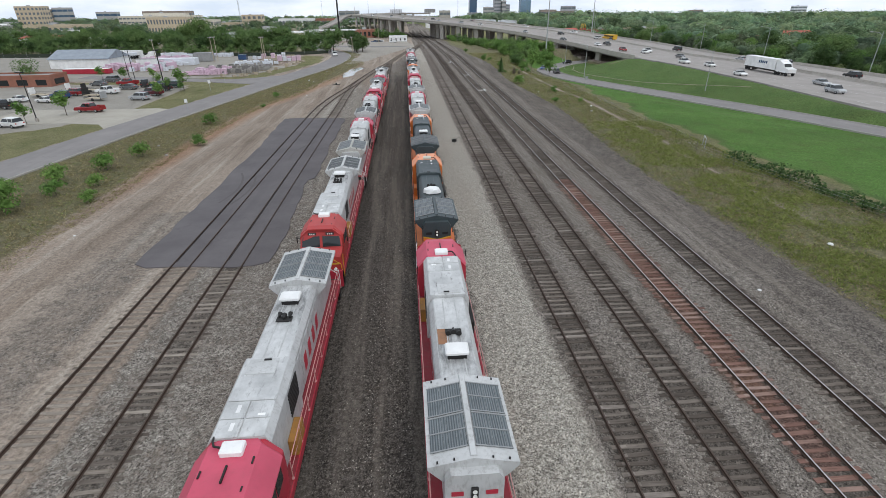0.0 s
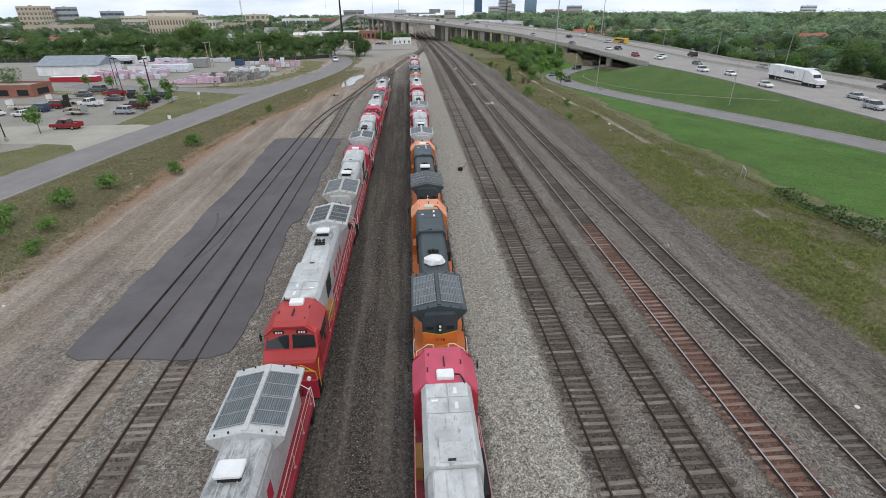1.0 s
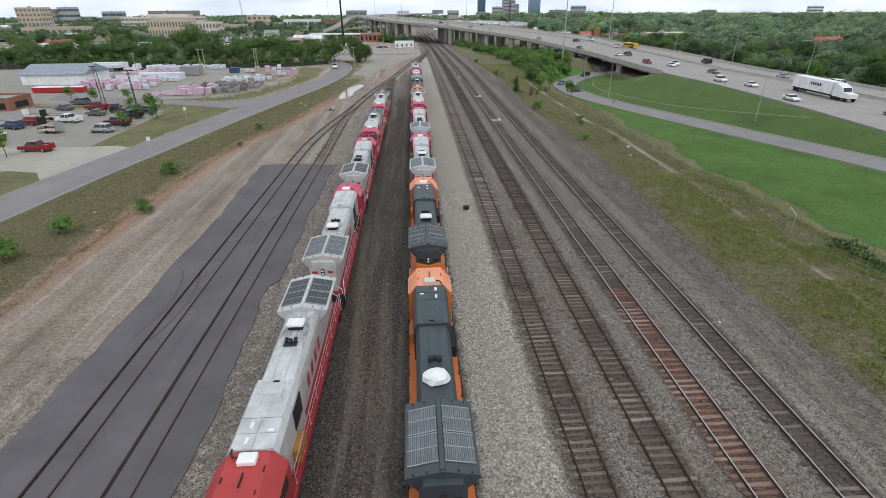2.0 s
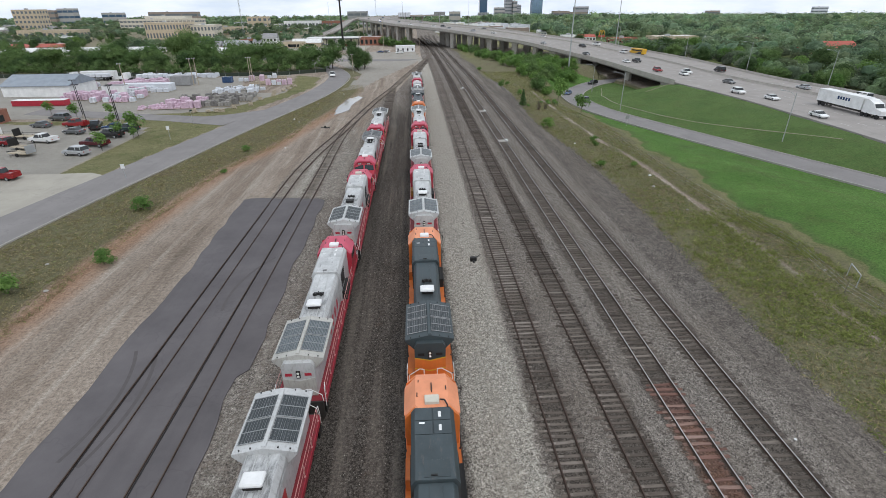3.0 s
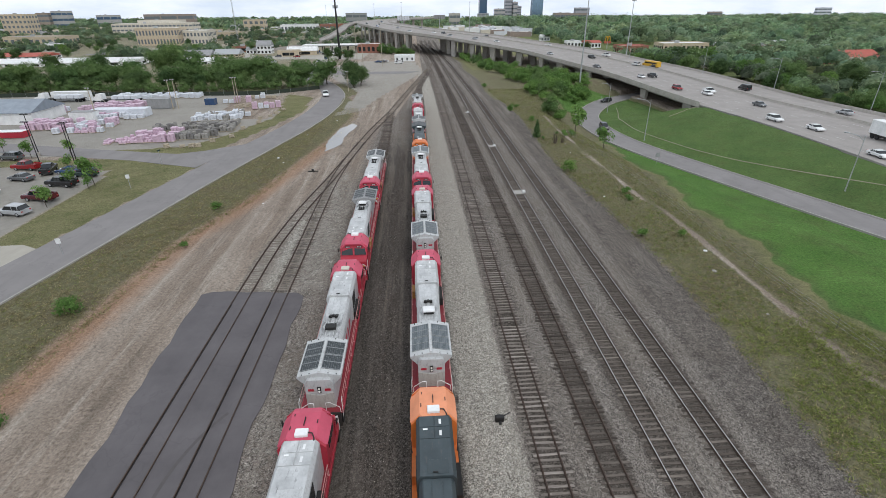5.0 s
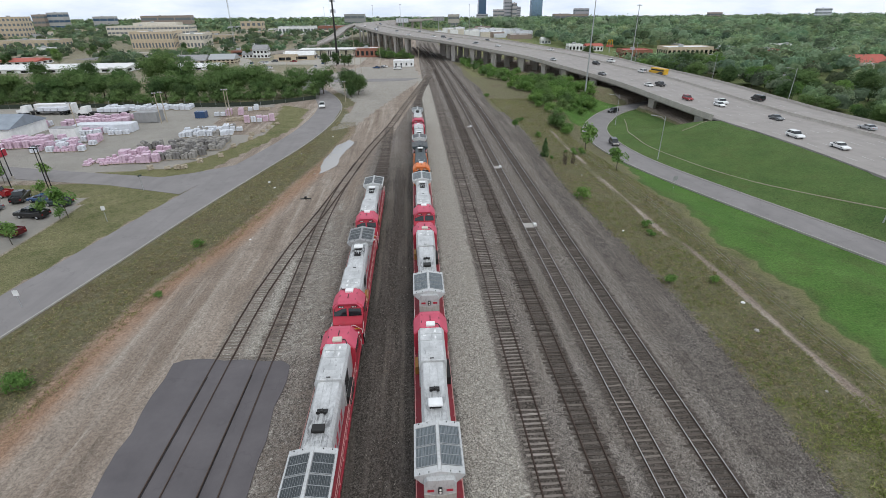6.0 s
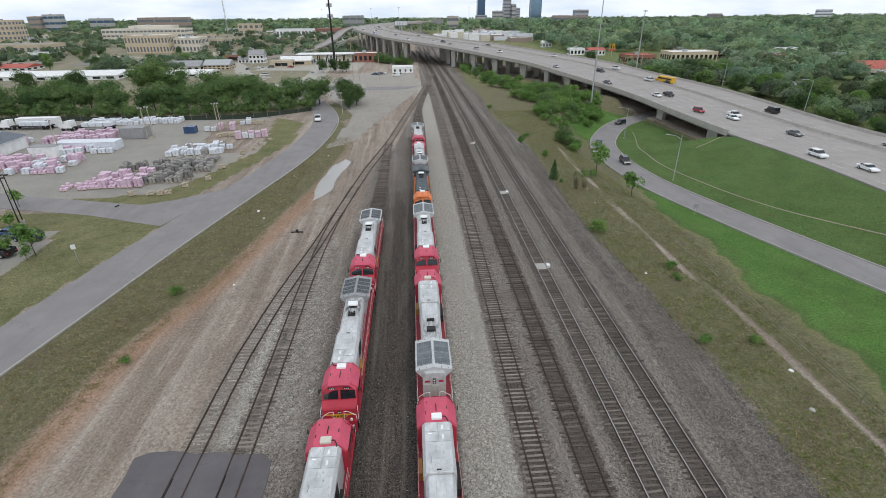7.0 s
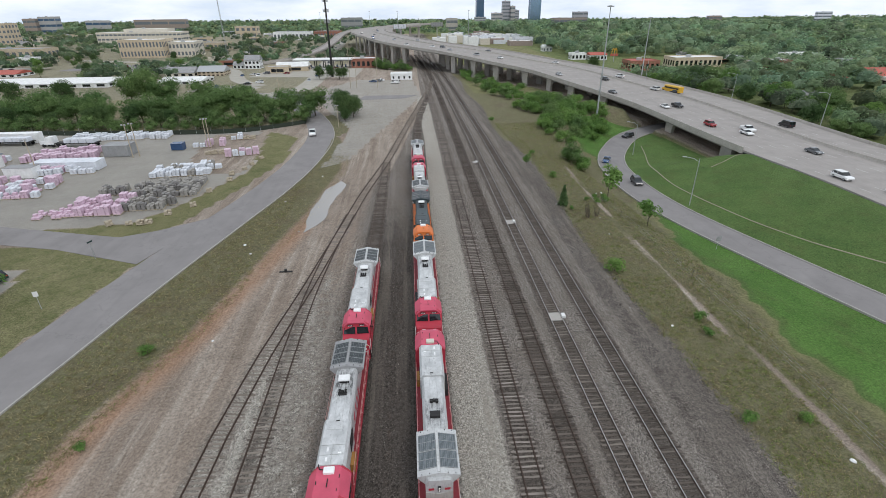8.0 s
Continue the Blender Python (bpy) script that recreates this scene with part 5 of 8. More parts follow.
    # nose
    s = ring_loft([[(-1.55, 9.4, 1.6), (1.55, 9.4, 1.6), (1.55, 9.42, 3.02), (-1.55, 9.42, 3.02)], [(-1.5, 10.2, 1.6), (1.5, 10.2, 1.6), (1.48, 10.12, 2.72), (-1.48, 10.12, 2.72)], [(-1.42, 10.32, 1.6), (1.42, 10.32, 1.6), (1.38, 10.24, 2.55), (-1.38, 10.24, 2.55)]])
    nose = part("nose", s, cab, ob)
    s = Shape()
    s.box(-0.13, 0.13, 10.18, 10.30, 2.14, 2.42, 0.02)
    h = part("headlight", s, M_BLACK, nose)
    for x in (-0.075, 0.075):
        s = Shape()
        s.tube((x, 10.31, 2.28), (x, 10.29, 2.28), 0.06, 8)
        part("lens", s, M_LAMP, h)
    if nose_band:
        s = ring_loft([[(-1.31, 10.245, 1.98), (1.31, 10.245, 1.98), (1.31, 10.245, 2.1), (-1.31, 10.245, 2.1)], [(-1.245, 10.318, 1.98), (1.245, 10.318, 1.98), (1.235, 10.306, 2.1), (-1.235, 10.306, 2.1)]])
        part("nose_stripe", s, M_YELLOW, nose)
        s = Shape()
        s.prism([(-0.75, 2.0), (-0.55, 1.72), (0.55, 1.72), (0.75, 2.0), (0.4, 2.12), (-0.4, 2.12)], 10.31, 10.335)
        part("nose_emblem", s, M_YELLOW, nose)
        for x in (-0.45, -0.15, 0.15, 0.45):
            s = Shape()
            s.box(x - 0.1, x + 0.1, 10.335, 10.342, 1.86, 1.98)
            part("emblem_block", s, M_BLACK, nose)
    for sx in (-1, 1):
        s = Shape()
        s.tube((sx * 1.05, 10.55, 1.75), (sx * 1.05, 10.68, 1.75), 0.12, 10)
        s.box(sx * 1.05 - 0.03, sx * 1.05 + 0.03, 10.5, 10.6, 1.55, 1.75)
        part("ditch_light", s, M_LAMP, ob)
    # handrails
    if rails.name not in POSTS:
        POSTS[rails.name] = stanchion_mesh(rails)
    for sx in (-1, 1):
        ys = [-9.9, -7.9, -5.9, -3.9, -1.9, 0.1, 2.1, 4.0, 5.9]
        for y in ys:
            p = new("stanchion", POSTS[rails.name])
            p.parent, p.matrix_basis = ob, pose(sx * 1.57, y, 1.6)
        s = Shape()
        s.pipe([(sx * 1.57, -9.9, 2.62), (sx * 1.57, 5.9, 2.62)], 0.024, 6)
        s.pipe([(sx * 1.57, -9.9, 2.12), (sx * 1.57, 5.9, 2.12)], 0.016, 5)
        part("handrail", s, rails, ob)
        for ey, col in ((-1, M_WHITE), (1, M_WHITE if cab is not M_RED_ORANGE else M_YELLOW)):
            s = Shape()
            s.pipe([(sx * 1.57, ey * 9.9, 2.62), (sx * 1.6, ey * 10.25, 2.5), (sx * 1.62, ey * 10.35, 1.9), (sx * 1.62, ey * 10.35, 1.0)], 0.027, 6)
            s.pipe([(sx * 0.45, ey * 10.55, 1.6), (sx * 0.45, ey * 10.55, 2.6), (sx * 0.75, ey * 10.55, 2.65), (sx * 1.45, ey * 10.5, 2.1), (sx * 1.5, ey * 10.5, 1.6)], 0.027, 6)
            part("end_rail", s, col, ob)
    return ob


def loco_at(x, y, facing, **kw):
    return locomotive(pose(x, y, ground_z(x, y) + RAIL_TOP, 0, 0, 0 if facing > 0 else 180), **kw)


def warbonnet(x, y, facing, label, **kw):
    look_ = dict(hood=M_SILVER, roof=M_SILVER, cab=M_RED, cab_roof=M_RED_FADED, walk=M_RED_DARK, end=M_SILVER_WARM, screen=M_SCREEN, frame_m=M_RED, wing=M_SILVER, rails=M_RAIL_PINK)
    look_.update(kw)
    return loco_at(x, y, facing, label=label, **look_)


def orange_engine(x, y, facing, label, **kw):
    look_ = dict(hood=M_GREEN_BLACK, roof=M_GREEN_BLACK, cab=M_ORANGE, cab_roof=M_ORANGE_PALE, walk=M_ORANGE, end=M_ORANGE, screen=M_SCREEN_DARK, frame_m=M_ORANGE, wing=M_GREEN_BLACK, rails=M_BLACK, nose_band=True)
    look_.update(kw)
    return loco_at(x, y, facing, label=label, **look_)


warbonnet(train_x(31.3), 31.3, 1, "silver and red diesel locomotive with scorched hood roof", stain=True, wing=M_SILVER)
orange_engine(train_x(53.6), 53.6, 1, "orange and dark green diesel with tarpaulin over its stack", box="tarp", number="1116", screen=M_SCREEN)
orange_engine(train_x(75.9), 75.9, 1, "orange and dark green diesel with white stack cover")
warbonnet(train_x(98.2), 98.2, 1, "silver and red diesel locomotive with white stack cover")
warbonnet(train_x(120.4), 120.4, 1, "silver and red diesel locomotive with open black stack", box="open")
warbonnet(train_x(142.6), 142.6, -1, "red-nosed silver diesel with yellow nose band", cab=M_RED)
orange_engine(train_x(164.8), 164.8, -1, "orange-cabbed diesel with blue-grey hood", cab_roof=M_ORANGE)
warbonnet(train_x(186.0), 186.0, 1, "silver and red diesel among the row, dusty", stretch=0.9, screen=M_SCREEN_DARK)
warbonnet(train_x(206.2), 206.2, -1, "silver and red diesel at the end of the row", stretch=0.9, box="open")
warbonnet(west_train_x(29.8), 29.8, -1, "silver and faded crimson diesel with white roof hatch", cab_roof=M_RED_FADED)
warbonnet(west_train_x(52.2), 52.2, -1, "bright red-nosed silver diesel with yellow nose band", cab=M_RED_ORANGE, cab_roof=M_RED_ORANGE, screen=M_SCREEN_DARK)
warbonnet(west_train_x(74.4), 74.4, 1, "weathered silver and red diesel with grey screens", wing=M_SILVER_WARM)
warbonnet(west_train_x(96.4), 96.4, 1, "silver and red diesel with black open stack", box="open", screen=M_SCREEN_DARK)
warbonnet(west_train_x(118.6), 118.6, -1, "red-nosed silver diesel with dark radiator screens", screen=M_SCREEN_DARK, wing=M_ROOF_GREY)
warbonnet(west_train_x(140.7), 140.7, -1, "silver and red diesel at the row's far end", screen=M_SCREEN_DARK)

# ---- trees and grass ----
def leaf_quads(rs, centres, normals, size, turn=0.42):
    """Small leaf clumps: bent quads at the centres, turned about at random."""
    n = len(centres)
    nrm = normals * 0.95 + np.array([0, 0, 0.55]) + rs.normal(0, turn, (n, 3))
    nrm /= np.linalg.norm(nrm, axis=1)[:, None] + 1e-9
    u = np.cross(nrm, rs.normal(0, 1, (n, 3)))
    u /= np.linalg.norm(u, axis=1)[:, None] + 1e-9
    w = np.cross(nrm, u)
    s = size * rs.uniform(0.55, 1.25, (n, 1))
    a = s * rs.uniform(0.6, 1.0, (n, 1))
    v = np.stack([centres - u * s, centres - w * a, centres + u * s, centres + w * a], 1).reshape(-1, 3)
    return v, np.arange(4 * n).reshape(n, 4)


def lump_cores(rs, centres, radii):
    """Lumpy inner masses of foliage, one at each centre."""
    n, a = len(centres), np.arange(8) * math.tau / 8
    unit = np.concatenate([[(0, 0, 1.0)]] + [np.stack([r * np.cos(a + k * 0.39), r * np.sin(a + k * 0.39), np.full(8, z)], -1) for k, (r, z) in enumerate(((0.78, 0.58), (0.95, -0.3)))])
    v = unit[None] * rs.uniform(0.78, 1.12, (n, 17, 1)) * radii[:, None, :] + centres[:, None, :]
    tri = [(0, 1 + k, 1 + (k + 1) % 8) for k in range(8)]
    for b in (1,):
        for k in range(8):
            p, q, r, s = b + k, b + (k + 1) % 8, b + 8 + k, b + 8 + (k + 1) % 8
            tri += [(p, r, s), (p, s, q)]
    f = (np.arange(n)[:, None, None] * 17 + np.array(tri)[None]).reshape(-1, 3)
    return v.reshape(-1, 3), f


def crown_points(rs, n, rx, rz, cz, lobes, cone=0.0):
    """Places near the surface of a crown made of several lobes."""
    if cone:
        h = rs.uniform(0, 1, n) ** 1.25
        r = rx * (1 - h * 0.95) * rs.uniform(0.45, 1.05, n)
        a = rs.uniform(0, math.tau, n)
        p = np.stack([r * np.cos(a), r * np.sin(a), cz + (h - 0.5) * 2 * rz], -1)
        nr = np.stack([np.cos(a), np.sin(a), np.full(n, 0.5)], -1)
        return p, nr, np.array([(0, 0, cz - rz * 0.25)]), np.array([(rx * 0.5, rx * 0.5, rz * 0.7)])
    lc = rs.normal(0, 1, (lobes, 3))
    lc /= np.linalg.norm(lc, axis=1)[:, None]
    lc *= rs.uniform(0.35, 0.72, (lobes, 1))
    lc[:, 2] = np.clip(lc[:, 2], -0.45, 0.7)
    lr = rs.uniform(0.36, 0.58, lobes)
    k = rs.integers(0, lobes, n)
    d = rs.normal(0, 1, (n, 3))
    d /= np.linalg.norm(d, axis=1)[:, None]
    up = rs.random(n) < 0.6
    d[:, 2] = np.where(up, np.abs(d[:, 2]), d[:, 2])
    p = lc[k] + d * (lr[k] * rs.uniform(0.82, 1.12, n))[:, None]
    box = np.array([rx, rx, rz])
    return p * box + np.array([0, 0, cz]), d, lc * box + np.array([0, 0, cz]), (lr * 0.52)[:, None] * box


def tree_parts(seed, height, spread, leaf, n, material, lobes=9, cone=0.0, trunk=0.25, low=0.12):
    """Meshes of a trunk with limbs and a crown."""
    rs = np.random.default_rng(seed)
    s = Shape()
    top = height * 0.62
    s.tube((0, 0, -0.3), (0.05 * spread, 0, top * 0.5), trunk, 7, trunk * 0.7).tube((0.05 * spread, 0, top * 0.5), (0, 0.05 * spread, top), trunk * 0.7, 6, trunk * 0.3)
    for _ in range(7):
        a, h = rs.uniform(0, math.tau), rs.uniform(0.25, 0.6) * height
        s.tube((0, 0, h), (math.cos(a) * spread * 0.55, math.sin(a) * spread * 0.55, h + height * rs.uniform(0.12, 0.3)), trunk * 0.35, 5, trunk * 0.08)
    rz = height * (1 - low) / 2
    p, d, mid, rad = crown_points(rs, n, spread, rz, height * low + rz, lobes, cone)
    v, f = leaf_quads(rs, p, d, leaf * 1.22)
    v = v.reshape(-1, 4, 3)[:, :3].reshape(-1, 3)
    f = np.arange(len(v)).reshape(-1, 3)
    if n > 600:
        cv, cf = lump_cores(rs, mid, rad)
        v, f = np.concatenate([v, cv]), np.concatenate([f, cf + len(v)])
    return s.mesh("trunk", M_BARK), raw_mesh("crown", v, f, material, smooth=True)


PLANTS = {
    "oak": ("tree", tree_parts(1, 11.0, 5.0, 0.20, 6400, M_LEAF, 15), "broad green roadside tree with full crown"),
    "oak_dark": ("tree", tree_parts(2, 10.0, 4.8, 0.20, 6400, M_LEAF_DARK, 16), "dense dark green broadleaf tree"),
    "oak_light": ("tree", tree_parts(3, 9.5, 4.2, 0.19, 5200, M_LEAF_BRIGHT, 13), "fresh light green broadleaf tree"),
    "thin": ("tree", tree_parts(4, 9.0, 4.5, 0.34, 520, M_LEAF, 7, trunk=0.2), "thin-crowned tree with bare limbs showing"),
    "shrub": ("shrub", tree_parts(5, 4.2, 2.6, 0.135, 2300, M_LEAF_BRIGHT, 9, trunk=0.08, low=0.0), "bright green willow scrub"),
    "shrub_dark": ("shrub", tree_parts(6, 4.6, 2.8, 0.14, 2300, M_LEAF, 9, trunk=0.08, low=0.0), "leafy green scrub of willow and elm"),
    "cedar": ("tree", tree_parts(7, 4.6, 1.25, 0.22, 750, M_LEAF_DARK, cone=1.0, trunk=0.1, low=0.04), "small dark cedar tree on the bank"),
    "sapling": ("tree", tree_parts(8, 4.4, 1.6, 0.24, 420, M_LEAF_BRIGHT, 7, trunk=0.07, low=0.3), "young planted tree with airy crown"),
    "bush": ("bush", tree_parts(9, 2.2, 1.7, 0.12, 900, M_LEAF_BRIGHT, 7, trunk=0.05, low=0.0), "low bright green bush"),
    "weed": ("bush", tree_parts(10, 1.7, 1.3, 0.11, 700, M_LEAF_BRIGHT, 7, trunk=0.04, low=0.0), "weedy green bush in the verge"),
}
plant_rng = random.Random(11)


def plant(kind, x, y, size=1.0, group=""):
    name, (trunk, crown), label = PLANTS[kind]
    k = size * plant_rng.uniform(0.9, 1.1)
    ob = thing(name, label, "tree" if name == "tree" else "shrub", group)
    ob.matrix_basis = Matrix.Translation((x, y, ground_z(x, y))) @ Matrix.Rotation(plant_rng.uniform(0, math.tau), 4, "Z") @ Matrix.Diagonal((k, k, k * plant_rng.uniform(0.9, 1.1), 1))
    for nm, me in (("trunk", trunk), ("crown", crown)):
        o = new(nm, me)
        o.parent = ob
    return ob


# the row of woods behind the materials yard
for i in range(96):
    row = i % 3
    x = -47 - (i // 3) * 7.2 + plant_rng.uniform(-3, 3)
    y = np.interp(x, [-330, -140, -105, -70, -47], [262, 256, 257, 257, 266]) + row * 6.5 + plant_rng.uniform(-2, 2)
    kind = ("oak_dark", "oak", "thin" if plant_rng.random() < 0.2 else "oak")[row]
    k = (0.66, 0.85, 1.0)[row] * plant_rng.uniform(0.85, 1.15) * (0.95 if x > -75 else 1.0)
    plant(kind, x, y, k, "woods behind the yard")
for x, y, k in ((-118, 300, 1.35), (-108, 296, 1.3), (-126, 304, 1.2), (-95, 300, 1.05), (-84, 292, 1.05), (-78, 300, 0.9), (-150, 300, 1.0), (-175, 306, 1.0), (-200, 300, 1.1)):
    plant("oak" if k > 1 else "oak_dark", x, y, k, "woods behind the yard")
for i in range(44):
    x = -48 - i * 4.6 + plant_rng.uniform(-1.5, 1.5)
    y = np.interp(x, [-330, -140, -105, -70, -47], [256, 252.5, 251.5, 252, 263]) + plant_rng.uniform(-0.5, 1.5)
    plant("shrub_dark", x, y, plant_rng.uniform(0.9, 1.3), "undergrowth behind the fence")
# street trees of the town
for i in range(50):
    x, y = -plant_rng.uniform(95, 330), plant_rng.uniform(395, 560)
    if near_path(np.array([x]), np.array([y]), np.array([(-92, 372), (-112, 400), (-140, 470), (-190, 520), (-300, 560)], float).repeat([1] * 5, 0) @ np.array([[1, 0, 0], [0, 1, 0]], float))[0][0] < 9 or (-262 < x < -186 and 460 < y < 530) or (-335 < x < -282 and 438 < y < 502) or (x > -128 and y > 415):
        continue
    plant(plant_rng.choice(("oak", "oak_dark", "oak_light")), x, y, plant_rng.uniform(0.45, 0.85), "street trees of the town")
# clump by the bend of the road, and by the filling station
for x, y, k in ((-33.8, 268, 0.85), (-31.2, 273, 0.75), (-35.5, 277, 0.9), (-31.5, 281, 0.8), (-33, 264.5, 0.5)):
    plant("oak_dark", x, y, k, "trees by the bend")
for x, y, k in ((-58, 404, 0.8), (-52, 398, 0.7), (-64, 400, 0.75), (-50, 404, 0.65)):
    plant("oak_dark", x, y, k, "trees by the filling station")
# scrub between the tracks and the viaduct
SCRUB = [(21, 415), (26, 360), (31, 320), (33.3, 286.4), (35.2, 255.5), (32.5, 231.9), (31.9, 209.3), (36.8, 203.1), (39.9, 213.4), (43.1, 236), (50.1, 242.1), (60.2, 256.6), (72.4, 268.9), (72.6, 286.5), (60.6, 302), (50, 335), (40, 378), (28, 425)]
placed = 0
while placed < 150:
    x, y = plant_rng.uniform(20, 66), 205 + 221 * plant_rng.random() ** 1.2
    if not in_poly(np.array([x]), np.array([y]), SCRUB)[0] or near_path(np.array([x]), np.array([y]), SR_S)[0][0] < 7:
        continue
    if noise.noise((x * 0.11, y * 0.07, 5.0)) < -0.12:
        continue
    plant(plant_rng.choice(("shrub", "shrub", "shrub", "shrub_dark")), x, y, plant_rng.uniform(0.65, 1.4), "scrub under the viaduct")
    placed += 1
# scrub under the far bend of the viaduct
for i in range(26):
    x = plant_rng.uniform(-36, -9)
    plant("shrub_dark" if i % 3 else "shrub", x, plant_rng.uniform(438, 452) - (x + 9) * 1.3, plant_rng.uniform(0.9, 1.5), "scrub under the viaduct")
for x, y, k in ((-56, 560, 0.6), (-62, 585, 0.7), (-50, 545, 0.6), (-66, 610, 0.6)):
    plant("oak_dark", x, y, k, "trees under the far viaduct")
# single plants on the east bank
plant("cedar", 21, 176.9, 1.05, "plants on the bank")
plant("sapling", 32.3, 181.6, 1.5, "plants on the bank")
plant("sapling", 34.4, 166.8, 1.25, "plants on the bank")
plant("weed", 30.6, 179.6, 0.9, "plants on the bank")
plant("bush", 20.9, 148.8, 1.2, "plants on the bank")
plant("bush", 23.8, 194.8, 0.8, "plants on the bank")
plant("sapling", 19.3, 203.7, 0.7, "plants on the bank")
plant("weed", 19, 259.7, 1.0, "plants on the bank")
for i in range(9):
    plant("weed", plant_rng.uniform(22, 31), plant_rng.uniform(95, 240), plant_rng.uniform(0.4, 0.8), "plants on the bank")
# bare brush on the bank
for bx, by in ((24.6, 172.5), (25.8, 170.5), (23.8, 169.9)):
    s = Shape()
    for _ in range(22):
        a, l = plant_rng.uniform(0, math.tau), plant_rng.uniform(0.2, 0.9)
        s.tube((math.cos(a) * 0.25, math.sin(a) * 0.25, -0.1), (math.cos(a) * l, math.sin(a) * l, plant_rng.uniform(1.2, 2.7)), 0.03, 4, 0.008)
    ob = thing("dead_bush", "bare grey brush on the grassy bank", "shrub", "plants on the bank", m=pose(bx, by, ground_z(bx, by)))
    part("stems", s, M_BARK, ob)
# bushes in the verge beside the road
for x, y, k, kind in ((-53.7, 70.8, 1.35, "weed"), (-50.4, 75.7, 1.3, "weed"), (-48.8, 82.2, 1.2, "weed"), (-53.4, 61.2, 1.6, "bush"), (-43, 88, 0.9, "bush"), (-46.8, 104.2, 0.9, "bush"),
                      (-51.2, 66.2, 0.9, "weed"), (-48.1, 69.2, 0.8, "weed"), (-46, 63.6, 0.8, "weed"), (-41.5, 133.7, 0.6, "bush"), (-40.9, 119.6, 0.6, "weed")):
    plant(kind, x, y, k, "bushes in the verge")
# young trees round the car park
for x, y, k in ((-79.3, 115.8, 1.1), (-82.1, 108.3, 0.9), (-84.5, 101.5, 1.0), (-68.1, 146.8, 1.15), (-72.6, 147.3, 0.8), (-70.1, 136.6, 0.9), (-68.4, 145.3, 0.7), (-79.3, 157.5, 0.8), (-92.2, 166.1, 0.9), (-101.1, 170.6, 1.0), (-85.3, 168.4, 0.8)):
    plant("sapling", x, y, k, "young trees round the car park")
for x, y, k in ((-118, 166, 0.75), (-124, 172, 0.7)):
    plant("thin", x, y, k, "young trees round the car park")
# the wooded side of the highway
for i in range(120):
    y = 70 + 330 * plant_rng.random()
    off = np.interp(y, [60, 200, 420], [46, 50, 52]) + abs(plant_rng.gauss(0, 1)) * 26
    x, yy, _, _ = hw_at(y, off)
    if x < 118 or (130 < x < 175 and 430 < yy < 560):
        continue
    plant(plant_rng.choice(("oak", "oak_dark", "oak", "oak_light")), x, yy, plant_rng.uniform(0.62, 1.08) * (1.15 if off > 75 else 0.85), "woods beside the highway")


def orchard(y0, y1, gap, x0, x1, keep, seed):
    """Places on a shaken grid, so that crowns stand side by side."""
    rs = np.random.default_rng(seed)
    x, y = np.meshgrid(np.arange(x0, x1, gap), np.arange(y0, y1, gap))
    x, y = (x + rs.uniform(-0.42, 0.42, x.shape) * gap).ravel(), (y + rs.uniform(-0.42, 0.42, y.shape) * gap).ravel()
    ok = keep(x, y) & (x < 210 + 1.0 * y) & (x > 105 + 0.05 * y) & (rs.random(x.shape) < 0.93)
    return np.stack([x[ok], y[ok]], -1)


def forest(name, places, sizes, per, leaf, material, label, seed, tone=1.0, lumps=3):
    """Far woods as one mesh of leaf clumps."""
    rs = np.random.default_rng(seed)
    n = len(places)
    lobes = rs.normal(0, 1, (n, per, 3))
    lobes /= np.linalg.norm(lobes, axis=2)[:, :, None]
    lobes[:, :, 2] = np.abs(lobes[:, :, 2]) * 0.9 - 0.15
    lump = 1 + 0.35 * np.sin(lobes[:, :, 0] * 5 + np.arange(n)[:, None]) * np.cos(lobes[:, :, 1] * 4)
    p = lobes * lump[:, :, None] * rs.uniform(0.75, 1.05, (n, per, 1)) * np.stack([sizes * 0.55, sizes * 0.55, sizes * 0.5], -1)[:, None, :]
    p += np.concatenate([places, (ground_z(places[:, 0], places[:, 1]) + sizes * 0.42)[:, None]], 1)[:, None, :]
    v, f = leaf_quads(rs, p.reshape(-1, 3), lobes.reshape(-1, 3), np.repeat(sizes * leaf, per)[:, None], 0.2)
    v = v.reshape(-1, 4, 3)[:, :3].reshape(-1, 3)
    own = np.random.default_rng(seed + 500)
    at_tree = np.repeat(np.concatenate([places, (ground_z(places[:, 0], places[:, 1]) + sizes * 0.4)[:, None]], 1), lumps, 0)
    big = np.repeat(sizes, lumps)
    turn = own.uniform(0, math.tau, n * lumps)
    away = big * own.uniform(0.1, 0.32, n * lumps)
    shift = np.stack([away * np.cos(turn), away * np.sin(turn), big * own.uniform(-0.2, 0.16, n * lumps)], -1)
    cv, cf = lump_cores(own, at_tree + shift, (big * own.uniform(0.20, 0.30, n * lumps))[:, None] * np.array([1.0, 1.0, 0.85]))
    leaves_n = len(v)
    v, f = np.concatenate([v, cv]), np.concatenate([np.arange(leaves_n).reshape(-1, 3), cf + leaves_n])
    me = raw_mesh(name, v, f, material, smooth=True)
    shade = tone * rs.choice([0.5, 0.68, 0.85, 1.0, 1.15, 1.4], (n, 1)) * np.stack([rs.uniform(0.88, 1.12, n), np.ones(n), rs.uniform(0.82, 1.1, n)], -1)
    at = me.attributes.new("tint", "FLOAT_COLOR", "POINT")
    # inner cores tinted darker than the leaves: crown shade put into the colour
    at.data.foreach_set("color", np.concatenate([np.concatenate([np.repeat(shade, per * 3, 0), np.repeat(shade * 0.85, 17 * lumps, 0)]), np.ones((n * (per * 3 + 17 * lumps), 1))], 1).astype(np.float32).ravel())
    return tagged(new(name, me), label, "woods", kind="stuff")


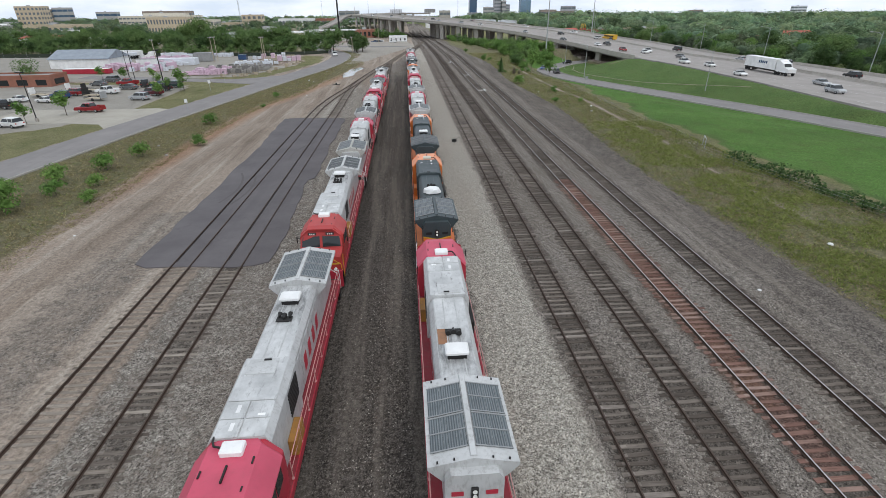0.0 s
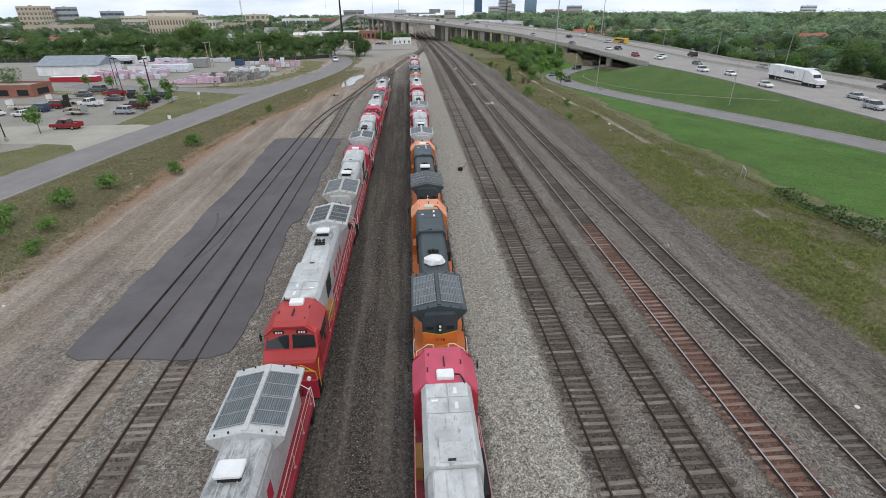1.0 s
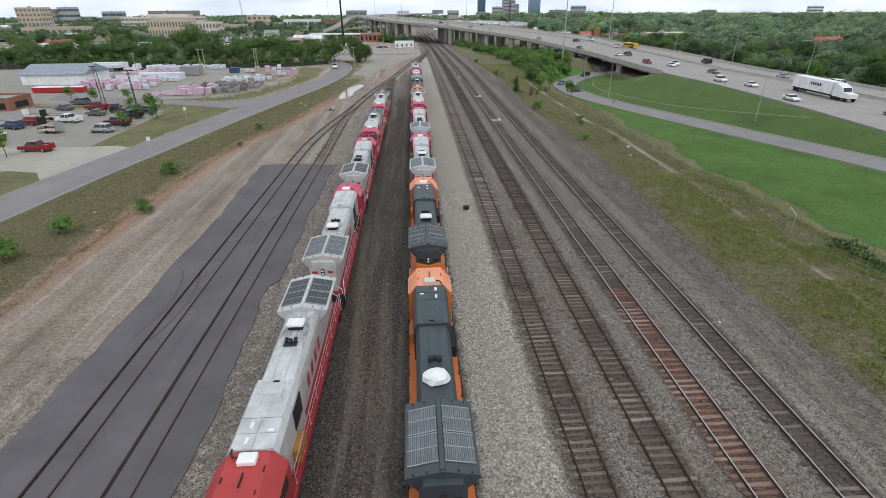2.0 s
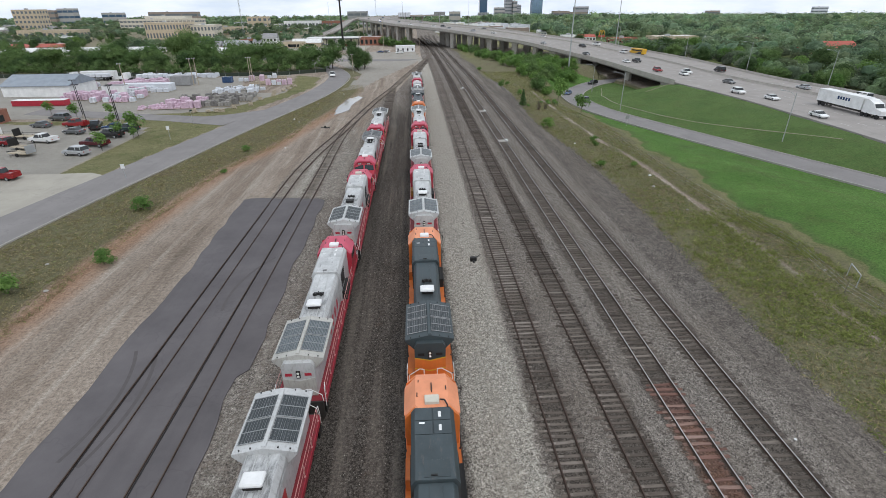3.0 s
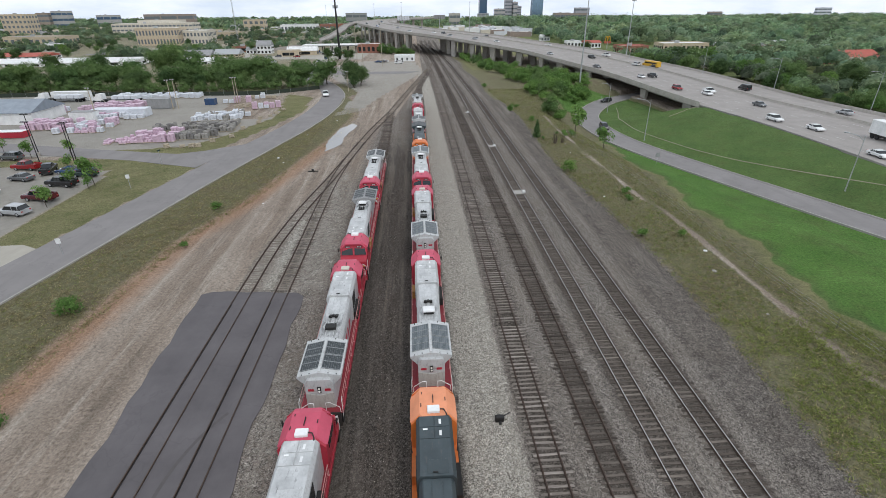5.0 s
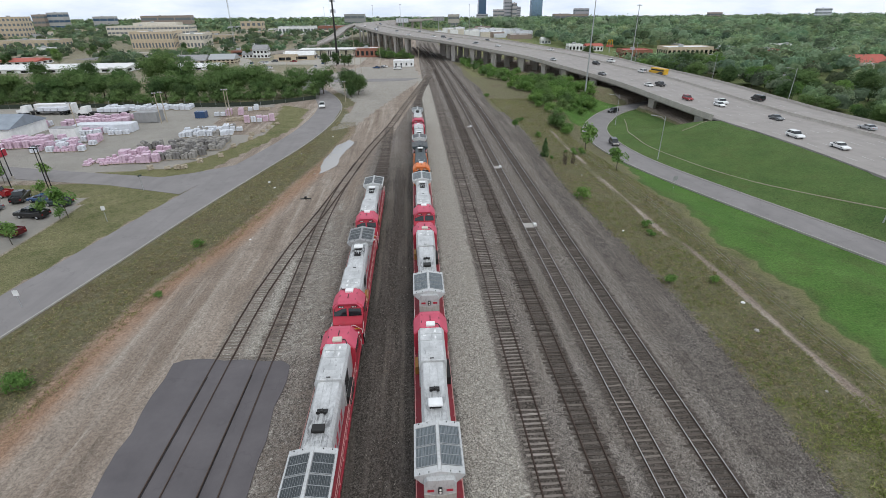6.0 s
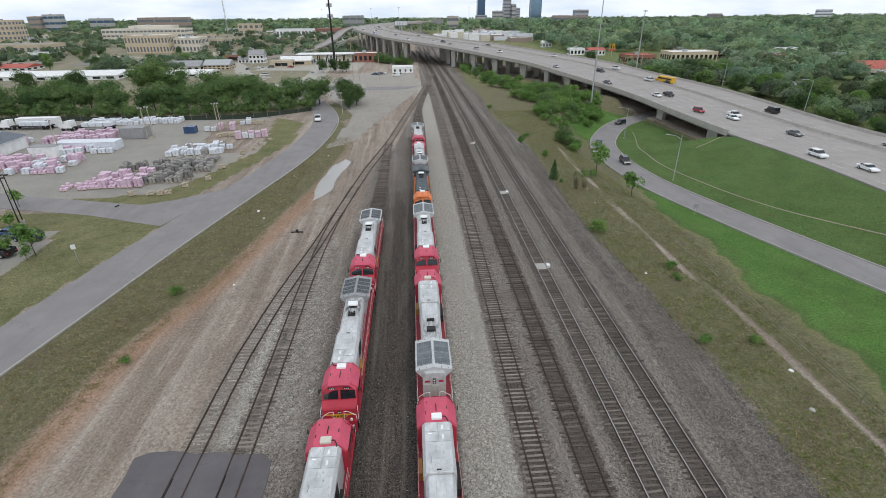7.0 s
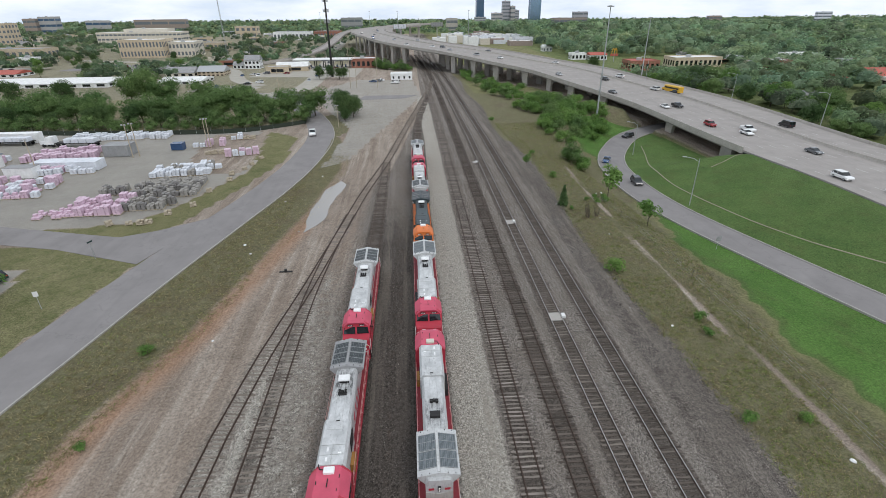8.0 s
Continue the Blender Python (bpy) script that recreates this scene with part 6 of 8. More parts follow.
def scatter(n, seed, x0, x1, y0, y1, keep):
    rs = np.random.default_rng(seed)
    y = y0 * (y1 / y0) ** rs.uniform(0, 1, n * 3)
    x = rs.uniform(0, 1, n * 3)
    x = x0(y) + x * (x1(y) - x0(y))
    ok = keep(x, y)
    return np.stack([x[ok], y[ok]], -1)[:n]


def hw_clear(x, y):
    d, _, side = near_path(x, y, HW_S)
    return (d > 12) & ~((side > 0) & (d < 58))


def east_woods(x, y):
    shops = (x > 118) & (x < 235) & (y > 395) & (y < 560) | (x > 300) & (x < 360) & (y > 470) & (y < 540) | (x > 236) & (x < 290) & (y > 335) & (y < 380)
    return hw_clear(x, y) & ~shops & (x > 100 + 0.0 * y)


def west_woods(x, y):
    rs = np.random.default_rng(4)
    open_ = (x > -150) & (y < 520) | (x > -290) & (y < 345) | (x > -290) & (x < -195) & (y > 500) & (y < 600) | (x > -270) & (x < -120) & (y > 345) & (y < 400)
    streets = (np.sin(x * 0.021 + 1) + np.cos(y * 0.016)) > 1.15
    return hw_clear(x, y) & ~open_ & ~streets & (x < -30 - 0.02 * y)


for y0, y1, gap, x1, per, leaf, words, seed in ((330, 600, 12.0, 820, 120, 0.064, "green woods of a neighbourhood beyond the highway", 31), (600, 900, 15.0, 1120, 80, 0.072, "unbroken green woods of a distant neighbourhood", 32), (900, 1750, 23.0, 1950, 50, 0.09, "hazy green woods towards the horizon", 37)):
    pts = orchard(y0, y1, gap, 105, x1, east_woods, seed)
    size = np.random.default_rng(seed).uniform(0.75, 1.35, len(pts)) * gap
    forest("far_woods", pts, size, per, leaf, M_FOREST_HAZY, words, seed)
pts = scatter(420, 23, lambda y: 135 + 0.0 * y, lambda y: 180 + 1.0 * y, 120, 420, east_woods)
size = np.random.default_rng(5).uniform(8, 12, len(pts))
forest("near_woods", pts, size, 300, 0.05, M_FOREST_HAZY, "dense green woods behind the highway", 35, 0.78, 8)
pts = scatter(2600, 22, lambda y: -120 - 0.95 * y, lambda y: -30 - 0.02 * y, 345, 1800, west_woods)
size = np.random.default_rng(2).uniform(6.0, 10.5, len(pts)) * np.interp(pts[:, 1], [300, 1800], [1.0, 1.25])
forest("far_woods", pts, size, 64, 0.085, M_FOREST_HAZY, "scattered dark green trees among distant buildings", 33, 0.7)
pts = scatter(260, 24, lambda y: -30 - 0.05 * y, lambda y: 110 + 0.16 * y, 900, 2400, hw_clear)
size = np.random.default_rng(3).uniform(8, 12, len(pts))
forest("far_woods", pts, size, 100, 0.09, M_FOREST_HAZY, "dark trees towards the city skyline", 34)

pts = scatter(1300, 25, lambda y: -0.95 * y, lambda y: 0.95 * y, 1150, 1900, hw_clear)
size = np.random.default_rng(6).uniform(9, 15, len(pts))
forest("skyline_woods", pts, size, 30, 0.15, M_FOREST_HAZY, "hazy green treetops along the horizon", 36)

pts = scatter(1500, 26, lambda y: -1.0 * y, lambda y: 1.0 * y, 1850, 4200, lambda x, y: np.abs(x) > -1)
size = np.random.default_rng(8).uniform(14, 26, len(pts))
forest("skyline_woods", pts, size, 14, 0.2, M_FOREST_HAZY, "hazy woods on the horizon", 38, 0.9)


def tufts(name, n, seed, where, material, label, h=(0.15, 0.45), blades=6):
    rs = np.random.default_rng(seed)
    xy = where(rs, n)
    z = ground_z(xy[:, 0], xy[:, 1])
    m = len(xy)
    base = np.repeat(np.concatenate([xy, z[:, None]], 1), blades, 0) + np.concatenate([rs.normal(0, 0.16, (m * blades, 2)), np.zeros((m * blades, 1))], 1)
    hgt = rs.uniform(h[0], h[1], (m * blades, 1)) * np.repeat(rs.uniform(0.5, 1.2, (m, 1)), blades, 0)
    a = rs.uniform(0, math.tau, m * blades)
    side = np.stack([np.cos(a), np.sin(a), 0 * a], -1) * rs.uniform(0.02, 0.055, (m * blades, 1))
    lean = np.concatenate([rs.normal(0, 1.0, (m * blades, 2)) * hgt, hgt * 0.8], 1)
    v = np.stack([base - side, base + side, base + lean], 1).reshape(-1, 3)
    f = np.arange(len(v)).reshape(-1, 3)
    return tagged(new(name, raw_mesh(name, v, f, material)), label, "grass", kind="stuff")


def west_verge(rs, n):
    y = 28 + 190 * rs.random(n * 2) ** 1.3
    road = np.interp(y, ROAD_S[:, 1], ROAD_S[:, 0]) + 5.0
    edge = np.interp(y, DIRT_EDGE[:, 1], DIRT_EDGE[:, 0])
    x = road + (edge - road) * rs.random(n * 2)
    keep = np.array([noise.noise((a * 0.22, b * 0.22, 3.0)) for a, b in zip(x, y)]) > -0.95
    return np.stack([x, y], -1)[keep][:n]


def east_verge(rs, n):
    y = 18 + 240 * rs.random(n * 2) ** 1.3
    x0 = 20.5 + np.sin(y * 0.07)
    x = x0 + (np.interp(y, [0, 53, 97, 130, 180, 250], [39, 38, 34, 34, 37, 36]) - x0) * rs.random(n * 2)
    keep = (np.array([noise.noise((a * 0.18, b * 0.18, 9.0)) for a, b in zip(x, y)]) > -0.95) & (near_path(x, y, SR_S)[0] > 5) & (near_path(x, y, BANK_PATH)[0] > 0.55)
    return np.stack([x, y], -1)[keep][:n]


tufts("dry_grass", 16000, 41, west_verge, M_GRASS_DRY, "dry straw-coloured verge grass", (0.10, 0.32))
tufts("verge_grass", 4500, 42, west_verge, M_GRASS_GREEN, "green weeds among dry verge grass", (0.06, 0.20))
def lush_verge(rs, n):
    y = 20 + 78 * rs.random(n) ** 1.5
    x = 21.5 + 14.0 * rs.random(n) ** 0.8
    keep = np.array([noise.noise((a * 0.2, b * 0.2, 21.0)) for a, b in zip(x, y)]) > -0.15
    return np.stack([x, y], -1)[keep]


tufts("verge_grass", 11000, 45, lush_verge, M_GRASS_GREEN, "tall green grass on the near bank", (0.18, 0.5), 8)
tufts("dry_grass", 17000, 43, east_verge, M_GRASS_DRY, "dry brown grass on the railway bank", (0.08, 0.26))
tufts("verge_grass", 17000, 44, east_verge, M_GRASS_GREEN, "green tufts on the railway bank", (0.08, 0.27))


def fence_vines(rs, n):
    y = rs.uniform(40, 73, n)
    x = np.interp(y, [40, 52, 62, 70, 73], [38.5, 37.3, 35.6, 34.8, 34.2]) + rs.normal(0, 0.55, n)
    return np.stack([x, y], -1)


rs = np.random.default_rng(50)
vx = fence_vines(rs, 2600)
vz = ground_z(vx[:, 0], vx[:, 1]) + rs.uniform(0, 1, 2600) ** 0.7 * (1.2 + 0.9 * np.sin(vx[:, 1] * 0.9) * np.cos(vx[:, 1] * 0.37))
v, f = leaf_quads(rs, np.concatenate([vx, vz[:, None]], 1), rs.normal(0, 1, (2600, 3)), 0.17)
tagged(new("vines", raw_mesh("vines", v, f, M_LEAF_DARK)), "dark green vines overgrowing a wire fence", "vines", kind="stuff")

# ---- vehicles ----
def car_meshes(style):
    """Meshes of one style: body, glass, roof, lights. Nose towards +y."""
    L, W, H = {"sedan": (4.7, 1.8, 1.42), "suv": (4.7, 1.9, 1.75), "pickup": (5.6, 1.95, 1.85), "van": (5.2, 2.0, 2.05)}[style]
    h, w = L / 2, W / 2
    if style == "sedan":
        low = [(-h, 0.35), (h - 0.1, 0.35), (h, 0.55), (h - 0.15, 0.72), (0.85, 0.92), (-1.55, 0.97), (-h + 0.05, 0.92)]
        cab = [(0.95, 0.9), (0.25, H - 0.04), (-0.95, H - 0.02), (-1.75, 0.95)]
    elif style == "suv":
        low = [(-h, 0.4), (h - 0.1, 0.4), (h, 0.7), (h - 0.2, 0.95), (1.0, 1.08), (-h + 0.05, 1.1)]
        cab = [(1.1, 1.06), (0.45, H - 0.05), (-1.9, H - 0.04), (-h + 0.1, 1.08)]
    elif style == "pickup":
        low = [(-h, 0.45), (h - 0.1, 0.45), (h, 0.8), (h - 0.15, 1.05), (1.35, 1.15), (-h + 0.03, 1.15)]
        cab = [(1.35, 1.12), (0.75, H - 0.04), (-0.75, H - 0.03), (-0.95, 1.14)]
    else:
        low = [(-h, 0.4), (h - 0.1, 0.4), (h, 0.7), (h - 0.3, 1.0), (1.7, 1.15), (-h + 0.03, 1.15)]
        cab = [(1.75, 1.12), (1.15, H - 0.05), (-h + 0.15, H - 0.03), (-h + 0.05, 1.12)]
    body = ring_loft([[(x, y, 0.35 + (z - 0.35) * k) for y, z in low] for x, k in ((-w, 0.86), (-w + 0.1, 1.0), (w - 0.1, 1.0), (w, 0.86))])
    if style == "pickup":
        body.box(-w + 0.02, -w + 0.14, -h + 0.05, -1.0, 1.1, 1.32).box(w - 0.14, w - 0.02, -h + 0.05, -1.0, 1.1, 1.32).box(-w + 0.1, w - 0.1, -h + 0.03, -h + 0.12, 1.1, 1.32)
    glass = ring_loft([[(x * k, y, z) for (y, z), k in zip(cab, (1, 0.86, 0.86, 1))] for x in (-w + 0.08, w - 0.08)])
    (y1, z1), (y2, z2) = cab[1], cab[2]
    roof = Shape()
    roof.box(-w * 0.82, w * 0.82, y2 + 0.02, y1 - 0.02, z1 - 0.05, H, 0.02)
    for yy in ((y1 + y2) / 2, y2 + 0.1):
        roof.box(-w * 0.9, w * 0.9, yy - 0.05, yy + 0.05, cab[0][1], z1 - 0.02)
    if style == "van":
        roof.box(-w * 0.955, w * 0.955, y2 + 0.1, 0.4, 1.1, H - 0.3)
    lamp = Shape()
    lamp.box(-w + 0.12, -w + 0.45, h - 0.14, h - 0.02, 0.6, 0.74).box(w - 0.45, w - 0.12, h - 0.14, h - 0.02, 0.6, 0.74)
    tail = Shape()
    tail.box(-w + 0.1, -w + 0.35, -h - 0.01, -h + 0.05, 0.75, 0.92).box(w - 0.35, w - 0.1, -h - 0.01, -h + 0.05, 0.75, 0.92)
    return body, glass, roof, lamp, tail, h * 0.6


s = Shape()
s.tube((-0.11, 0, 0.34), (0.11, 0, 0.34), 0.34, 14)
CAR_TYRE = s.mesh("tyre", M_TYRE)
s = Shape()
s.tube((-0.12, 0, 0.34), (0.12, 0, 0.34), 0.2, 10)
CAR_RIM = s.mesh("rim", M_STEEL)
M_TAIL = plain("tail_lamp", (0.35, 0.02, 0.02), 0.3)
CAR_PAINT = {n: paint("car_" + n, c, 0.25, 0.03, spec=0.6) for n, c in (("white", (0.75, 0.75, 0.74)), ("silver", (0.40, 0.41, 0.42)), ("black", (0.015, 0.015, 0.017)), ("red", (0.26, 0.012, 0.016)), ("maroon", (0.09, 0.012, 0.018)), ("blue", (0.03, 0.07, 0.16)), ("grey", (0.12, 0.125, 0.13)), ("green", (0.02, 0.045, 0.04)))}
STYLES = {k: car_meshes(k) for k in ("sedan", "suv", "pickup", "van")}
MADE = {}
WORDS = {"sedan": "four-door car", "suv": "sport utility car", "pickup": "pickup truck", "van": "passenger van"}


def car(style, colour, x, y, z, angle, where="parked in the car park"):
    m = pose(x, y, z, 0, 0, angle)
    key = (style, colour, where)
    if key in MADE:
        return copy_thing(MADE[key], m)
    body, glass, roof, lamp, tail, axle = STYLES[style]
    ob = thing("car" if style in ("sedan", "suv") else style if style == "van" else "pickup_truck", f"{colour} {WORDS[style]} {where}", "car", "cars " + where, m=m)
    part("body", body, CAR_PAINT[colour], ob)
    part("window_band", glass, M_GLASS, ob)
    part("roof", roof, CAR_PAINT[colour], ob)
    part("headlights", lamp, M_LAMP, ob)
    part("tail_lights", tail, M_TAIL, ob)
    w = 0.82 if style == "sedan" else 0.87
    for sx in (-w, w):
        for sy in (-axle, axle):
            t = new("wheel", CAR_TYRE)
            t.parent, t.matrix_basis = ob, pose(sx, sy, 0)
            r = new("rim", CAR_RIM)
            r.parent = t
    MADE[key] = ob
    return ob


def lot_car(style, colour, x, y, angle):
    return car(style, colour, x, y, ground_z(x, y) + 0.03, angle)


for style, colour, x, y, ang in (("suv", "white", -83.1, 105.8, 70), ("pickup", "black", -98.7, 126, 75), ("sedan", "white", -93.7, 132.7, 72), ("sedan", "white", -101, 134.5, 72), ("suv", "blue", -94.1, 138.7, 72),
                                 ("suv", "red", -93, 142.5, 72), ("pickup", "white", -85.9, 144.1, 80), ("sedan", "grey", -84.2, 151.4, 75), ("suv", "silver", -73.2, 133.8, 78), ("pickup", "maroon", -73.4, 140.2, 78),
                                 ("pickup", "red", -76.7, 119.6, 85), ("pickup", "black", -74.3, 147.5, 78), ("pickup", "red", -87.8, 158.3, 80), ("pickup", "black", -82.1, 156.1, 20), ("sedan", "blue", -77.7, 155, 78), ("sedan", "grey", -95.8, 158.5, 75),
                                 ("suv", "green", -73.3, 152.9, 78), ("suv", "grey", -96.1, 165.8, 80)):
    lot_car(style, colour, x, y, ang)


def highway_car(style, colour, y, off, towards):
    x, yy, z, ang = hw_at(y, off)
    return car(style, colour, x, yy, z + 0.01, math.degrees(ang) + (180 if towards else 0), "driving on the highway")


# near carriageway comes towards the yard's near end, the far one goes ahead
for style, colour, y, off in (("suv", "white", 185, 4.5), ("sedan", "white", 174, 7.2), ("sedan", "white", 150, 3.0), ("sedan", "white", 228, 12.5), ("pickup", "white", 232, 15.5), ("suv", "red", 240, 8.0), ("pickup", "black", 270, 13.5),
                              ("sedan", "white", 270, 8.5), ("sedan", "grey", 205, 16.0), ("sedan", "silver", 346, 7.0), ("suv", "black", 325, 21.0), ("sedan", "white", 402, 16.0), ("sedan", "grey", 300, 5.0), ("suv", "grey", 460, 18.0), ("sedan", "silver", 130, 12.0), ("suv", "silver", 118, 6.5)):
    highway_car(style, colour, y, off, True)
for style, colour, y, off in (("sedan", "silver", 190, 30.0), ("suv", "black", 292, 30.0), ("pickup", "white", 330, 33.0), ("suv", "white", 300, 27.5), ("van", "black", 236, 31.5), ("suv", "black", 142, 29.0), ("van", "white", 172, 31.0), ("sedan", "grey", 430, 31.0), ("sedan", "white", 375, 34.0)):
    highway_car(style, colour, y, off, False)
car("suv", "black", 45.9, 197.5, -3.32, 174, "driving on the service road")
car("sedan", "blue", 46.8, 220.1, -4.35, 150, "driving on the service road")
car("suv", "black", 67.2, 253.4, -5.78, 120, "driving on the service road")
car("pickup", "white", -41.0, 243.0, ground_z(-41, 243) + 0.07, 190, "driving on the yard road")


def semi_truck(y, off):
    x, yy, z, ang = hw_at(y, off)
    ob = thing("semi_truck", "white articulated lorry with long box trailer", "truck", m=pose(x, yy, z + 0.01, 0, 0, math.degrees(ang) + 180))
    s = Shape()
    s.box(-1.3, 1.3, -10.5, 4.3, 1.15, 4.05, 0.04)
    part("trailer", s, M_WHITE, ob)
    for sx in (-1, 1):
        for k in range(5):
            s = Shape()
            s.box(min(sx * 1.3, sx * 1.312), max(sx * 1.3, sx * 1.312), -3.6 + k * 0.85, -3.0 + k * 0.85, 2.5, 3.2)
            part("emblem_block", s, CAR_PAINT["blue"], ob)
    s = ring_loft([[(-1.2, yy_, zz) for yy_, zz in ((4.6, 0.9), (10.0, 0.9), (10.1, 1.9), (8.1, 2.2), (7.4, 3.2), (5.6, 3.9), (4.6, 3.9))], [(1.2, yy_, zz) for yy_, zz in ((4.6, 0.9), (10.0, 0.9), (10.1, 1.9), (8.1, 2.2), (7.4, 3.2), (5.6, 3.9), (4.6, 3.9))]])
    cabp = part("cab", s, M_WHITE, ob)
    s = Shape()
    s.add([(-1.05, 8.08, 2.28), (1.05, 8.08, 2.28), (1.0, 7.5, 3.12), (-1.0, 7.5, 3.12)], [(0, 1, 2, 3)])
    part("windscreen", s, M_GLASS, cabp)
    s = Shape()
    s.box(-1.1, 1.1, -10.2, 9.8, 0.7, 1.1)
    part("chassis", s, M_UNDER, ob)
    for wy in (-9.3, -8.0, 4.9, 6.2, 9.2):
        for sx in (-1.05, 1.05):
            s = Shape()
            s.tube((sx - 0.16, wy, 0.5), (sx + 0.16, wy, 0.5), 0.5, 14)
            part("wheel", s, M_TYRE, ob)
    return ob


semi_truck(156, 15.0)


def school_bus(y, off):
    x, yy, z, ang = hw_at(y, off)
    ob = thing("school_bus", "yellow school bus driving on the highway", "bus", m=pose(x, yy, z + 0.01, 0, 0, math.degrees(ang)))
    s = Shape()
    s.box(-1.2, 1.2, -5.5, 4.0, 0.6, 3.0, 0.12).box(-1.0, 1.0, 4.0, 5.6, 0.6, 1.7, 0.1)
    part("body", s, M_YELLOW, ob)
    s = Shape()
    s.box(-1.22, 1.22, -5.0, 3.6, 1.85, 2.45)
    part("window_band", s, M_GLASS, ob)
    s = Shape()
    s.box(-1.0, 1.0, 3.98, 4.03, 1.8, 2.6)
    part("windscreen", s, M_GLASS, ob)
    for wy in (-3.6, 4.4):
        for sx in (-1.05, 1.05):
            s = Shape()
            s.tube((sx - 0.15, wy, 0.48), (sx + 0.15, wy, 0.48), 0.48, 12)
            part("wheel", s, M_TYRE, ob)


school_bus(294, 30.5)


def utility_trailer(x, y, angle, ramp):
    """A flat utility trailer with rails and its ramp stood up."""
    ob = thing("utility_trailer", "black steel utility trailer with raised ramp", "trailer", "trailers in the car park", m=pose(x, y, ground_z(x, y) + 0.03, 0, 0, angle))
    s = Shape()
    s.box(-1.0, 1.0, -2.2, 2.2, 0.5, 0.62, 0.02)
    part("deck", s, M_LUMBER, ob)
    s = Shape()
    for sx in (-1.0, 1.0):
        s.pipe([(sx, -2.2, 0.6), (sx, -2.2, 1.0), (sx, 2.2, 1.0), (sx, 2.2, 0.6)], 0.04, 5)
    s.pipe([(-0.9, 2.2, 0.55), (0, 3.6, 0.5), (0.9, 2.2, 0.55)], 0.05, 5)
    part("frame", s, M_BLACK, ob)
    s = Shape()
    s.box(-0.95, 0.95, -2.3, -2.22, 0.6, 2.1)
    part("ramp", s, ramp, ob)
    for sx in (-1.12, 1.12):
        s = Shape()
        s.tube((sx - 0.1, 0, 0.33), (sx + 0.1, 0, 0.33), 0.33, 12)
        part("wheel", s, M_TYRE, ob)


for x, y, a, r in ((-100.2, 141.3, -100, M_WHITE), (-91.4, 147.7, -95, M_BLACK), (-86.4, 138.7, -110, M_BLACK), (-96, 148.8, -95, M_WHITE), (-83.4, 134.2, 75, M_STEEL)):
    utility_trailer(x, y, a, r)


# ---- lamps, poles, signs ----
def lamp_pole(x, y, height, arm, angle, label="tall galvanised street lamp with one arm", z=None):
    ob = thing("street_lamp", label, "street lamp", "street lamps", m=pose(x, y, ground_z(x, y) if z is None else z, 0, 0, angle))
    s = Shape()
    s.tube((0, 0, 0), (0, 0, height), 0.11, 8, 0.06)
    part("pole", s, M_STEEL, ob)
    s = Shape()
    s.pipe([(0, 0, height - 0.9), (arm * 0.4, 0, height - 0.2), (arm, 0, height)], 0.05, 6)
    part("arm", s, M_STEEL, ob)
    s = Shape()
    s.box(arm - 0.1, arm + 0.75, -0.17, 0.17, height - 0.08, height + 0.08, 0.03)
    part("lamp_head", s, M_STEEL, ob)
    return ob


for x, y, h, a, ang in ((50.8, 181.4, 10.5, 2.6, 150), (58.8, 229.4, 10.0, 2.4, 160), (67.4, 136.1, 10.0, 2.4, 120)):
    lamp_pole(x, y, h, a, ang)
for y in (150, 192, 233, 275, 318):
    x, yy, z, _ = hw_at(y, 40.5)
    lamp_pole(x, yy, 11.5, 3.2, 180, "highway lamp with a long arm", z=z - 0.4)


def high_mast(x, y, height, z=None):
    ob = thing("high_mast_light", "very tall slender steel floodlight mast", "street lamp", "floodlight masts", m=pose(x, y, ground_z(x, y) if z is None else z))
    s = Shape()
    s.tube((0, 0, 0), (0, 0, height), 0.34, 10, 0.14)
    part("mast", s, M_STEEL, ob)
    s = Shape()
    s.tube((0, 0, height - 0.3), (0, 0, height), 0.5, 10)
    ring = part("lamp_ring", s, M_STEEL, ob)
    for k in range(6):
        a = k * math.tau / 6
        s = Shape()
        s.box(math.cos(a) * 0.9 - 0.25, math.cos(a) * 0.9 + 0.25, math.sin(a) * 0.9 - 0.25, math.sin(a) * 0.9 + 0.25, height - 0.5, height - 0.1, 0.05)
        part("floodlight", s, M_STEEL, ring)
    return ob


high_mast(60.5, 268, 38.5)
x, yy, z, _ = hw_at(330, 46)
high_mast(x, yy, 36, z=-5)
for x, y, h in ((-20, 640, 38), (-60, 800, 38), (60, 700, 38), (-150, 960, 38)):
    high_mast(x, y, h)


def cell_tower(x, y, height):
    ob = thing("cell_tower", "dark monopole mast with antenna panels", "mast", m=pose(x, y, ground_z(x, y)))
    s = Shape()
    s.tube((0, 0, 0), (0, 0, height), 0.75, 10, 0.42)
    part("pole", s, M_BLACK, ob)
    for z in (height - 2.5, height - 8.0, height - 14.0):
        s = Shape()
        for k in range(6):
            a = k * math.tau / 6
            s.pipe([(0, 0, z), (math.cos(a) * 1.5, math.sin(a) * 1.5, z)], 0.07, 5)
        fr = part("antenna_frame", s, M_STEEL, ob)
        for k in range(6):
            a = k * math.tau / 6
            s = Shape()
            s.box(math.cos(a) * 1.55 - 0.18, math.cos(a) * 1.55 + 0.18, math.sin(a) * 1.55 - 0.18, math.sin(a) * 1.55 + 0.18, z - 1.0, z + 1.0, 0.03)
            part("antenna_panel", s, M_STEEL, fr)
    return ob


cell_tower(-58.5, 415, 46)


